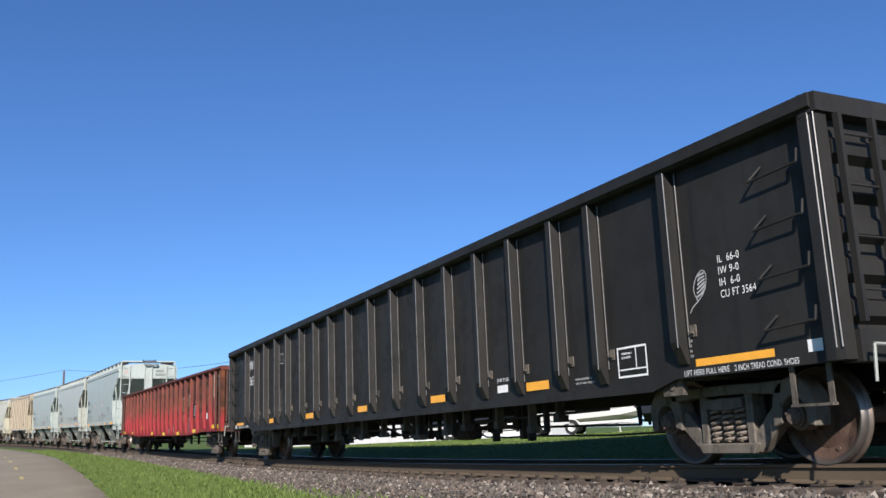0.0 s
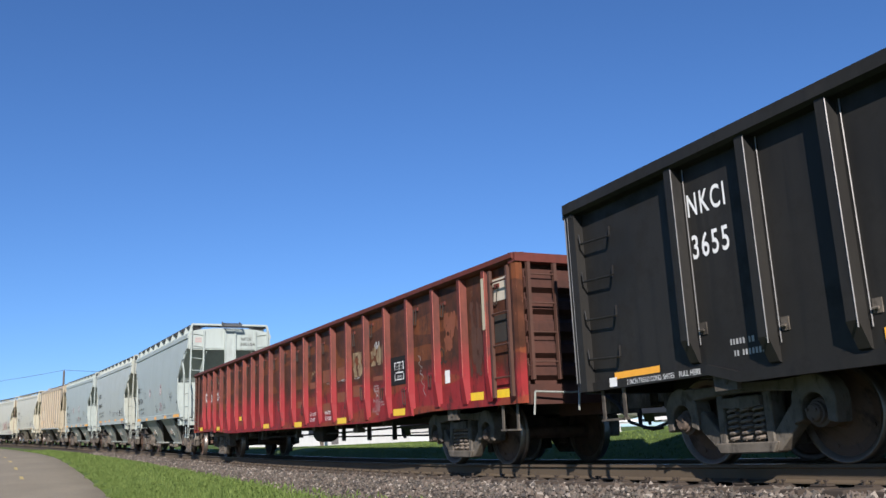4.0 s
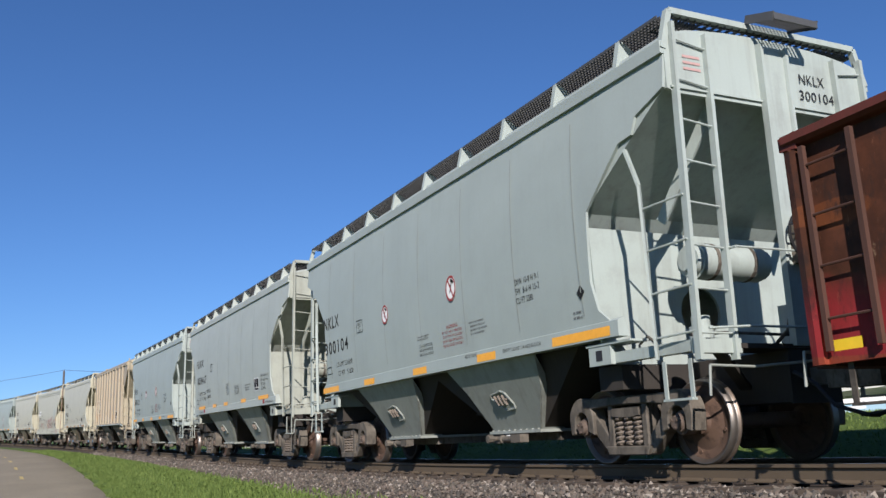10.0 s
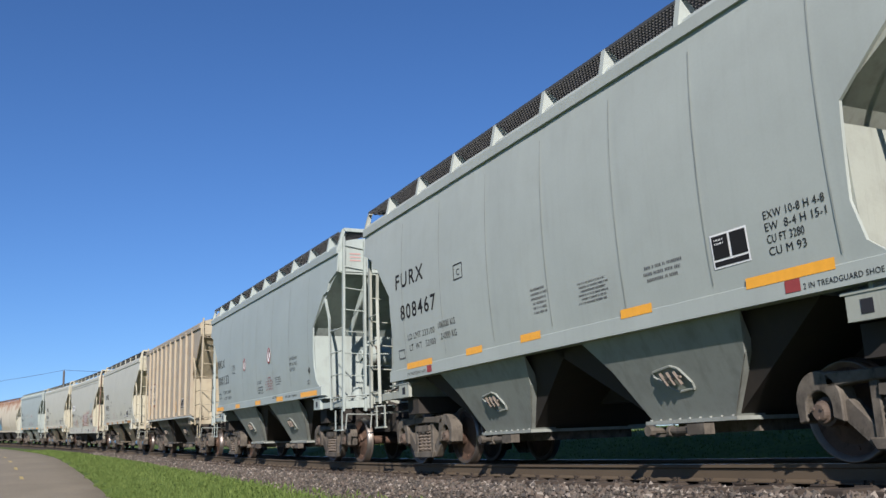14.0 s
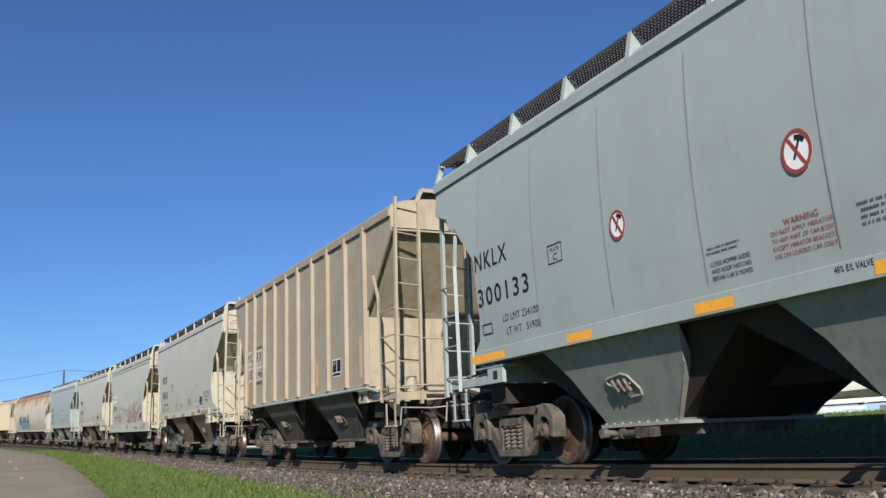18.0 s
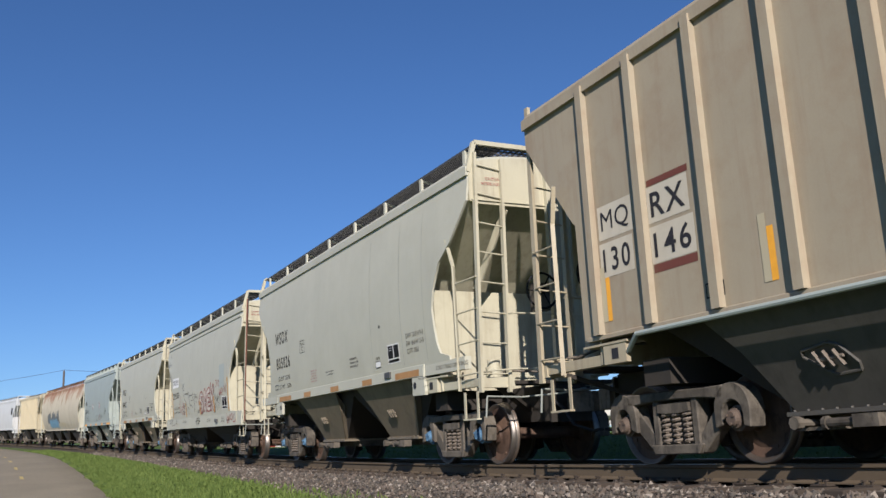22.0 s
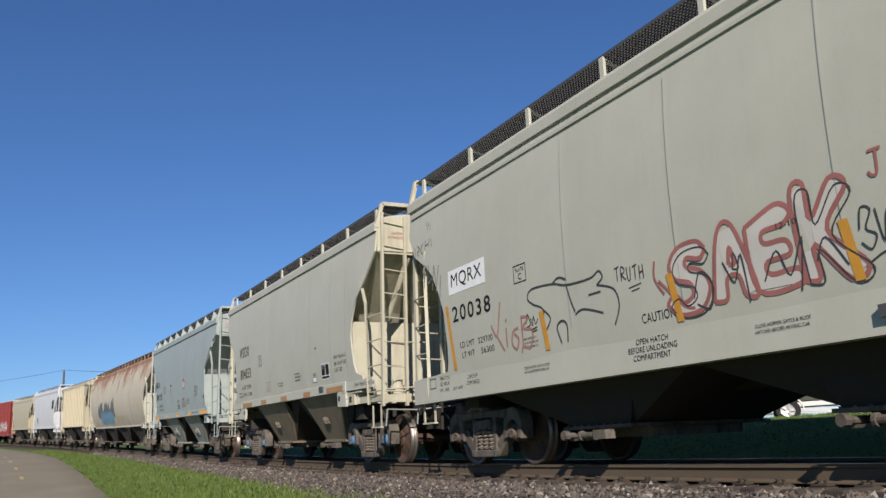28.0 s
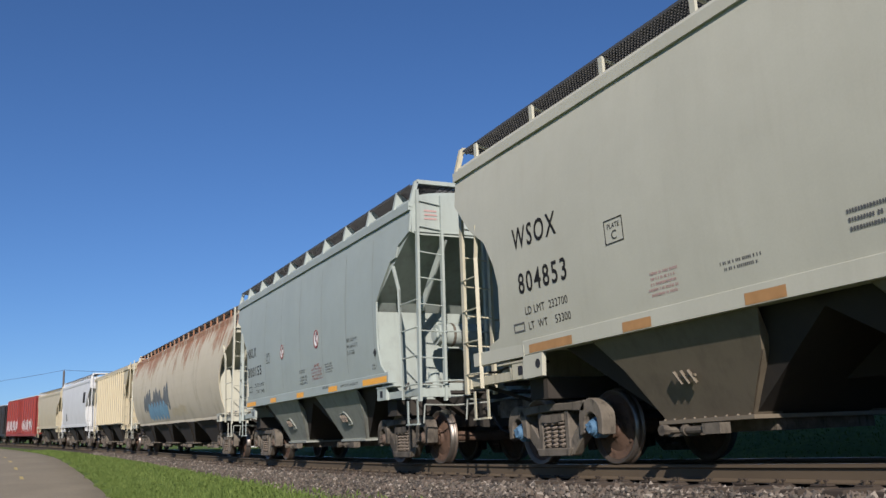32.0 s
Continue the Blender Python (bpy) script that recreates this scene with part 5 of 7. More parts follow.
def ground_sheet():
    ss = spread([-500, -430, -370, -320, -280, -240, -210, -190] + list(range(-175, -60, 5)) + list(range(-60, 14, 2)) + [18, 24, 32, 45, 60, 90, 130, 190, 280, 390])
    ds = spread([-1500, -700, -320, -160, -90, -60, -40, -28, -20, -15, -12, -10, -9.5, -8.4, -7.3, -6.2, -5.0, -4.4, -4.0, -3.6, -3.2, -2.9, -2.6, -2.25, -1.9, -1.4, -1.0, 1.0, 1.4, 1.9, 2.4, 3.0, 4, 5, 6.5, 8, 10, 12.5, 15, 18, 22, 26, 30, 40, 60, 90, 120, 200, 400, 800, 1500])
    vs, fs = [], []
    for s in ss:
        for d in ds:
            dd = max(-60, min(120, d))
            p = on_line(s, d if abs(d) < 40 or s > -60 else d)
            if abs(d) > 60:
                # far land keeps the heading of the straight, so that the sheet doesn't fold
                q = on_line(s, 60 if d > 0 else -60)
                p = q + Vector((0, d - (60 if d > 0 else -60), 0))
            z = float(np.interp(s, LINE_S, LINE_Z)) * max(0.0, 1 - max(0, abs(d) - 80) / 700) + ground_rel(p.x, dd) + (0.03 * noise.noise((p.x * 0.35, p.y * 0.35, 0)) if -3.9 < d < -2.0 or d > 2.4 else 0)
            vs.append((p.x, p.y, z))
    n = len(ds)
    for i in range(len(ss) - 1):
        for j in range(n - 1):
            fs.append((i * n + j, (i + 1) * n + j, (i + 1) * n + j + 1, i * n + j + 1))
    g = mesh_from("ground", vs, fs, M["grass_ground"], None, "", True)
    return tagged(g, "green mown grass and soil along the railway", "ground", kind="structure")


ground_sheet()


def strip(name, s0, s1, step, profile, material, label, category):
    """A band along the track with a cross profile of (d, z over the rail's top)."""
    ss = list(np.arange(s0, s1 + 0.01, step))
    vs, fs = [], []
    n = len(profile)
    for s in ss:
        vs += [tuple(on_line(s, d, z)) for d, z in profile]
    for i in range(len(ss) - 1):
        for j in range(n - 1):
            fs.append((i * n + j, (i + 1) * n + j, (i + 1) * n + j + 1, i * n + j + 1))
    ob = mesh_from(name, vs, fs, material)
    return tagged(ob, label, category, kind="structure")


ballast = strip("ballast", -320, 120, 2.0, [(-2.75, -0.95), (-2.45, -0.60), (-1.85, -0.36), (-1.45, -0.262), (-1.1, -0.238), (1.1, -0.238), (1.45, -0.262), (1.9, -0.34), (2.4, -0.50)], M["ballast"], "grey and pink crushed stone ballast bed under the track", "ballast")


def rail(d):
    head = [(-0.036, -0.004), (-0.032, 0.0), (0.032, 0.0), (0.036, -0.004), (0.036, -0.034), (0.010, -0.048), (0.008, -0.145), (0.070, -0.168), (0.070, -0.180), (-0.070, -0.180), (-0.070, -0.168), (-0.008, -0.145), (-0.010, -0.048), (-0.036, -0.034)]
    ss = list(np.arange(-320, 120.1, 1.0))
    n = len(head)
    vs, fs = [], []
    for s in ss:
        vs += [tuple(on_line(s, d + a, b)) for a, b in head]
    for i in range(len(ss) - 1):
        for j in range(n):
            fs.append((i * n + j, i * n + (j + 1) % n, (i + 1) * n + (j + 1) % n, (i + 1) * n + j))
    ob = mesh_from("rail", vs, fs, M["rail_side"])
    ob.data.materials.append(M["steel"])
    for k, p in enumerate(ob.data.polygons):
        if k % n in (0, 1, 2):
            p.material_index = 1
    return tagged(ob, "rusty steel rail with a worn shiny running surface", "rail", "rails of the track", kind="structure")


rail(-0.753)
rail(0.753)


# ---- road ----
def road_line(s, e):
    """The road's edge next to the track lies 4 m off it, and swings away past the camera."""
    swing = max(0.0, s + 31) ** 1.7 * 0.06
    d = -4.0 - e - swing
    p = on_line(s, d)
    return Vector((p.x, p.y, float(np.interp(s, LINE_S, LINE_Z)) + ROAD_REL(p.x)))


def road():
    vs, fs = [], []
    es = [0.0, 0.15, 1.2, 2.6, 4.0, 5.2, 5.35]
    zs = [-0.06, 0.03, 0.055, 0.07, 0.055, 0.03, -0.06]
    ss = list(np.arange(-300, 31, 2.5))
    for s in ss:
        for e, z in zip(es, zs):
            p = road_line(s, e)
            vs.append((p.x, p.y, p.z + z))
    n = len(es)
    for i in range(len(ss) - 1):
        for j in range(n - 1):
            fs.append((i * n + j, i * n + j + 1, (i + 1) * n + j + 1, (i + 1) * n + j))
    r = tagged(mesh_from("road", vs, fs, M["asphalt"], None, "", True), "worn grey asphalt road curving beside the track", "road", kind="structure")
    for k in range(26):
        a = -42.0 - k * 5.6
        vs, fs = [], []
        for i in range(4):
            for e in (2.53, 2.67):
                p = road_line(a - i * 0.5, e)
                vs.append((p.x, p.y, p.z + 0.077))
        fs = [(2 * i, 2 * i + 1, 2 * i + 3, 2 * i + 2) for i in range(3)]
        mesh_from("lane_dash", vs, fs, M["yellow_line"], r, "faded yellow centre line dash")


road()




# ---- what is painted and stuck on the cars ----
def plate_mark(car, side, x, z, w=0.32, h=0.24):
    frame_lines("plate_mark", x, x + w, z, z + h, 0.012, M["ink"], car, side)
    lettering("PLATE", x + 0.06, x + w - 0.06, z + h * 0.62, h * 0.2, M["ink"], car, side)
    lettering("C", x + w * 0.36, x + w * 0.64, z + h * 0.15, h * 0.36, M["ink"], car, side)


def test_stencil(car, side, x, z, w=0.52, h=0.33):
    """The white-edged black panel with service records."""
    patch("service_stencil", x, x + w, z, z + h, M["white_ink"], car, side, 0.0036, "black service panel with white edges")
    for a, b, c, d in ((0.04, 0.48, 0.26, 0.94), (0.54, 0.96, 0.26, 0.94), (0.04, 0.96, 0.05, 0.20)):
        patch("stencil_field", x + a * w, x + b * w, z + c * h, z + d * h, M["ink"], car, side, 0.006)
    text_bars(x + 0.1 * w, z + 0.68 * h, 0.3 * w, 0.22 * h, 2, M["white_ink"], car, lambda q: side(q) + 0.005, 3)


def roundel(car, side, x, z, r):
    vs, fs = [], []
    n = 28
    for rr in (r, r * 0.80):
        vs += [(x + rr * 0.85 * math.cos(2 * math.pi * i / n), z + rr * math.sin(2 * math.pi * i / n)) for i in range(n)]
    fs = [(i, (i + 1) % n, n + (i + 1) % n, n + i) for i in range(n)]
    m = len(vs)
    c, s = math.cos(2.2) * r * 0.8, math.sin(2.2) * r * 0.8
    vs += [(x + c * 0.85 - 0.02, z + s), (x + c * 0.85 + 0.02, z + s), (x - c * 0.85 + 0.02, z - s), (x - c * 0.85 - 0.02, z - s)]
    fs.append((m, m + 1, m + 2, m + 3))
    mesh_from("roundel_field", [(x + r * 0.85 * math.cos(2 * math.pi * i / n), -(side(z) + 0.0036), z + r * math.sin(2 * math.pi * i / n)) for i in range(n)], [tuple(range(n))], M["white_ink"], car)
    # a hammer behind the slash
    stroke([(-0.38, -0.62), (0.28, 0.55)], r * 0.13, x, z, r * 0.85, r, M["ink"], car, lambda v: side(v), "hammer_handle")
    stroke([(-0.02, 0.62), (0.3, 0.56), (0.55, 0.36)], r * 0.22, x, z, r * 0.85, r, M["ink"], car, lambda v: side(v) + 0.0005, "hammer_head")
    mesh_from("roundel", [(p, -(side(z) + 0.007), q) for p, q in vs], fs, M["red_ink"], car, "red prohibition ring")


def dress_saw_hopper(car, side, number, roundels, limit="234100", empty="51900", q=0.0):
    """q: how far along the car the rear lettering sits; the front lettering moves half as much."""
    h = q / 2
    sill = 1.46
    reflectors(car, side, sill, [(-5.30 + h, 0.98), (-2.88 + q, 0.53), (-0.60 + q, 0.54), (1.68, 0.55), (3.68, 1.2)], M["reflector"], z=1.45, h=0.11)
    lettering("NKLX", -5.05 + q, -4.12 + q, 2.74, 0.25, M["ink"], car, side)
    lettering(number, -5.02 + q, -3.62 + q, 2.22, 0.26, M["ink"], car, side)
    lettering("LD LMT " + limit, -4.38 + q, -3.46 + q, 1.93, 0.095, M["ink"], car, side)
    lettering("LT WT   " + empty, -4.32 + q, -3.46 + q, 1.75, 0.095, M["ink"], car, side)
    plate_mark(car, side, -3.10 + q, 2.46)
    frame_lines("small_symbol", -4.98 + q, -4.70 + q, 1.82, 1.97, 0.015, M["ink"], car, side)
    if roundels:
        roundel(car, side, -1.64 + q, 2.62, 0.17)
        roundel(car, side, 1.03 + h, 2.64, 0.20)
    for i, line in enumerate(("EXW 10-8 H 9-1", "EW  8-6 H 15-2", "CU FT 3280")):
        lettering(line, 2.92, 2.92 + 0.60 * (1 if i < 2 else 0.7), 2.35 - i * 0.125, 0.08, M["ink"], car, side)
    text_bars(-0.35 + q, 1.99, 0.5, 0.09, 2, M["grey_ink"], car, side, 5)
    for i, line in enumerate(("CLOSE HOPPER SLIDES", "AND ROOF HATCHES", "BEFORE CAR IS MOVED")):
        lettering(line, -0.30 + q, 0.22 + q, 1.87 - i * 0.07, 0.044, M["ink"], car, side)
    lettering("40% E/L VALVE", 1.30, 1.68, 1.535, 0.055, M["ink"], car, lambda z: side(1.46) + 0.036)
    for s in seams:
        patch("weld_line", s - 0.009, s + 0.007, 1.74, 4.12, M["weld_dirt"], car, side, 0.0032)
    lettering("WARNING", 0.76 + h, 1.14 + h, 2.045, 0.06, M["red_ink"], car, side)
    for i, line in enumerate(("DO NOT APPLY VIBRATOR", "TO ANY PART OF CAR BODY", "EXCEPT VIBRATOR BRACKETS", "USE ON LOADED CAR ONLY")):
        lettering(line, 0.60 + h, 1.28 + h, 1.98 - i * 0.068, 0.042, M["red_ink"], car, side)
    text_bars(1.5 + h, 1.86, 0.55, 0.22, 4, M["grey_ink"], car, side, 7)
    lettering("EMPTY LOAD 1/4 ADJ BLOCK", 2.44, 3.42, 1.49, 0.065, M["ink"], car, lambda z: side(1.46) + 0.036)
    text_bars(4.18, 1.72, 0.22, 0.12, 2, M["grey_ink"], car, side, 9)
    mesh_from("diamond_mark", [(4.31, -(side(2) + 0.004), 2.02), (4.39, -(side(2) + 0.004), 1.93), (4.47, -(side(2) + 0.004), 2.02), (4.39, -(side(2) + 0.004), 2.11)], [(0, 1, 2, 3)], M["ink"], car)
    lettering("NKLX", 0.42, 0.82, 4.24, 0.12, M["ink"], car, None, ENDS[car.name])
    lettering(number, 0.40, 0.95, 4.04, 0.12, M["ink"], car, None, ENDS[car.name])
    for i in range(3):
        z = 4.30 - i * 0.07
        xe = ENDS[car.name]
        mesh_from("small_print", [(xe, -1.30, z), (xe, -1.06, z), (xe, -1.06, z + 0.03), (xe, -1.30, z + 0.03)], [(0, 1, 2, 3)], M["faint_red"], car)


dress_saw_hopper(n1, n_side, "300104", True, "234200", "51800")
dress_saw_hopper(n3, n_side, "300133", True, q=0.2)
dress_saw_hopper(n5, n_side, "300155", True)
brake_wheel(n1, 6.34, 0.05, 2.38)

reflectors(fx, fx_side, 1.46, [(-4.55, 1.0), (-2.36, 0.5), (-0.78, 0.5), (1.40, 0.54), (3.30, 1.0)], M["reflector"], z=1.585, h=0.10)
lettering("FURX", -4.82, -3.66, 2.98, 0.26, M["ink"], fx, fx_side)
lettering("808467", -4.65, -3.24, 2.42, 0.26, M["ink"], fx, fx_side)
lettering("LD LMT 233100", -4.42, -3.36, 2.06, 0.10, M["ink"], fx, fx_side)
lettering("LT  WT   52900", -4.38, -3.36, 1.88, 0.10, M["ink"], fx, fx_side)
frame_lines("plate_mark", -2.56, -2.26, 2.74, 2.98, 0.018, M["ink"], fx, fx_side)
lettering("C", -2.46, -2.36, 2.80, 0.10, M["ink"], fx, fx_side)
test_stencil(fx, fx_side, 2.93, 1.84, 0.48, 0.33)
for i, line in enumerate(("EXW 10-8 H 4-8", "EW  8-4 H 15-1", "CU FT 3280", "CU M 93")):
    lettering(line, 3.63, 3.63 + 0.68 * (1 if i < 2 else 0.62), 2.16 - i * 0.11, 0.075, M["ink"], fx, fx_side)
lettering("106000 KG", -3.22, -2.62, 2.10, 0.10, M["ink"], fx, fx_side)
lettering("24000 KG", -3.16, -2.60, 1.92, 0.10, M["ink"], fx, fx_side)
lettering("2 IN TREADGUARD SHOE", -4.55, -3.80, 1.475, 0.05, M["ink"], fx, lambda z: fx_side(1.46) + 0.036)
lettering("2 IN TREADGUARD SHOE", 3.95, 4.75, 1.475, 0.05, M["ink"], fx, lambda z: fx_side(1.46) + 0.036)
patch("red_tag", -3.76, -3.58, 1.465, 1.575, M["red_ink"], fx, lambda z: fx_side(1.46) + 0.036)
frame_lines("small_symbol", -4.86, -4.60, 1.78, 1.94, 0.02, M["grey_ink"], fx, fx_side)
for s in (-4.55, -3.05, -1.5, 0.0, 1.5, 2.87, 4.38):
    patch("weld_line", s - 0.009, s + 0.007, 1.70, 4.12, M["weld_dirt"], fx, fx_side, 0.0032)
text_bars(0.63, 1.86, 0.63, 0.28, 6, M["grey_ink"], fx, fx_side, 3)
text_bars(-0.42, 1.90, 0.42, 0.36, 6, M["grey_ink"], fx, fx_side, 4)
text_bars(1.85, 1.90, 0.7, 0.2, 3, M["grey_ink"], fx, fx_side, 5)
patch("red_tag", 3.75, 3.92, 1.47, 1.58, M["red_ink"], fx, lambda z: fx_side(1.46) + 0.036)
lettering("FURX", 0.40, 0.82, 4.24, 0.12, M["ink"], fx, None, ENDS[fx.name])
lettering("808467", 0.38, 0.98, 4.04, 0.12, M["ink"], fx, None, ENDS[fx.name])


def dress_smooth_hopper(car, side, number):
    reflectors(car, side, 1.46, [(-4.34, 1.0), (-2.34, 0.5), (-0.48, 0.5), (1.37, 0.5), (2.99, 1.0)], M["reflector_faded"], z=1.44, h=0.11)
    lettering("WSOX", -4.50, -3.42, 2.82, 0.30, M["ink"], car, side)
    lettering(number, -4.43, -3.28, 2.22, 0.28, M["ink"], car, side)
    lettering("LD LMT  232700", -4.34, -3.34, 1.94, 0.10, M["ink"], car, side)
    lettering("LT  WT    53300", -4.30, -3.32, 1.74, 0.10, M["ink"], car, side)
    frame_lines("small_symbol", -4.68, -4.40, 1.74, 1.86, 0.02, M["grey_ink"], car, side)
    plate_mark(car, side, -2.44, 2.44, 0.34, 0.28)
    text_bars(-1.82, 1.74, 0.5, 0.28, 5, M["faint_red"], car, side, 2)
    text_bars(-0.75, 1.80, 0.6, 0.12, 2, M["grey_ink"], car, side, 3)
    text_bars(0.75, 1.84, 0.5, 0.22, 3, M["grey_ink"], car, side, 4)
    test_stencil(car, side, 2.72, 1.74)
    for s in (2.0, 3.4, 4.35):
        patch("weld_line", s - 0.005, s + 0.004, 1.66, 4.1, M["weld_dirt"], car, side, 0.0042)
    stroke([(-0.5, 0.1), (-0.1, 0.5), (0.2, 0.3), (0.5, 0.6)], 0.05, 2.42, 2.42, 0.07, 0.06, M["grey_ink"], car, side, "paint_mark")
    patch("paper_label", 2.11, 2.36, 1.72, 1.84, M["white_ink"], car, side, 0.005)
    frame_lines("label_edge", 2.11, 2.36, 1.72, 1.84, 0.012, M["ink"], car, lambda z: side(z) + 0.003)
    text_bars(2.12, 1.87, 0.22, 0.05, 1, M["ink"], car, side, 6)
    for i, line in enumerate(("EXW 10-8 H 9-3", "EW  8-6 H 15-0", "CUFT 3281")):
        lettering(line, 3.57, 3.57 + 0.70 * (1 if i < 2 else 0.66), 2.10 - i * 0.13, 0.08, M["ink"], car, side)
    lettering("2 INCH TREAD COND SHOES", 4.62, 5.72, 1.48, 0.065, M["ink"], car, lambda z: side(1.46) + 0.021)
    lettering("PULL HERE", 3.98, 4.28, 1.375, 0.03, M["ink"], car, lambda z: side(1.46) + 0.041)
    lettering("LIFT HERE", 4.18, 4.42, 1.245, 0.03, M["ink"], car, lambda z: side(1.46) + 0.041)
    bm = bmesh.new()
    box(bm, 2.55, 2.80, -side(1.5) - 0.06, -side(1.5) - 0.03, 1.50, 1.60)
    part("card_holder", bm, M["grating"], car)
    lettering("WSOX", 0.55, 0.95, 4.18, 0.12, M["ink"], car, None, ENDS[car.name])
    lettering(number, 0.52, 1.08, 3.98, 0.12, M["ink"], car, None, ENDS[car.name])
    lettering("CAUTION", -1.25, -1.0, 4.26, 0.045, M["red_ink"], car, None, ENDS[car.name])
    lettering("NO SIDE LADDER", -1.32, -0.95, 4.18, 0.045, M["red_ink"], car, None, ENDS[car.name])


dress_smooth_hopper(ws, ws_side, "805026")
dress_smooth_hopper(w4, ws_side, "804853")

# tan ribbed car
M["number_field"] = paint("faded_number_field", (0.50, 0.46, 0.37), (0.30, 0.24, 0.16), amount=0.25, streaks=0.25)
for text, x0, x1, z in (("MQ", -5.07, -4.55, 2.62), ("RX", -4.16, -3.62, 2.60), ("130", -5.08, -4.58, 2.18), ("146", -4.16, -3.58, 2.16)):
    patch("number_patch", x0 - 0.06, x1 + 0.06, z - 0.06, z + 0.34, M["number_field"], mq, mq_side)
    lettering(text, x0, x1, z, 0.27, M["blue_ink"], mq, lambda q: mq_side(q) + 0.004)
patch("rust_patch", -4.20, -3.52, 2.00, 2.09, M["rust_brown"], mq, mq_side)
patch("rust_patch", -4.20, -3.54, 2.95, 3.02, M["rust_brown"], mq, mq_side)
for x in (-5.08, -2.60, -0.46, 1.08, 3.80):
    patch("reflector", x, x + 0.08, 1.62, 2.12 if x < 3 else 2.45, M["reflector"], mq, mq_side)
    patch("faded_patch", x - 0.09, x, 1.62, 2.25 if x < 3 else 2.4, M["cream"], mq, mq_side, 0.005)
test_stencil(mq, mq_side, 2.12, 1.75, 0.53, 0.36)
frame_lines("small_symbol", -3.46, -3.2, 1.60, 1.75, 0.014, M["ink"], mq, mq_side)
bm = bmesh.new()
bent_rod(bm, [(-4.8, -1.50, 1.25), (-4.5, -1.60, 1.40), (4.3, -1.60, 1.40), (4.7, -1.55, 1.32)], 0.028, 8)
part("train_line_pipe", bm, M["hopper_grey"], mq)

# the sprayed car
for s in (-1.6, 0.4, 2.4, 4.25):
    patch("weld_line", s - 0.004, s + 0.004, 1.62, 4.0, M["weld_dirt"], m2, m2_side, 0.0042)
patch("number_patch", -4.80, -3.62, 2.55, 2.92, M["white_ink"], m2, m2_side)
lettering("MQRX", -4.70, -3.72, 2.62, 0.24, M["ink"], m2, lambda q: m2_side(q) + 0.004)
lettering("20038", -4.72, -3.52, 2.12, 0.24, M["ink"], m2, m2_side)
lettering("LD LMT", -4.55, -4.10, 1.72, 0.085, M["ink"], m2, m2_side)
lettering("LT WT", -4.52, -4.12, 1.57, 0.085, M["ink"], m2, m2_side)
lettering("229700", -3.98, -3.55, 1.72, 0.085, M["ink"], m2, m2_side)
lettering("56300", -3.92, -3.53, 1.57, 0.085, M["ink"], m2, m2_side)
plate_mark(m2, m2_side, -2.83, 2.37)
for x, z0, z1, lean in ((-4.95, 1.42, 2.40, 0.12), (-2.28, 1.42, 1.92, 0.06), (0.20, 1.42, 1.92, 0.08), (2.36, 1.44, 1.95, 0.07), (4.26, 1.42, 2.44, 0.12)):
    mesh_from("reflector", [(x + lean, -(m2_side(z0) + 0.008), z0), (x + lean + 0.10, -(m2_side(z0) + 0.008), z0), (x + 0.10, -(m2_side(z1) + 0.008), z1), (x, -(m2_side(z1) + 0.008), z1)], [(0, 1, 2, 3)], M["reflector_dull"], m2)
m2_sill = lambda q: m2_side(1.02) + 0.037
lettering("CAUTION", -0.28, 0.26, 1.48, 0.10, M["ink"], m2, m2_side)
for i, (line, a, b) in enumerate((("OPEN HATCH", -0.44, 0.09), ("BEFORE UNLOADING", -0.58, 0.22), ("COMPARTMENT", -0.50, 0.11))):
    lettering(line, a, b, 1.27 - i * 0.085, 0.062, M["ink"], m2, m2_sill)
for line, a, b, z in (("BRK CYL", -5.36, -5.02, 1.31), ("RET VALVE", -5.36, -5.04, 1.22), ("LIFT | HERE", -5.40, -5.06, 1.12), ("JACK HERE", -4.92, -4.60, 1.12), ("2 INCH HF", -4.42, -4.12, 1.26), ("COMP SHOES", -4.46, -4.06, 1.17)):
    lettering(line, a, b, z, 0.055, M["ink"], m2, m2_sill)
frame_lines("card_frame", -5.74, -5.52, 1.20, 1.36, 0.014, M["grey_ink"], m2, m2_sill)
lettering("CLOSE HOPPER GATES & ROOF", -2.80, -2.18, 1.235, 0.034, M["ink"], m2, m2_sill)
lettering("HATCHES BEFORE MOVING CAR", -2.80, -2.20, 1.18, 0.034, M["ink"], m2, m2_sill)
lettering("CLOSE HOPPER GATES & ROOF", 1.29, 1.93, 1.215, 0.034, M["ink"], m2, m2_sill)
lettering("HATCHES BEFORE MOVING CAR", 1.29, 1.91, 1.16, 0.034, M["ink"], m2, m2_sill)
lettering("2 INCH HF", 3.42, 3.74, 1.20, 0.06, M["ink"], m2, m2_sill)
lettering("COMP SHOES", 3.38, 3.80, 1.10, 0.06, M["ink"], m2, m2_sill)
lettering("JACK HERE", 4.05, 4.45, 1.12, 0.06, M["ink"], m2, m2_sill)
test_stencil(m2, m2_side, 3.58, 1.50, 0.62, 0.38)
patch("blue_grey_patch", 3.22, 3.92, 2.16, 2.88, M["furx_grey"], m2, m2_side)
bm = bmesh.new()
box(bm, 2.62, 2.88, -m2_side(1.2) - 0.07, -m2_side(1.2) - 0.03, 1.12, 1.22)
part("card_holder", bm, M["grating"], m2)


def spray(lines, x, z, kx, kz, w, mat, car, side):
    for pts in lines:
        stroke(pts, w, x, z, kx, kz, mat, car, side)


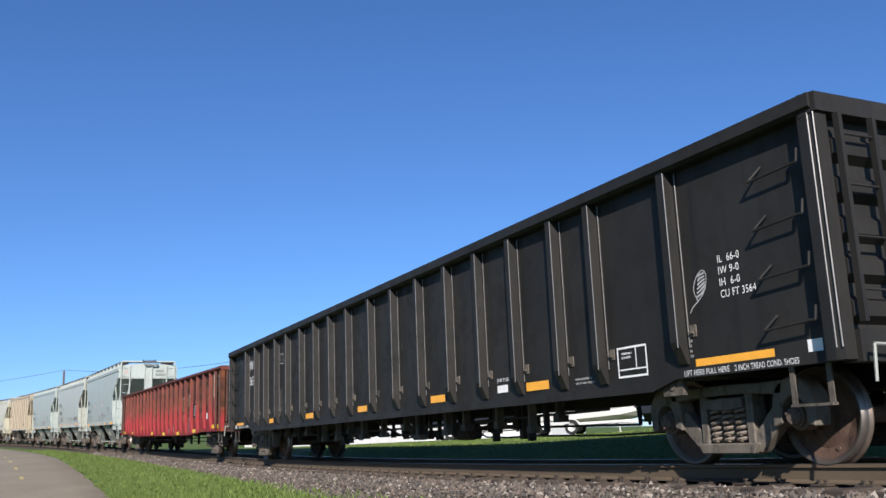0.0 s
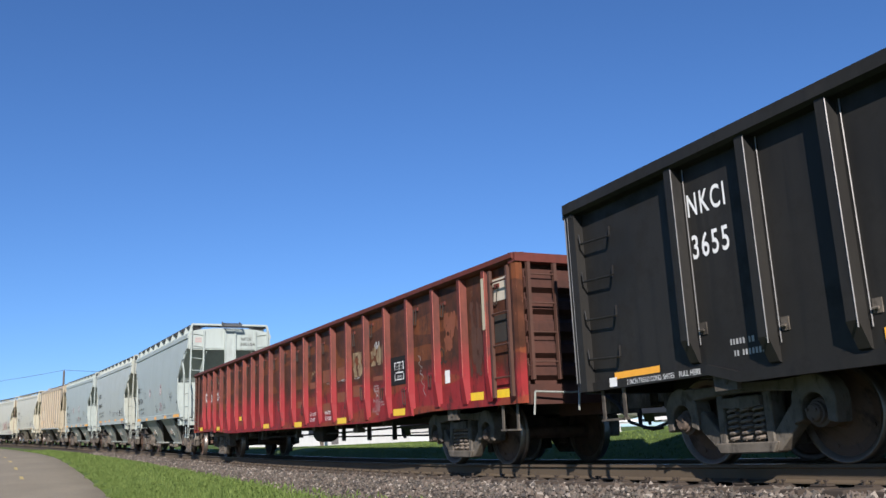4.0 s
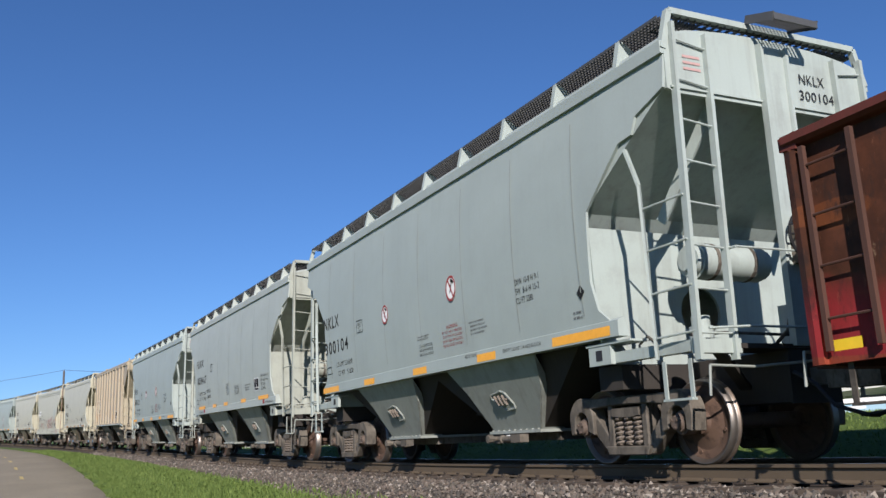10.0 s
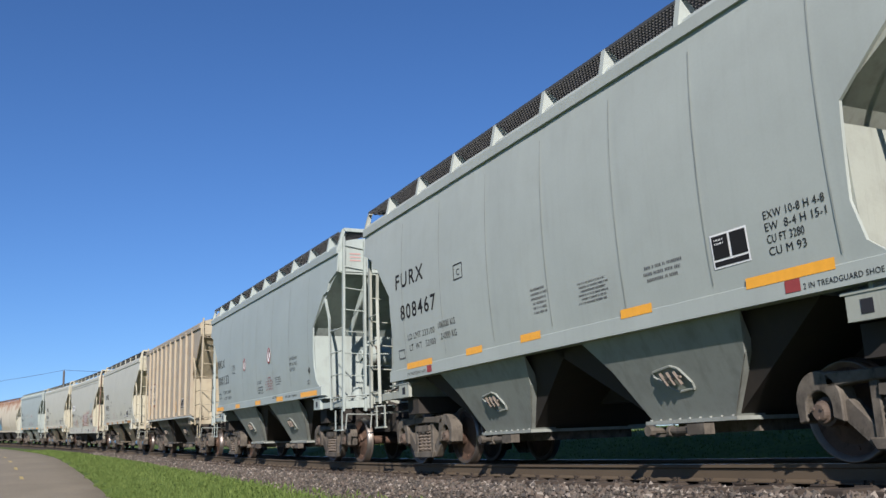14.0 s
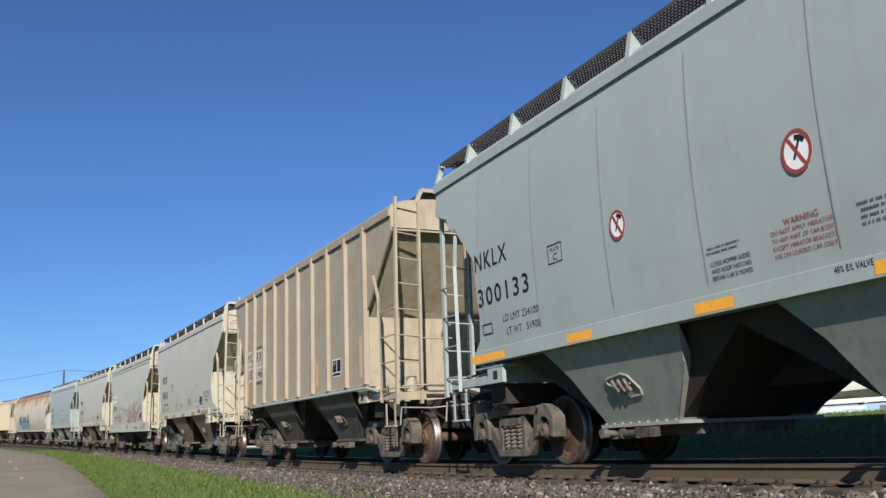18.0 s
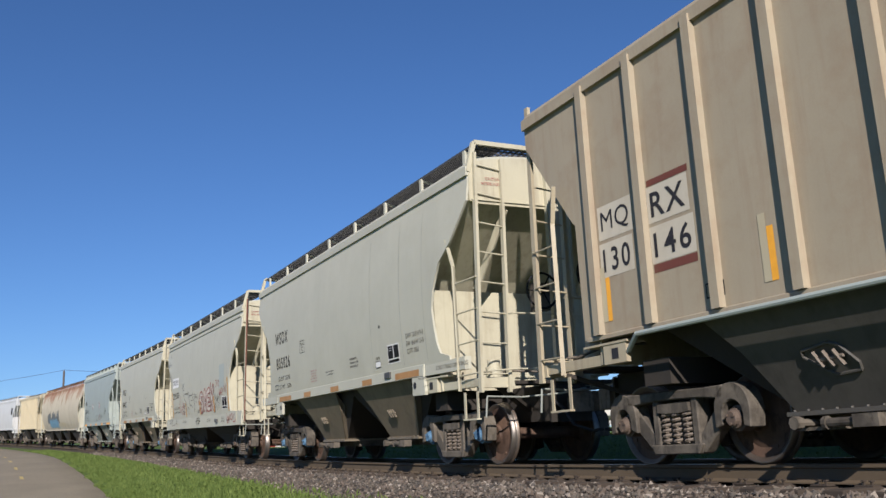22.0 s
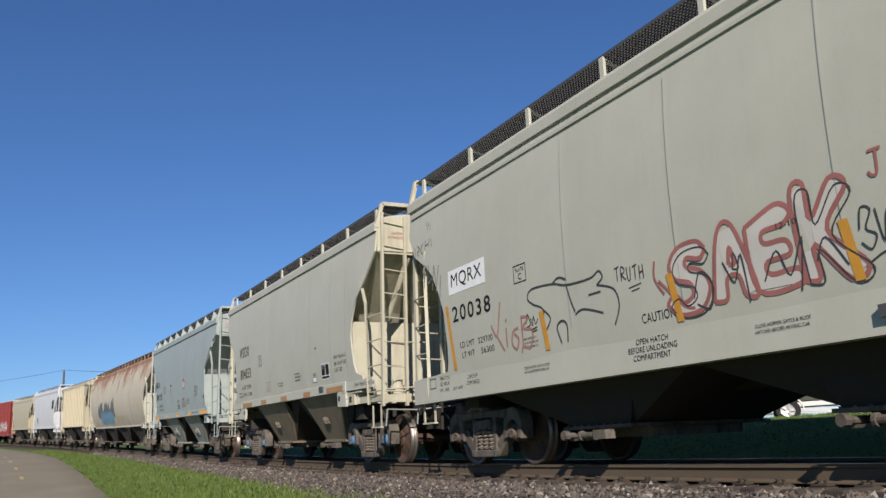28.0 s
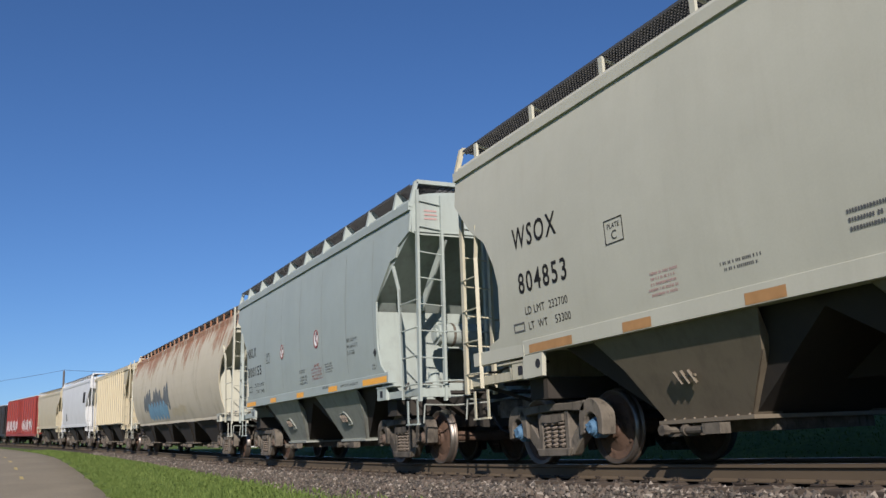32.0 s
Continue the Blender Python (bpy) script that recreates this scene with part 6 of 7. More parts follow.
RED, BLK = M["graffiti_red"], M["graffiti_black"]
BUBBLE = [
    [(0.95, 0.85), (0.75, 1.0), (0.3, 0.98), (0.05, 0.75), (0.15, 0.5), (0.5, 0.38), (0.55, 0.2), (0.3, 0.1), (0.1, 0.25), (-0.1, 0.12), (0.2, -0.08), (0.7, -0.05), (0.95, 0.25), (0.8, 0.52), (0.45, 0.65), (0.5, 0.78), (0.8, 0.72), (0.95, 0.85)],
    [(1.0, 0.0), (1.25, 1.0), (1.6, 1.05), (1.95, 0.05), (1.7, 0.0), (1.6, 0.3), (1.35, 0.3), (1.28, 0.0), (1.0, 0.0)],
    [(1.42, 0.5), (1.48, 0.75), (1.55, 0.5), (1.42, 0.5)],
    [(1.85, 0.95), (2.5, 1.15), (2.75, 1.0), (2.6, 0.85), (2.2, 0.82), (2.2, 0.65), (2.6, 0.62), (2.65, 0.42), (2.2, 0.38), (2.25, 0.2), (2.75, 0.2), (2.8, 0.0), (1.95, 0.02), (1.85, 0.95)],
    [(2.85, 0.0), (2.8, 1.2), (3.05, 1.3), (3.1, 0.8), (3.5, 1.25), (3.75, 1.1), (3.35, 0.6), (3.9, 0.05), (3.6, -0.1), (3.1, 0.45), (3.1, 0.0), (2.85, 0.0)],
]
for line in BUBBLE:
    if len(line) > 5:
        mesh_from("graffiti_fill", [(0.24 + p * 0.60, -(m2_side(1.53 + q * 0.63) + 0.004), 1.53 + q * 0.63) for p, q in line[:-1]], [tuple(range(len(line) - 1))], M["spray_white"], m2)
spray(BUBBLE, 0.24, 1.53, 0.60, 0.63, 0.048, RED, m2, m2_side)
spray([[(a + 0.07, b - 0.06) for a, b in l] for l in BUBBLE[::2]], 0.24, 1.53, 0.60, 0.60, 0.016, BLK, m2, lambda q: m2_side(q) + 0.0012)
spray([[(0.55, 0.1), (0.75, 0.5), (1.0, 0.3), (0.9, -0.1), (0.6, 0.0)], [(1.3, 0.55), (1.5, 0.2), (1.7, 0.6), (1.75, -0.15)], [(2.1, 0.1), (2.4, 0.5), (2.6, 0.1), (2.9, 0.6), (2.75, -0.15)], [(3.1, 0.2), (3.3, 0.5), (3.6, 0.05)]], 0.24, 1.55, 0.60, 0.60, 0.018, BLK, m2, lambda q: m2_side(q) + 0.0018)
lettering("12-10", 1.72, 1.95, 2.03, 0.055, M["ink"], m2, lambda q: m2_side(q) + 0.003)
spray([[(-0.2, 0.55), (0.0, 0.35), (0.35, 0.02), (0.6, -0.05)], [(-0.25, 0.9), (-0.3, 0.6), (-0.1, 0.3)]], 0.2, 1.55, 0.6, 0.6, 0.03, RED, m2, m2_side)
# the beast in outline
spray([[(0.25, 0.35), (0.28, 0.7), (0.1, 0.85), (0.0, 1.0), (0.1, 1.15), (0.5, 1.12), (0.75, 1.02), (1.15, 1.0), (1.3, 1.08), (1.35, 0.95), (1.25, 0.85)], [(1.25, 0.85), (1.5, 0.7), (1.55, 0.4), (1.45, 0.1)], [(0.5, 1.12), (0.62, 1.2), (0.75, 1.12)], [(0.55, 0.0), (0.5, 0.3), (0.6, 0.4), (0.68, 0.3), (0.66, 0.0)], [(0.85, 0.45), (1.0, 0.5), (1.3, 0.35)], [(0.75, 1.0), (0.8, 0.7), (0.85, 0.5)], [(1.1, 0.72), (1.3, 0.72)], [(0.28, 0.7), (0.4, 0.5), (0.3, 0.3)]], -2.52, 1.47, 1.22, 0.66, 0.022, BLK, m2, m2_side)

M["faded_red_spray"] = plain("faded_red_spray_paint", (0.33, 0.17, 0.145), 0.7, 0, 0.35, 4)
spray([[(0.0, 0.62), (0.14, 0.40), (0.30, 1.0)], [(0.12, 0.42), (0.30, 0.10)], [(0.40, 0.50), (0.38, 0.15)], [(0.41, 0.62), (0.43, 0.66)], [(0.72, 0.45), (0.58, 0.40), (0.52, 0.20), (0.62, 0.08), (0.70, 0.25), (0.60, 0.36)], [(0.80, 0.62), (0.98, 0.58), (0.84, 0.42), (1.06, 0.34), (0.98, 0.06), (0.80, 0.10), (0.74, 0.0)], [(0.82, 0.62), (0.80, 0.10)]], -3.55, 1.46, 1.0, 0.74, 0.034, M["faded_red_spray"], m2, m2_side)
spray([[(0.0, 0.5), (0.12, 0.9), (0.25, 0.45), (0.02, 0.35)], [(0.3, 0.7), (0.36, 0.35), (0.46, 0.75), (0.55, 0.4), (0.7, 0.6)], [(0.3, 0.2), (0.62, 0.26)], [(0.34, 0.1), (0.6, 0.14)]], -2.62, 1.66, 0.42, 0.30, 0.016, BLK, m2, m2_side)
text_bars(-2.78, 1.50, 0.42, 0.16, 3, M["grey_ink"], m2, m2_side, 44)
SCRAWL = {"J": [[(0.1, 1), (0.7, 1)], [(0.45, 1), (0.4, 0.1), (0.15, 0), (0, 0.2)]], "F": [[(0.1, 0), (0.15, 1), (0.6, 1.05)], [(0.12, 0.5), (0.5, 0.55)]], "K": [[(0.05, 0), (0.1, 1)], [(0.6, 1), (0.1, 0.45), (0.6, 0)]],
          "W": [[(0, 1), (0.15, 0), (0.3, 0.6), (0.45, 0), (0.65, 1)]], "A": [[(0, 0), (0.3, 1), (0.55, 0)], [(0.1, 0.35), (0.5, 0.4)]], "R": [[(0.05, 0), (0.1, 1), (0.5, 0.85), (0.4, 0.55), (0.1, 0.5), (0.6, 0)]],
          "0": [[(0.3, 1), (0.05, 0.6), (0.15, 0.05), (0.45, 0.2), (0.5, 0.7), (0.3, 1)]], "6": [[(0.5, 1), (0.1, 0.6), (0.1, 0.1), (0.4, 0), (0.5, 0.3), (0.15, 0.4)]]}
SCRAWL.update({"T": [[(0, 0.95), (0.6, 1.05)], [(0.32, 1.0), (0.26, 0)]], "U": [[(0.05, 1), (0.1, 0.1), (0.4, 0.05), (0.5, 0.95)]], "H": [[(0.05, 0), (0.1, 1)], [(0.5, 0), (0.5, 1)], [(0.08, 0.45), (0.5, 0.55)]]})
for i, ch in enumerate("TRUTH"):
    spray(SCRAWL[ch], -0.64 + i * 0.105, 2.0 - i * 0.012, 0.14, 0.15, 0.014, BLK, m2, m2_side)
spray([[(-0.12, -0.06), (0.1, -0.04)], [(-0.08, -0.1), (0.06, -0.09)]], -0.3, 1.95, 1.0, 1.0, 0.012, BLK, m2, m2_side)
M["thin_black"] = plain("thin_dry_black_spray", (0.16, 0.165, 0.155), 0.8, 0, 0.5, 12)
spray([[(0.0, 0.9), (0.04, 0.6)], [(0.1, 0.95), (0.22, 0.8), (0.12, 0.7), (0.2, 0.55)], [(0.36, 0.95), (0.28, 0.7), (0.4, 0.58)], [(0.5, 0.98), (0.46, 0.6)], [(0.5, 0.8), (0.62, 0.84)], [(0.66, 1.0), (0.64, 0.72)], [(0.74, 0.95), (0.78, 0.66)]], -6.05, 3.12, 0.85, 0.5, 0.018, M["thin_black"], m2, m2_side)
spray([[(0.0, 0.8), (0.25, 0.9)], [(0.14, 0.95), (0.1, 0.55)], [(0.34, 0.9), (0.3, 0.5), (0.5, 0.6)], [(0.62, 0.85), (0.52, 0.3)], [(0.62, 0.85), (0.72, 0.42)], [(0.86, 0.8), (0.70, 0.2)], [(0.95, 0.55), (0.9, 0.1)]], -5.75, 2.52, 0.72, 0.72, 0.022, M["thin_black"], m2, m2_side)
spray([[(0.0, 0.9), (0.05, 0.6)], [(0.2, 0.8), (0.1, 0.4)], [(0.25, 0.6), (0.3, 0.3)]], -5.62, 3.66, 0.6, 0.3, 0.014, M["thin_black"], m2, m2_side)
for word, x, z, step, h, mat in (("JFK", 2.72, 2.22, 0.19, 0.20, RED), ("WAR", 3.24, 1.92, 0.18, 0.22, RED), ("06", 3.86, 2.0, 0.18, 0.22, RED)):
    for i, ch in enumerate(word):
        spray(SCRAWL[ch], x + i * step, z, 0.2, h, 0.026, mat, m2, m2_side)
spray([[(0, 0.5), (0.1, 1.0), (0.3, 0.9), (0.15, 0.5), (0.35, 0.3), (0.2, 0.0), (0.0, 0.2)], [(0.4, 0.9), (0.5, 0.1), (0.65, 0.8), (0.8, 0.2), (0.95, 0.8)], [(1.0, 0.2), (1.15, 0.9), (1.35, 0.6), (1.05, 0.5), (1.4, 0.1)], [(1.5, 0.8), (1.45, 0.1), (1.8, 0.2), (1.85, 0.8), (1.55, 0.9), (1.9, 0.1)], [(0.1, -0.3), (0.6, -0.1), (0.9, -0.45), (1.2, 0.0), (1.6, -0.3)]], 2.55, 1.66, 0.42, 0.34, 0.016, BLK, m2, m2_side)
spray([[(0, 1), (0.15, 0), (0.35, 0.7), (0.5, 0), (0.65, 0.9)], [(0.95, 0.9), (0.75, 0.6), (0.95, 0.3), (1.2, 0.6), (1.0, 0.95)], [(1.6, 0.9), (1.35, 0.6), (1.4, 0.1), (1.75, 0.2), (1.7, 0.5)]], 4.1, 1.06, 0.62, 0.30, 0.032, RED, m2, m2_sill)
lettering("MQRX", 0.42, 0.86, 4.20, 0.12, M["ink"], m2, None, ENDS[m2.name])
lettering("20038", 0.42, 0.92, 4.02, 0.12, M["ink"], m2, None, ENDS[m2.name])
lettering("CAUTION NO", -1.30, -0.95, 4.20, 0.045, M["red_ink"], m2, None, ENDS[m2.name])
lettering("SIDE LADDER", -1.30, -0.95, 4.12, 0.045, M["red_ink"], m2, None, ENDS[m2.name])

bm = bmesh.new()
xr = ENDS[m2.name] + 0.033
bar(bm, (xr, -1.49, 1.08), (xr, -1.44, 4.58), 0.095, 0.03)
part("rusty_stile", bm, M["rust_brown"], m2, "rust-brown ladder stile")

# rust-streaked car: blue sprayed shapes along its foot
BLUE = plain("pale_blue_spray_paint", (0.16, 0.29, 0.40), 0.7, 0, 0.4, 2)
SLATE = plain("slate_spray_paint", (0.13, 0.145, 0.15), 0.7, 0, 0.4, 2)
for i in range(7):
    p = -5.9 + i * 0.85
    h = 0.9 + 0.35 * math.sin(i * 2.3)
    spray([[(0, 0.1), (0.35, 0.9 * h), (0.6, 0.25), (0.95, h), (1.15, 0.05)]], p, 1.75, 0.9, 0.8, 0.34, SLATE, ru, lambda q: ru_side(q) - 0.002)
for i in range(6):
    p = -4.8 + i * 0.72
    spray([[(0, 0.0), (0.3, 0.6), (0.7, 0.1), (1.0, 0.55)]], p, 1.5, 0.85, 0.85, 0.40, BLUE, ru, lambda q: ru_side(q) + 0.002)
spray([[(0, 0.1), (0.5, 0.4), (1.1, 0.2), (1.7, 0.5), (2.4, 0.3)]], 0.4, 1.5, 1.2, 0.5, 0.3, M["cream"], ru, ru_side)
# sprayed shapes on the boxcar and the white car
for i in range(8):
    a = -8.4 + i * 2.0
    if abs(a + 0.8) < 1.4:
        continue
    spray([[(0, 0), (0.3, 1.0), (0.6, 0.2), (1.0, 1.1), (1.3, 0.1), (1.6, 0.9)]], a, 1.25, 1.0, 1.0, 0.16, M["white_ink"], bx, bx_side)
patch("black_panel", 4.1, 5.0, 3.0, 3.7, M["ink"], wh, wh_side)
patch("small_panel", -3.6, -3.2, 1.9, 2.4, M["ink"], wh, wh_side)

# ---- black gondola's markings ----
M["number_brown"] = paint("brown_number_panel_paint", (0.15, 0.045, 0.032), (0.08, 0.03, 0.02), amount=0.35, streaks=0.3)
M["scuff"] = plain("pale_scuffed_paint", (0.085, 0.08, 0.066), 0.8, 0, 0.7, 30)
for x0, x1 in ((9.10, 10.13), (5.83, 6.38), (2.85, 3.38), (-0.50, 0.0), (-3.86, -3.29), (-6.99, -6.60), (-10.55, -9.75)):
    patch("reflector", x0, x1, 0.945, 1.055, M["reflector"], bg, bg_side, 0.012)
for i, (line, x1) in enumerate((("IL  66-0", 9.82), ("IW 9-0", 9.80), ("IH  6-0", 9.80), ("CU FT 3564", 9.99))):
    lettering(line, 9.53, x1, 1.95 - i * 0.115, 0.075, M["white_ink"], bg, bg_side)
lettering("LIFT HERE PULL HERE", 8.95, 9.58, 0.895, 0.055, M["white_ink"], bg, lambda z: bg_side(z) + 0.036)
lettering("2 INCH TREAD COND. SHOES", 9.65, 10.42, 0.895, 0.055, M["white_ink"], bg, lambda z: bg_side(z) + 0.036)
frame_lines("service_panel", 7.82, 8.34, 0.96, 1.30, 0.022, M["white_ink"], bg, bg_side)
patch("panel_bar", 8.15, 8.165, 1.05, 1.28, M["white_ink"], bg, bg_side, 0.008)
patch("panel_bar", 7.84, 8.32, 1.04, 1.055, M["white_ink"], bg, bg_side, 0.008)
text_bars(7.88, 1.17, 0.2, 0.09, 2, M["white_ink"], bg, bg_side, 2)
patch("white_label", 10.50, 10.66, 0.97, 1.09, M["white_ink"], bg, bg_side)
patch("white_label", 5.04, 5.33, 0.97, 1.07, M["white_ink"], bg, bg_side)
lettering("JOB 3208", 5.03, 5.36, 1.105, 0.06, M["white_ink"], bg, bg_side)
text_bars(6.95, 0.95, 0.45, 0.10, 2, M["faded_ink"], bg, bg_side, 4)
text_bars(9.02, 1.08, 0.05, 0.3, 6, M["faded_ink"], bg, bg_side, 5)
lettering("NKCI", -9.07, -8.53, 2.48, 0.24, M["white_ink"], bg, bg_side)
lettering("3655", -9.06, -8.54, 2.04, 0.25, M["white_ink"], bg, bg_side)
text_bars(-8.7, 1.02, 0.6, 0.22, 2, M["faded_ink"], bg, bg_side, 8)
frame_lines("plate_mark", -5.95, -5.70, 2.36, 2.62, 0.02, M["faded_ink"], bg, bg_side)
# pale scuffs by the rear posts
for x, z, l, w in ((-5.96, 1.10, 0.62, 0.06), (-5.86, 1.22, 0.55, 0.045), (-6.02, 1.30, 0.3, 0.04), (-5.8, 1.05, 0.4, 0.03), (-5.9, 2.75, 0.22, 0.03), (-3.02, 2.5, 0.22, 0.012), (1.75, 1.9, 0.16, 0.010)):
    stroke([(0, 0), (0.02, 0.4), (-0.02, 0.7), (0.01, 1.0)], w, x, z, 1.0, l, M["scuff"], bg, bg_side, "scuff")
# brake cylinder, rods and levers that hang below the sill
bm = bmesh.new()
for p, q, r in ((2.20, 2.26, 0.10), (2.26, 2.34, 0.135), (2.34, 2.76, 0.15), (2.76, 2.84, 0.135), (2.84, 2.90, 0.10)):
    rod(bm, (p, -0.70, 0.49), (q, -0.70, 0.49), r, 16)
for p in (2.42, 2.68):
    box(bm, p - 0.02, p + 0.02, -0.78, -0.62, 0.6, 0.86)
part("brake_cylinder", bm, M["under"], bg)
for pts, r in (([(2.90, -0.70, 0.46), (3.25, -0.70, 0.38), (3.9, -0.70, 0.36), (4.6, -0.70, 0.37), (6.4, -0.60, 0.34), (7.6, -0.40, 0.36)], 0.014),
               ([(2.90, -0.70, 0.52), (3.4, -0.72, 0.55), (4.3, -0.70, 0.52)], 0.022),
               ([(-1.2, -0.80, 0.50), (0.6, -0.78, 0.47), (2.2, -0.70, 0.48)], 0.024),
               ([(-6.8, -0.40, 0.42), (-3.5, -0.60, 0.44), (-1.2, -0.80, 0.50)], 0.016),
               ([(-0.4, -0.9, 0.62), (0.4, -0.88, 0.43), (1.5, -0.86, 0.41), (1.9, -0.84, 0.6)], 0.016)):
    bm = bmesh.new()
    bent_rod(bm, pts, r, 6)
    part("brake_rod", bm, M["under"], bg)
for x, w, z0, y in ((3.92, 0.05, 0.31, -0.9), (4.42, 0.10, 0.33, -0.7), (4.62, 0.07, 0.30, -0.7), (4.25, 0.16, 0.47, -0.7), (4.5, 0.34, 0.5, -0.62), (0.15, 0.05, 0.40, -0.75), (0.55, 0.16, 0.42, -0.75), (0.95, 0.22, 0.38, -0.72), (1.25, 0.06, 0.38, -0.75), (1.62, 0.10, 0.36, -0.75), (-0.35, 0.04, 0.44, -0.8), (-0.9, 0.2, 0.46, -0.8), (3.4, 0.04, 0.45, -0.7), (-2.4, 0.05, 0.42, -0.7), (-3.6, 0.06, 0.44, -0.7)):
    bm = bmesh.new()
    box(bm, x - w * 0.3, x + w * 0.3, y - 0.03, y + 0.03, z0 + 0.08, 0.86)
    box(bm, x - w * 0.5, x + w * 0.5, y - 0.06, y + 0.05, z0, z0 + 0.14)
    part("brake_lever", bm, M["under"], bg)
spray([[(0.5, 0), (0.85, 0.35), (0.95, 0.8), (0.8, 1.0), (0.5, 0.8), (0.35, 0.4), (0.5, 0)], [(0.5, 0), (0.25, -0.15), (0.1, -0.35)]], 9.05, 1.62, 0.32, 0.30, 0.012, M["faded_ink"], bg, bg_side)
for i in range(6):
    spray([[(0.45 + 0.03 * i, 0.15 + 0.13 * i), (0.65, 0.22 + 0.13 * i), (0.88, 0.4 + 0.1 * i)]], 9.05, 1.62, 0.32, 0.30, 0.02, M["faded_ink"], bg, bg_side)

# ---- red gondola's markings and lashing rings ----
for x0, x1, z0 in ((9.40, 9.80, 0.95), (10.05, 10.54, 0.95), (6.51, 7.03, 0.83), (3.56, 4.1, 0.77), (0.55, 1.11, 0.77), (-2.24, -1.70, 0.80), (-5.05, -4.57, 1.08), (-7.94, -7.43, 0.86), (-10.63, -10.13, 0.90), (-11.22, -10.93, 0.93)):
    patch("reflector", x0, x1, z0, z0 + 0.115, M["reflector_yellow"], rg, rg_side, 0.012 if z0 > 0.9 else 0.039)
patch("black_panel", 6.36, 7.06, 1.36, 1.85, M["ink"], rg, rg_side, 0.006, "black panel with white blocks")
for a, b, c, d in ((6.55, 6.63, 1.735, 1.755), (6.66, 6.84, 1.735, 1.755), (6.88, 6.95, 1.735, 1.755), (6.55, 6.575, 1.62, 1.735), (6.925, 6.95, 1.62, 1.735), (6.745, 6.765, 1.585, 1.735), (6.60, 6.92, 1.56, 1.58),
                   (6.55, 6.60, 1.44, 1.46), (6.55, 6.57, 1.46, 1.55), (6.64, 6.86, 1.44, 1.46), (6.90, 6.95, 1.44, 1.46), (6.93, 6.95, 1.46, 1.55)):
    patch("white_block", a, b, c, d, M["white_ink"], rg, rg_side, 0.010)
text_bars(6.61, 1.625, 0.11, 0.09, 2, M["faded_ink"], rg, lambda z: rg_side(z) + 0.004, 21)
text_bars(6.80, 1.625, 0.11, 0.09, 2, M["faded_ink"], rg, lambda z: rg_side(z) + 0.004, 22)
text_bars(6.63, 1.48, 0.26, 0.05, 1, M["faded_ink"], rg, lambda z: rg_side(z) + 0.004, 23)
patch("flaked_paint", 10.03, 10.11, 1.92, 2.66, M["cream"], rg, lambda z: 1.572, 0.004, "flaked cream paint")
patch("flaked_paint", 10.20, 10.62, 2.30, 2.62, M["number_field"], rg, rg_side, 0.005)
patch("green_patch", 10.2, 10.75, 1.72, 2.1, M["under"], rg, rg_side, 0.004)
lettering("2 INCH TREAD COND. SHOES", -10.3, -9.5, 0.90, 0.055, M["white_ink"], bg, lambda z: bg_side(z) + 0.036)
lettering("PULL HERE", -9.42, -9.1, 0.90, 0.055, M["white_ink"], bg, lambda z: bg_side(z) + 0.036)
patch("white_label", -10.62, -10.48, 0.90, 1.0, M["white_ink"], bg, lambda z: bg_side(z) + 0.036)
for x0, x1, z0, z1 in ((-9.85, -9.27, 1.72, 2.20), (-9.07, -8.38, 1.70, 2.15), (-8.19, -7.40, 1.70, 2.15)):
    patch("brown_patch", x0, x1, z0, z1, M["number_brown"], rg, rg_side, 0.005)
rg2 = lambda z: rg_side(z) + 0.004
M["scraped_cream"] = paint("scraped_cream_paint", (0.27, 0.205, 0.115), (0.07, 0.03, 0.018), amount=1.0, streaks=1.0, rough=0.7, spread=0.4)
M["orange_brown"] = paint("orange_brown_touch_up", (0.185, 0.062, 0.03), (0.09, 0.035, 0.02), amount=0.4, streaks=0.3, rough=0.65)


def scraped(x0, x1, z0, z1, pieces, mat, seed):
    """Ragged flakes of old paint in a stretch of a panel."""
    r = random.Random(seed)
    for i in range(2 * pieces):
        cx, cz = r.uniform(x0, x1), r.uniform(z0, z1)
        w, h, n = (x1 - x0) * r.uniform(0.05, 0.20), (z1 - z0) * r.uniform(0.12, 0.36), 13
        pts = []
        for j in range(n):
            t, q = 2 * math.pi * j / n, r.uniform(0.45, 1.0)
            pts.append((min(x1, max(x0, cx + w * q * math.cos(t))), -(1.4745 + 0.0002 * i), min(z1, max(z0, cz + h * q * math.sin(t)))))
        mesh_from("paint_flake", pts, [tuple(range(n))], mat, rg)


scraped(4.44, 5.02, 1.64, 2.12, 11, M["scraped_cream"], 1)
scraped(5.42, 6.02, 1.78, 2.14, 13, M["scraped_cream"], 2)
scraped(5.60, 5.85, 1.95, 2.22, 6, M["faded_ink"], 3)
scraped(1.66, 2.05, 1.86, 1.98, 4, M["scraped_cream"], 4)
scraped(8.52, 9.1, 1.75, 2.35, 8, M["orange_brown"], 5)
scraped(-8.85, -8.35, 2.24, 2.40, 6, M["scraped_cream"], 8)
scraped(-7.95, -7.6, 2.24, 2.46, 5, M["scraped_cream"], 9)
scraped(-6.85, -6.66, 1.95, 2.40, 6, M["scraped_cream"], 10)
scraped(-6.55, -6.36, 1.95, 2.46, 7, M["scraped_cream"], 11)
scraped(-9.6, -9.4, 2.26, 2.36, 3, M["scraped_cream"], 12)
scraped(9.42, 9.95, 1.3, 2.4, 9, M["rusty_bar"], 6)
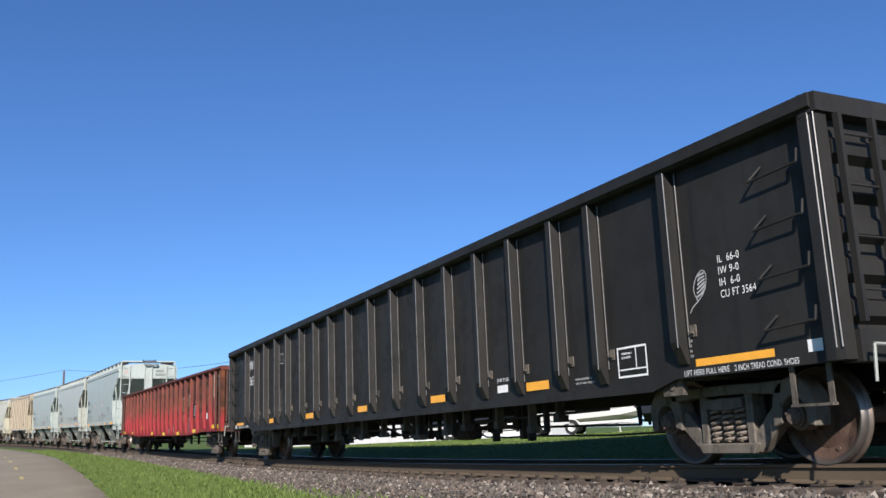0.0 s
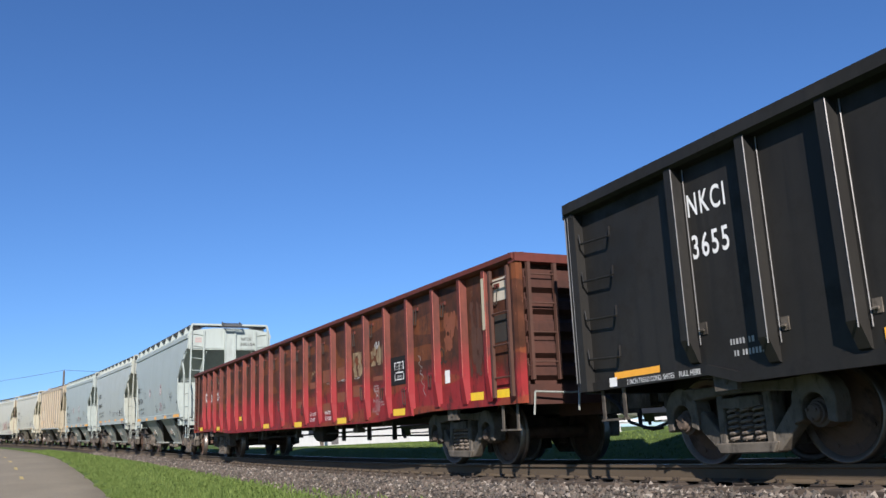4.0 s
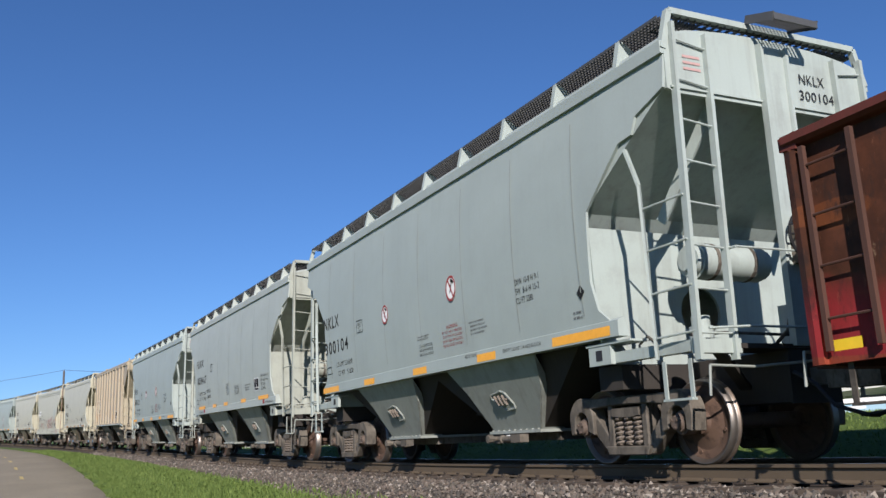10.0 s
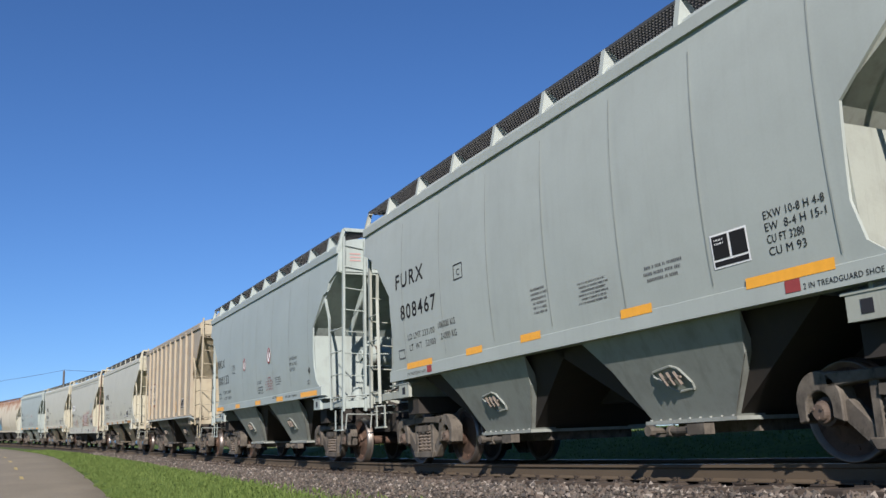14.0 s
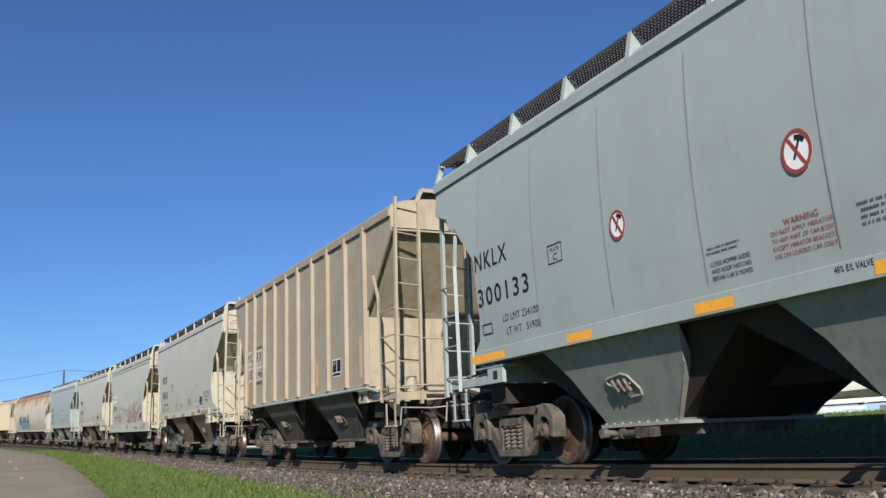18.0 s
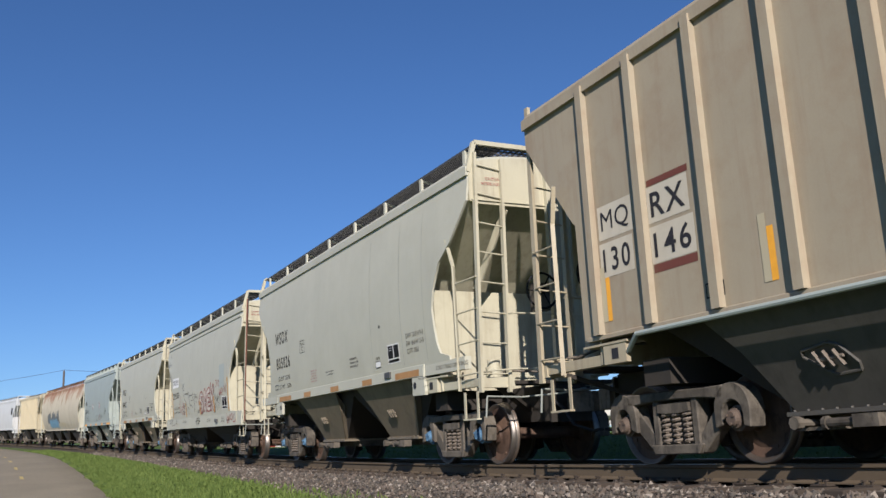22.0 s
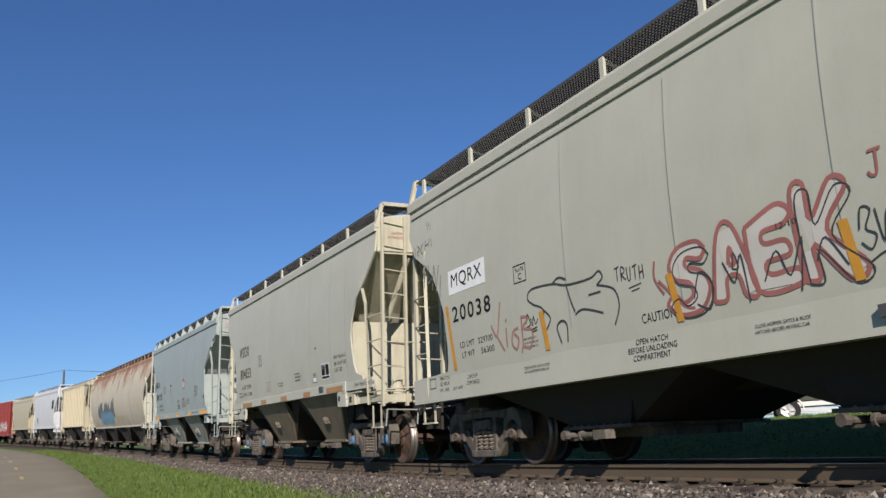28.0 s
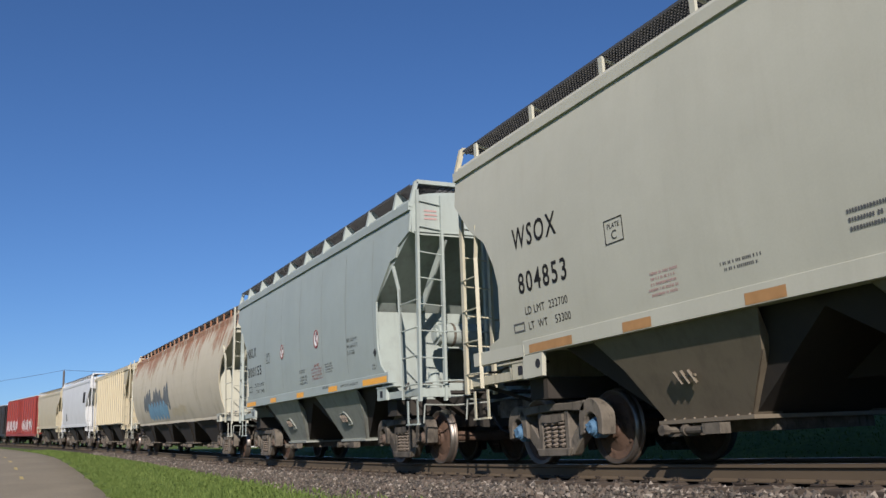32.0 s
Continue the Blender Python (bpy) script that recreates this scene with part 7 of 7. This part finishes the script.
for i, (x0, x1, z0, z1) in enumerate(((1.62, 2.28, 1.58, 1.72), (2.55, 3.22, 1.66, 1.92), (3.48, 4.14, 1.64, 1.90), (2.55, 3.22, 1.02, 1.22), (3.48, 4.14, 1.20, 1.40), (4.42, 4.9, 1.26, 1.48), (0.70, 1.4, 1.20, 1.34), (5.5, 6.0, 1.50, 1.58))):
    patch("touch_up_band", x0, x1, z0, z1, M["orange_brown"], rg, rg_side, 0.0018)
for x0, z0, w in ((3.55, 1.61, 0.5), (2.85, 1.60, 0.2), (4.5, 1.60, 0.3)):
    scraped(x0, x0 + w, z0, z0 + 0.04, 5, M["faded_ink"], int(x0 * 10))
spray(SCRAWL["0"][:1] + [[(0.62, 0.9), (0.5, 0.4), (0.62, 0.05), (0.85, 0.1)], [(-0.5, 0), (-0.45, 1.0)], [(-0.15, 0), (-0.2, 0.95)], [(-0.48, 0.5), (-0.16, 0.5)]], 8.35, 1.58, 0.34, 0.24, 0.03, M["under"], rg, rg_side)
spray([[(0, 1.0), (0.15, 0.9), (0.05, 0.8), (0.2, 0.7), (0.1, 0.6), (0.28, 0.5), (0.16, 0.4), (0.34, 0.3), (0.24, 0.2), (0.4, 0.08)]], 7.55, 1.05, 0.7, 0.75, 0.009, M["faded_ink"], rg, rg_side)
# a line drawing in pale chalk
spray([[(0.45, 0.62), (0.4, 0.3), (0.45, 0.0), (0.62, 0.0), (0.72, 0.3), (0.68, 0.6)], [(0.42, 0.62), (0.45, 0.78), (0.58, 0.82), (0.68, 0.74), (0.7, 0.62), (0.42, 0.62)], [(0.5, 0.55), (0.48, 0.08)], [(0.58, 0.56), (0.56, 0.06)], [(0.65, 0.55), (0.64, 0.1)], [(0.42, 0.5), (0.2, 0.62), (0.1, 0.5)], [(0.2, 0.62), (0.12, 0.72)], [(0.7, 0.52), (0.92, 0.66), (1.0, 0.58)], [(0.92, 0.66), (0.98, 0.78)], [(0.4, 0.12), (0.2, 0.1), (0.18, 0.3)], [(0.52, 0.8), (0.35, 1.05), (0.2, 1.15)], [(0.6, 0.82), (0.66, 0.98)], [(0.05, 0.05), (0.12, 0.3)]], 5.42, 0.90, 0.52, 0.40, 0.010, M["faded_ink"], rg, rg_side)
text_bars(5.52, 1.30, 0.28, 0.14, 3, M["faded_ink"], rg, rg_side, 31)
text_bars(5.84, 1.04, 0.18, 0.10, 2, M["faded_ink"], rg, rg_side, 32)
spray([[(0.42, 0.95), (0.1, 0.9), (0.0, 0.5), (0.1, 0.1), (0.42, 0.05)], [(0.62, 0.0), (0.62, 0.95), (0.95, 0.9), (0.98, 0.6), (0.62, 0.5)]], -9.84, 1.85, 0.50, 0.25, 0.065, M["white_ink"], rg, rg2)
lettering("337", -9.02, -8.40, 1.80, 0.24, M["white_ink"], rg, rg2)
lettering("249", -8.07, -7.42, 1.80, 0.24, M["white_ink"], rg, rg2)
lettering("LD LMT", 1.63, 2.06, 0.985, 0.075, M["white_ink"], rg, rg_side)
lettering("LT WT", 1.63, 1.98, 0.865, 0.075, M["white_ink"], rg, rg_side)
lettering("180700", 2.66, 3.06, 0.985, 0.075, M["white_ink"], rg, rg_side)
lettering("87300", 2.70, 3.06, 0.865, 0.075, M["white_ink"], rg, rg_side)
patch("paper_label", 8.55, 8.72, 1.26, 1.46, M["white_ink"], rg, rg_side)
spray([[(0, 0), (0.2, 0.8), (0.35, 0.1), (0.5, 0.9), (0.65, 0.2), (0.9, 0.8)]], -6.75, 1.15, 0.5, 0.28, 0.014, M["faded_ink"], rg, rg_side)
loops = random.Random(31)
for i, x in enumerate(sorted(rg_posts)):
    for z, dx in ((2.55 - 0.05 * (i % 2), 0.20), (1.42 - 0.08 * (i % 3), 0.62 if i % 2 else 0.70)):
        if loops.random() < 0.18:
            continue
        xx, lean, drop = x + dx, loops.uniform(-0.07, 0.07), loops.uniform(0.17, 0.25)
        bm = bmesh.new()
        bent_rod(bm, [(xx + 0.02, -1.478, z + 0.02), (xx, -1.505, z), (xx + lean, -1.497, z - drop), (xx + 0.09 + lean, -1.495, z - drop - 0.01), (xx + 0.10, -1.505, z + 0.01), (xx + 0.08, -1.478, z + 0.03)], 0.008, 6)
        ring = part("lashing_ring", bm, M["under"], rg)
        bm = bmesh.new()
        box(bm, xx - 0.025, xx + 0.125, -1.492, -1.468, z - 0.012, z + 0.045)
        part("tab", bm, M["chord_red"] if z > 2 else M["red_post"], ring)


# ---- track pieces ----
def tie_mesh():
    bm = bmesh.new()
    box(bm, -0.115, 0.115, -1.30, 1.30, -0.36, -0.195)
    bmesh.ops.bevel(bm, geom=bm.edges[:], offset=0.012, segments=1, affect="EDGES")
    me = bpy.data.meshes.new("tie")
    bm.to_mesh(me)
    bm.free()
    me.materials.append(M["tie"])
    return me


def tie_plate_mesh():
    bm = bmesh.new()
    box(bm, -0.095, 0.095, -0.17, 0.17, -0.195, -0.179)
    for x, y in ((-0.06, -0.09), (0.06, 0.09), (0.06, -0.135), (-0.06, 0.135)):
        box(bm, x - 0.009, x + 0.009, y - 0.009, y + 0.009, -0.18, -0.15)
        box(bm, x - 0.016, x + 0.016, y - 0.02, y + 0.02, -0.152, -0.138)
    me = bpy.data.meshes.new("tie_plate")
    bm.to_mesh(me)
    bm.free()
    me.materials.append(M["tie"])
    return me


TIE, TIE_PLATE = tie_mesh(), tie_plate_mesh()
rnd = random.Random(5)
s = -70.0
while s < 14:
    p = on_line(s)
    h = float(np.interp(s, LINE_S, _h))
    at = Matrix.Translation(p + Vector((0, 0, rnd.uniform(-0.012, 0.006)))) @ Matrix.Rotation(h + rnd.uniform(-0.012, 0.012), 4, "Z")
    ob = new("tie", TIE)
    ob.matrix_world = at
    ob.parent = ballast
    if s > -40:
        for k in (-0.753, 0.753):
            ob = new("tie_plate", TIE_PLATE)
            ob.matrix_world = Matrix.Translation(on_line(s, k)) @ Matrix.Rotation(h, 4, "Z")
            ob.parent = ballast
    s += 0.50 + rnd.uniform(-0.02, 0.02)


def scatter_stones():
    rng = np.random.default_rng(11)
    base = np.array([(1, 0, 0), (-1, 0, 0), (0, 1, 0), (0, -1, 0), (0, 0, 1), (0, 0, -1)], float)
    tri = np.array([(0, 2, 4), (2, 1, 4), (1, 3, 4), (3, 0, 4), (2, 0, 5), (1, 2, 5), (3, 1, 5), (0, 3, 5)])
    verts, faces = [], []
    prof = ((-2.75, -1.00), (-2.45, -0.62), (-1.85, -0.36), (-1.45, -0.262), (-1.1, -0.238), (1.1, -0.238), (2.0, -0.40), (2.6, -0.70))
    px, pz = zip(*prof)
    count = 0
    for n, s0, s1, d0, d1, lo, hi in ((20000, -30, 2, -2.6, -0.98, 0.016, 0.034), (2500, -30, 2, -0.98, -0.84, 0.012, 0.02), (9000, -62, -30, -2.6, -0.75, 0.026, 0.045), (5000, -30, 4, -0.7, 2.2, 0.018, 0.036)):
        ss, dd, r = rng.uniform(s0, s1, n), rng.uniform(d0, d1, n), rng.uniform(lo, hi, n) * rng.choice([0.8, 1.0, 1.35], n, p=[0.3, 0.5, 0.2])
        h = np.interp(ss, LINE_S, _h)
        x = np.interp(ss, LINE_S, LINE_X) - np.sin(h) * dd
        y = np.interp(ss, LINE_S, LINE_Y) + np.cos(h) * dd
        z = np.interp(ss, LINE_S, LINE_Z) + np.interp(dd, px, pz) + r * rng.uniform(0.1, 0.6, n)
        shape = base[None] * r[:, None, None] * rng.uniform(0.6, 1.25, (n, 6, 3)) + rng.normal(0, 0.25, (n, 6, 3)) * r[:, None, None]
        a, b = rng.uniform(0, 6.28, n), rng.uniform(-0.8, 0.8, n)
        ca, sa, cb, sb = np.cos(a)[:, None], np.sin(a)[:, None], np.cos(b)[:, None], np.sin(b)[:, None]
        X, Y, Z = shape[..., 0], shape[..., 1], shape[..., 2]
        Y, Z = Y * cb - Z * sb, Y * sb + Z * cb
        X, Y = X * ca - Y * sa, X * sa + Y * ca
        verts.append(np.stack([X + x[:, None], Y + y[:, None], Z + z[:, None]], -1).reshape(-1, 3))
        faces.append((tri[None] + (np.arange(n) * 6 + count)[:, None, None]).reshape(-1, 3))
        count += n * 6
    ob = mesh_from("ballast_stones", np.concatenate(verts).tolist(), np.concatenate(faces).tolist(), M["stone"])
    tagged(ob, "loose crushed stones in grey, pink and brown", "ballast", kind="stuff")


scatter_stones()


def scatter_grass():
    rng = np.random.default_rng(12)
    verts, faces, count = [], [], 0
    for n, s0, s1, d0, d1, lo, hi in ((34000, -44, -12, -4.15, -2.35, 0.05, 0.15), (12000, -75, -44, -4.1, -2.3, 0.06, 0.16), (26000, -34, 2, 2.0, 7.0, 0.025, 0.055), (16000, -50, 0, 7.0, 20.0, 0.03, 0.06), (1500, -45, -12, -2.5, -2.1, 0.05, 0.16)):
        ss, dd, h = rng.uniform(s0, s1, n), rng.uniform(d0, d1, n), rng.uniform(lo, hi, n)
        dd = np.where(dd < -3.8, dd + 0.2 * np.sin(ss * 1.7) + 0.1, dd)
        x = np.interp(ss, LINE_S, LINE_X) - np.sin(np.interp(ss, LINE_S, _h)) * dd
        y = np.interp(ss, LINE_S, LINE_Y) + np.cos(np.interp(ss, LINE_S, _h)) * dd
        z = np.interp(ss, LINE_S, LINE_Z) + np.array([ground_rel(a, b) for a, b in zip(x, dd)]) - 0.01
        a, w = rng.uniform(0, 3.14, n), rng.uniform(0.006, 0.014, n) * (1.6 if s0 < -44 else 1.0)
        lean = rng.normal(0, 0.4, (n, 2)) * h[:, None]
        p = np.stack([x, y, z], -1)
        side = np.stack([np.cos(a) * w, np.sin(a) * w, np.zeros(n)], -1)
        tip = p + np.stack([lean[:, 0], lean[:, 1], h], -1)
        mid = p + np.stack([lean[:, 0] * 0.3, lean[:, 1] * 0.3, h * 0.55], -1)
        verts.append(np.stack([p - side, p + side, mid + side * 0.7, tip, mid - side * 0.7], 1).reshape(-1, 3))
        i = np.arange(n) * 5 + count
        faces += np.stack([i, i + 1, i + 2, i + 4], -1).tolist() + np.stack([i + 4, i + 2, i + 3], -1).tolist()
        count += n * 5
    ob = mesh_from("grass", np.concatenate(verts).tolist(), faces, M["blade"])
    tagged(ob, "bright green unmown grass blades on the verge", "grass", kind="stuff")


scatter_grass()


# ---- beyond the track ----
def land_z(x, y):
    i = int(np.argmin((LINE_X - x) ** 2 + (LINE_Y - y) ** 2))
    d = (y - LINE_Y[i]) * math.cos(_h[i]) - (x - LINE_X[i]) * math.sin(_h[i])
    return float(LINE_Z[i]) + ground_rel(x, max(-60, min(120, d)))


def boat_trailer(x, y, turn, length, label):
    base = Matrix.Translation((x, y, land_z(x, y))) @ Matrix.Rotation(turn, 4, "Z")
    tr = thing("boat_trailer", label, "trailer", "boat trailers")
    tr.matrix_world = base
    bm = bmesh.new()
    for k in (-1, 1):
        bar(bm, (-length * 0.35, k * 0.62, 0.48), (length * 0.38, k * 0.62, 0.50), 0.07, 0.12)
        bar(bm, (length * 0.38, k * 0.62, 0.50), (length * 0.68, 0, 0.46), 0.07, 0.12)
    bar(bm, (length * 0.60, 0, 0.46), (length * 0.86, 0, 0.46), 0.09, 0.10)
    for q in (-0.3, 0.0, 0.3):
        bar(bm, (length * q, -0.7, 0.46), (length * q, 0.7, 0.46), 0.07, 0.09)
    part("frame", bm, M["galv"], tr)
    bm = bmesh.new()
    bar(bm, (length * 0.72, 0, 0.46), (length * 0.72, 0, 0.05), 0.06, 0.06)
    box(bm, length * 0.72 - 0.1, length * 0.72 + 0.1, -0.1, 0.1, 0.0, 0.04)
    part("jack", bm, M["galv"], tr)
    bm = bmesh.new()
    bar(bm, (length * 0.62, 0, 0.48), (length * 0.60, 0, 1.15), 0.06, 0.06)
    part("winch_post", bm, M["galv"], tr)
    for k in (-1, 1):
        bm = bmesh.new()
        revolve(bm, [(0.19, -0.09), (0.30, -0.10), (0.33, -0.06), (0.33, 0.06), (0.30, 0.10), (0.19, 0.09)], 22)
        bmesh.ops.recalc_face_normals(bm, faces=bm.faces)
        w = part("wheel", bm, M["rubber"], tr)
        w.location = (0, k * 0.98, 0.33)
        bm = bmesh.new()
        revolve(bm, [(0.0, -0.05), (0.06, -0.07), (0.08, -0.03), (0.19, -0.06), (0.195, 0.06), (0.0, 0.05)], 16)
        for i in range(5):
            a = 2 * math.pi * i / 5
            bar(bm, (0.05 * math.cos(a), -0.06, 0.05 * math.sin(a)), (0.18 * math.cos(a), -0.07, 0.18 * math.sin(a)), 0.05, 0.05)
        part("wheel_rim", bm, M["galv"], w)
        bm = bmesh.new()
        n = 10
        arc = [(0.43 * math.cos(math.pi * i / n), 0.33 + 0.40 * math.sin(math.pi * i / n)) for i in range(n + 1)]
        prism(bm, arc + [(a * 0.92, 0.33 + (b - 0.33) * 0.92) for a, b in arc[::-1]], "y", k * 0.98 - 0.13, k * 0.98 + 0.13)
        part("fender", bm, M["boat_white"], tr)
    return base


def motor_boat(base, length, band, label, hull):
    boat = thing("motor_boat", label, "boat", "boats on trailers")
    boat.matrix_world = base @ Matrix.Translation((0, 0, 0.40))
    stations = [(-0.42, 1.0, 0.0, 0.95), (-0.2, 1.08, 0.0, 0.95), (0.1, 1.08, 0.02, 1.0), (0.35, 0.92, 0.10, 1.10), (0.5, 0.60, 0.28, 1.20), (0.60, 0.06, 0.62, 1.28)]

    def loft(name, profile, mat):
        bm = bmesh.new()
        rings = []
        for u, w, keel, top in stations:
            rings.append([bm.verts.new((u * length, a * w, keel + b * (top - keel))) for a, b in profile])
        for p, q in zip(rings, rings[1:]):
            for i in range(len(profile) - 1):
                bm.faces.new((p[i], p[i + 1], q[i + 1], q[i]))
        for r in (rings[0], rings[-1]):
            bm.faces.new(r)
        bmesh.ops.recalc_face_normals(bm, faces=bm.faces)
        part(name, bm, mat, boat)

    loft("hull", [(-0.96, 0.62), (-0.82, 0.30), (0.0, 0.0), (0.82, 0.30), (0.96, 0.62)], hull)
    loft("hull_band", [(-1.0, 0.88), (-0.975, 0.60), (0.975, 0.60), (1.0, 0.88)], band)
    loft("gunwale", [(-0.9, 1.0), (-1.03, 0.99), (-1.02, 0.87), (1.02, 0.87), (1.03, 0.99), (0.9, 1.0)], M["boat_white"])
    bm = bmesh.new()
    prism(bm, [(-0.38 * length, 0.95), (0.05 * length, 0.98), (0.12 * length, 1.35), (0.0, 1.42), (-0.3 * length, 1.18)], "y", -0.85, 0.85)
    part("cover", bm, M["boat_tan"] if hull is M["boat_white"] else hull, boat)
    bm = bmesh.new()
    box(bm, -0.42 * length - 0.35, -0.42 * length, -0.22, 0.22, 0.55, 1.25)
    prism(bm, [(-0.42 * length - 0.3, 0.55), (-0.42 * length - 0.08, 0.55), (-0.42 * length - 0.12, -0.1), (-0.42 * length - 0.24, -0.1)], "y", -0.06, 0.06)
    part("outboard_motor", bm, M["ink"], boat)


M["dark_tarp"] = plain("dark_blue_tarpaulin", (0.018, 0.022, 0.032), 0.8, 0, 0.4, 3)
for x, y, turn, length, band, a, b in (
        (-18.8, 19.7, 0.80, 6.6, M["boat_tan"], "white boat trailer with a spoked wheel on the grass", "white and tan motor boat under a tan cover"),
        (-26.0, 23.6, 0.80, 6.0, M["dark_tarp"], "white boat trailer parked in line on the grass", "motor boat wrapped in a dark blue tarpaulin"),
        (-36.8, 24.7, 0.80, 6.4, M["furx_grey"], "white boat trailer with long drawbar on the grass", "white and grey motor boat under a tan cover"),
        (-31.5, 28.5, 0.80, 6.2, M["boat_tan"], "white boat trailer in a back row on the grass", "cream and tan motor boat under a tan cover"),
        (-42.5, 26.2, 0.80, 6.0, M["boat_white"], "white boat trailer in a back row on the grass", "white motor boat in a back row under a cover"),
        (-35.0, 17.5, 0.80, 5.6, M["dark_tarp"], "white boat trailer low on the grass", "low motor boat wrapped in a dark tarpaulin"),
        (-44.0, 21.5, 0.80, 5.8, M["dark_tarp"], "white boat trailer low on the grass", "low motor boat wrapped in a dark tarpaulin"),
        (-52.0, 27.0, 0.80, 5.6, M["hopper_grey"], "white boat trailer far along the grass", "white and grey motor boat under a tan cover")):
    at = boat_trailer(x, y, turn, length, a)
    motor_boat(at, length, band, b, M["dark_tarp"] if band is M["dark_tarp"] else M["boat_white"])


def white_building(x, y, turn, length, depth, height, label):
    b = thing("building", label, "building")
    b.matrix_world = Matrix.Translation((x, y, land_z(x, y) - 0.3)) @ Matrix.Rotation(turn, 4, "Z")
    bm = bmesh.new()
    box(bm, -length / 2, length / 2, 0, depth, 0, height)
    part("wall", bm, M["siding"], b)
    bm = bmesh.new()
    prism(bm, [(-0.4, height - 0.05), (depth / 2, height + depth * 0.22), (depth + 0.4, height - 0.05), (depth + 0.4, height + 0.1), (depth / 2, height + depth * 0.22 + 0.15), (-0.4, height + 0.1)], "x", -length / 2 - 0.4, length / 2 + 0.4)
    part("roof", bm, M["shingle"], b)
    n = int(length / 3.2)
    for i in range(n):
        c = -length / 2 + (i + 0.5) * length / n
        w = bmesh.new()
        if i % 3 == 1:
            box(w, c - 0.5, c + 0.5, -0.04, 0.02, 0.3, 2.4)
            part("door", w, M["box_red"] if i == 1 else M["shingle"], b)
        else:
            box(w, c - 0.7, c + 0.7, -0.05, 0.02, 1.2, 2.3)
            win = part("window", w, M["white"], b)
            w = bmesh.new()
            box(w, c - 0.62, c + 0.62, -0.06, 0.01, 1.28, 2.22)
            part("pane", w, M["pane"], win)


white_building(-86.0, 26.0, 0.35, 20.0, 9.0, 3.0, "long low white building with a grey roof")
white_building(-64.0, 33.0, 0.5, 12.0, 8.0, 2.9, "small white house with a grey shingle roof")


def utility_pole(x, y, top, label):
    z = land_z(x, y)
    p = thing("utility_pole", label, "utility pole", "utility poles")
    p.location = (x, y, z)
    h = top - z
    bm = bmesh.new()
    n, rings = 10, []
    for zz, r in ((-0.2, 0.17), (h * 0.5, 0.145), (h, 0.11)):
        rings.append([bm.verts.new((r * math.cos(2 * math.pi * i / n), r * math.sin(2 * math.pi * i / n), zz)) for i in range(n)])
    for a, b in zip(rings, rings[1:]):
        for i in range(n):
            bm.faces.new((a[i], a[(i + 1) % n], b[(i + 1) % n], b[i]))
    bm.faces.new(rings[-1])
    part("pole", bm, M["wood_pole"], p)
    bm = bmesh.new()
    rod(bm, (0, 0, h), (0, 0, h + 0.18), 0.04, 8)
    part("insulator", bm, M["shingle"], p)
    return Vector((x, y, top + 0.1))


tops = [utility_pole(-119.8, 6.0, 13.0, "bare timber utility pole beside the railway"), utility_pole(-152.0, -22.0, 14.0, "distant timber utility pole"), utility_pole(-80.0, 26.0, 11.0, "timber utility pole behind the train")]
for k, (a, b) in enumerate(((0, 1), (0, 2))):
    bm = bmesh.new()
    pts = [tops[a].lerp(tops[b], i / 16) - Vector((0, 0, 1.0 * 4 * (i / 16) * (1 - i / 16))) for i in range(17)]
    bent_rod(bm, pts, 0.02, 5)
    tagged(part("overhead_cable", bm, M["cable"]), "thin black overhead cable strung between poles", "cable")
# ---- motion ----
def motions():
    for car, s0, half in TRAIN:
        rows = []
        for i in range(33):
            s = s0 + train_run(i)
            a, b = on_line(s + half), on_line(s - half)
            f = (a - b).normalized()
            m = Matrix((f, Vector((0, 0, 1)).cross(f).normalized(), f.cross(Vector((0, 0, 1)).cross(f).normalized()))).transposed().to_4x4()
            rows.append((float(i), Matrix.Translation((a + b) / 2) @ m))
        walk(car, rows)
    for ws_ in WHEELSETS:
        at = Matrix.Translation(ws_.location)
        walk(ws_, [(i * 4 / FPS, at @ Matrix.Rotation(train_run(i * 4 / FPS) / WHEEL_R, 4, "Y")) for i in range(241)])


motions()
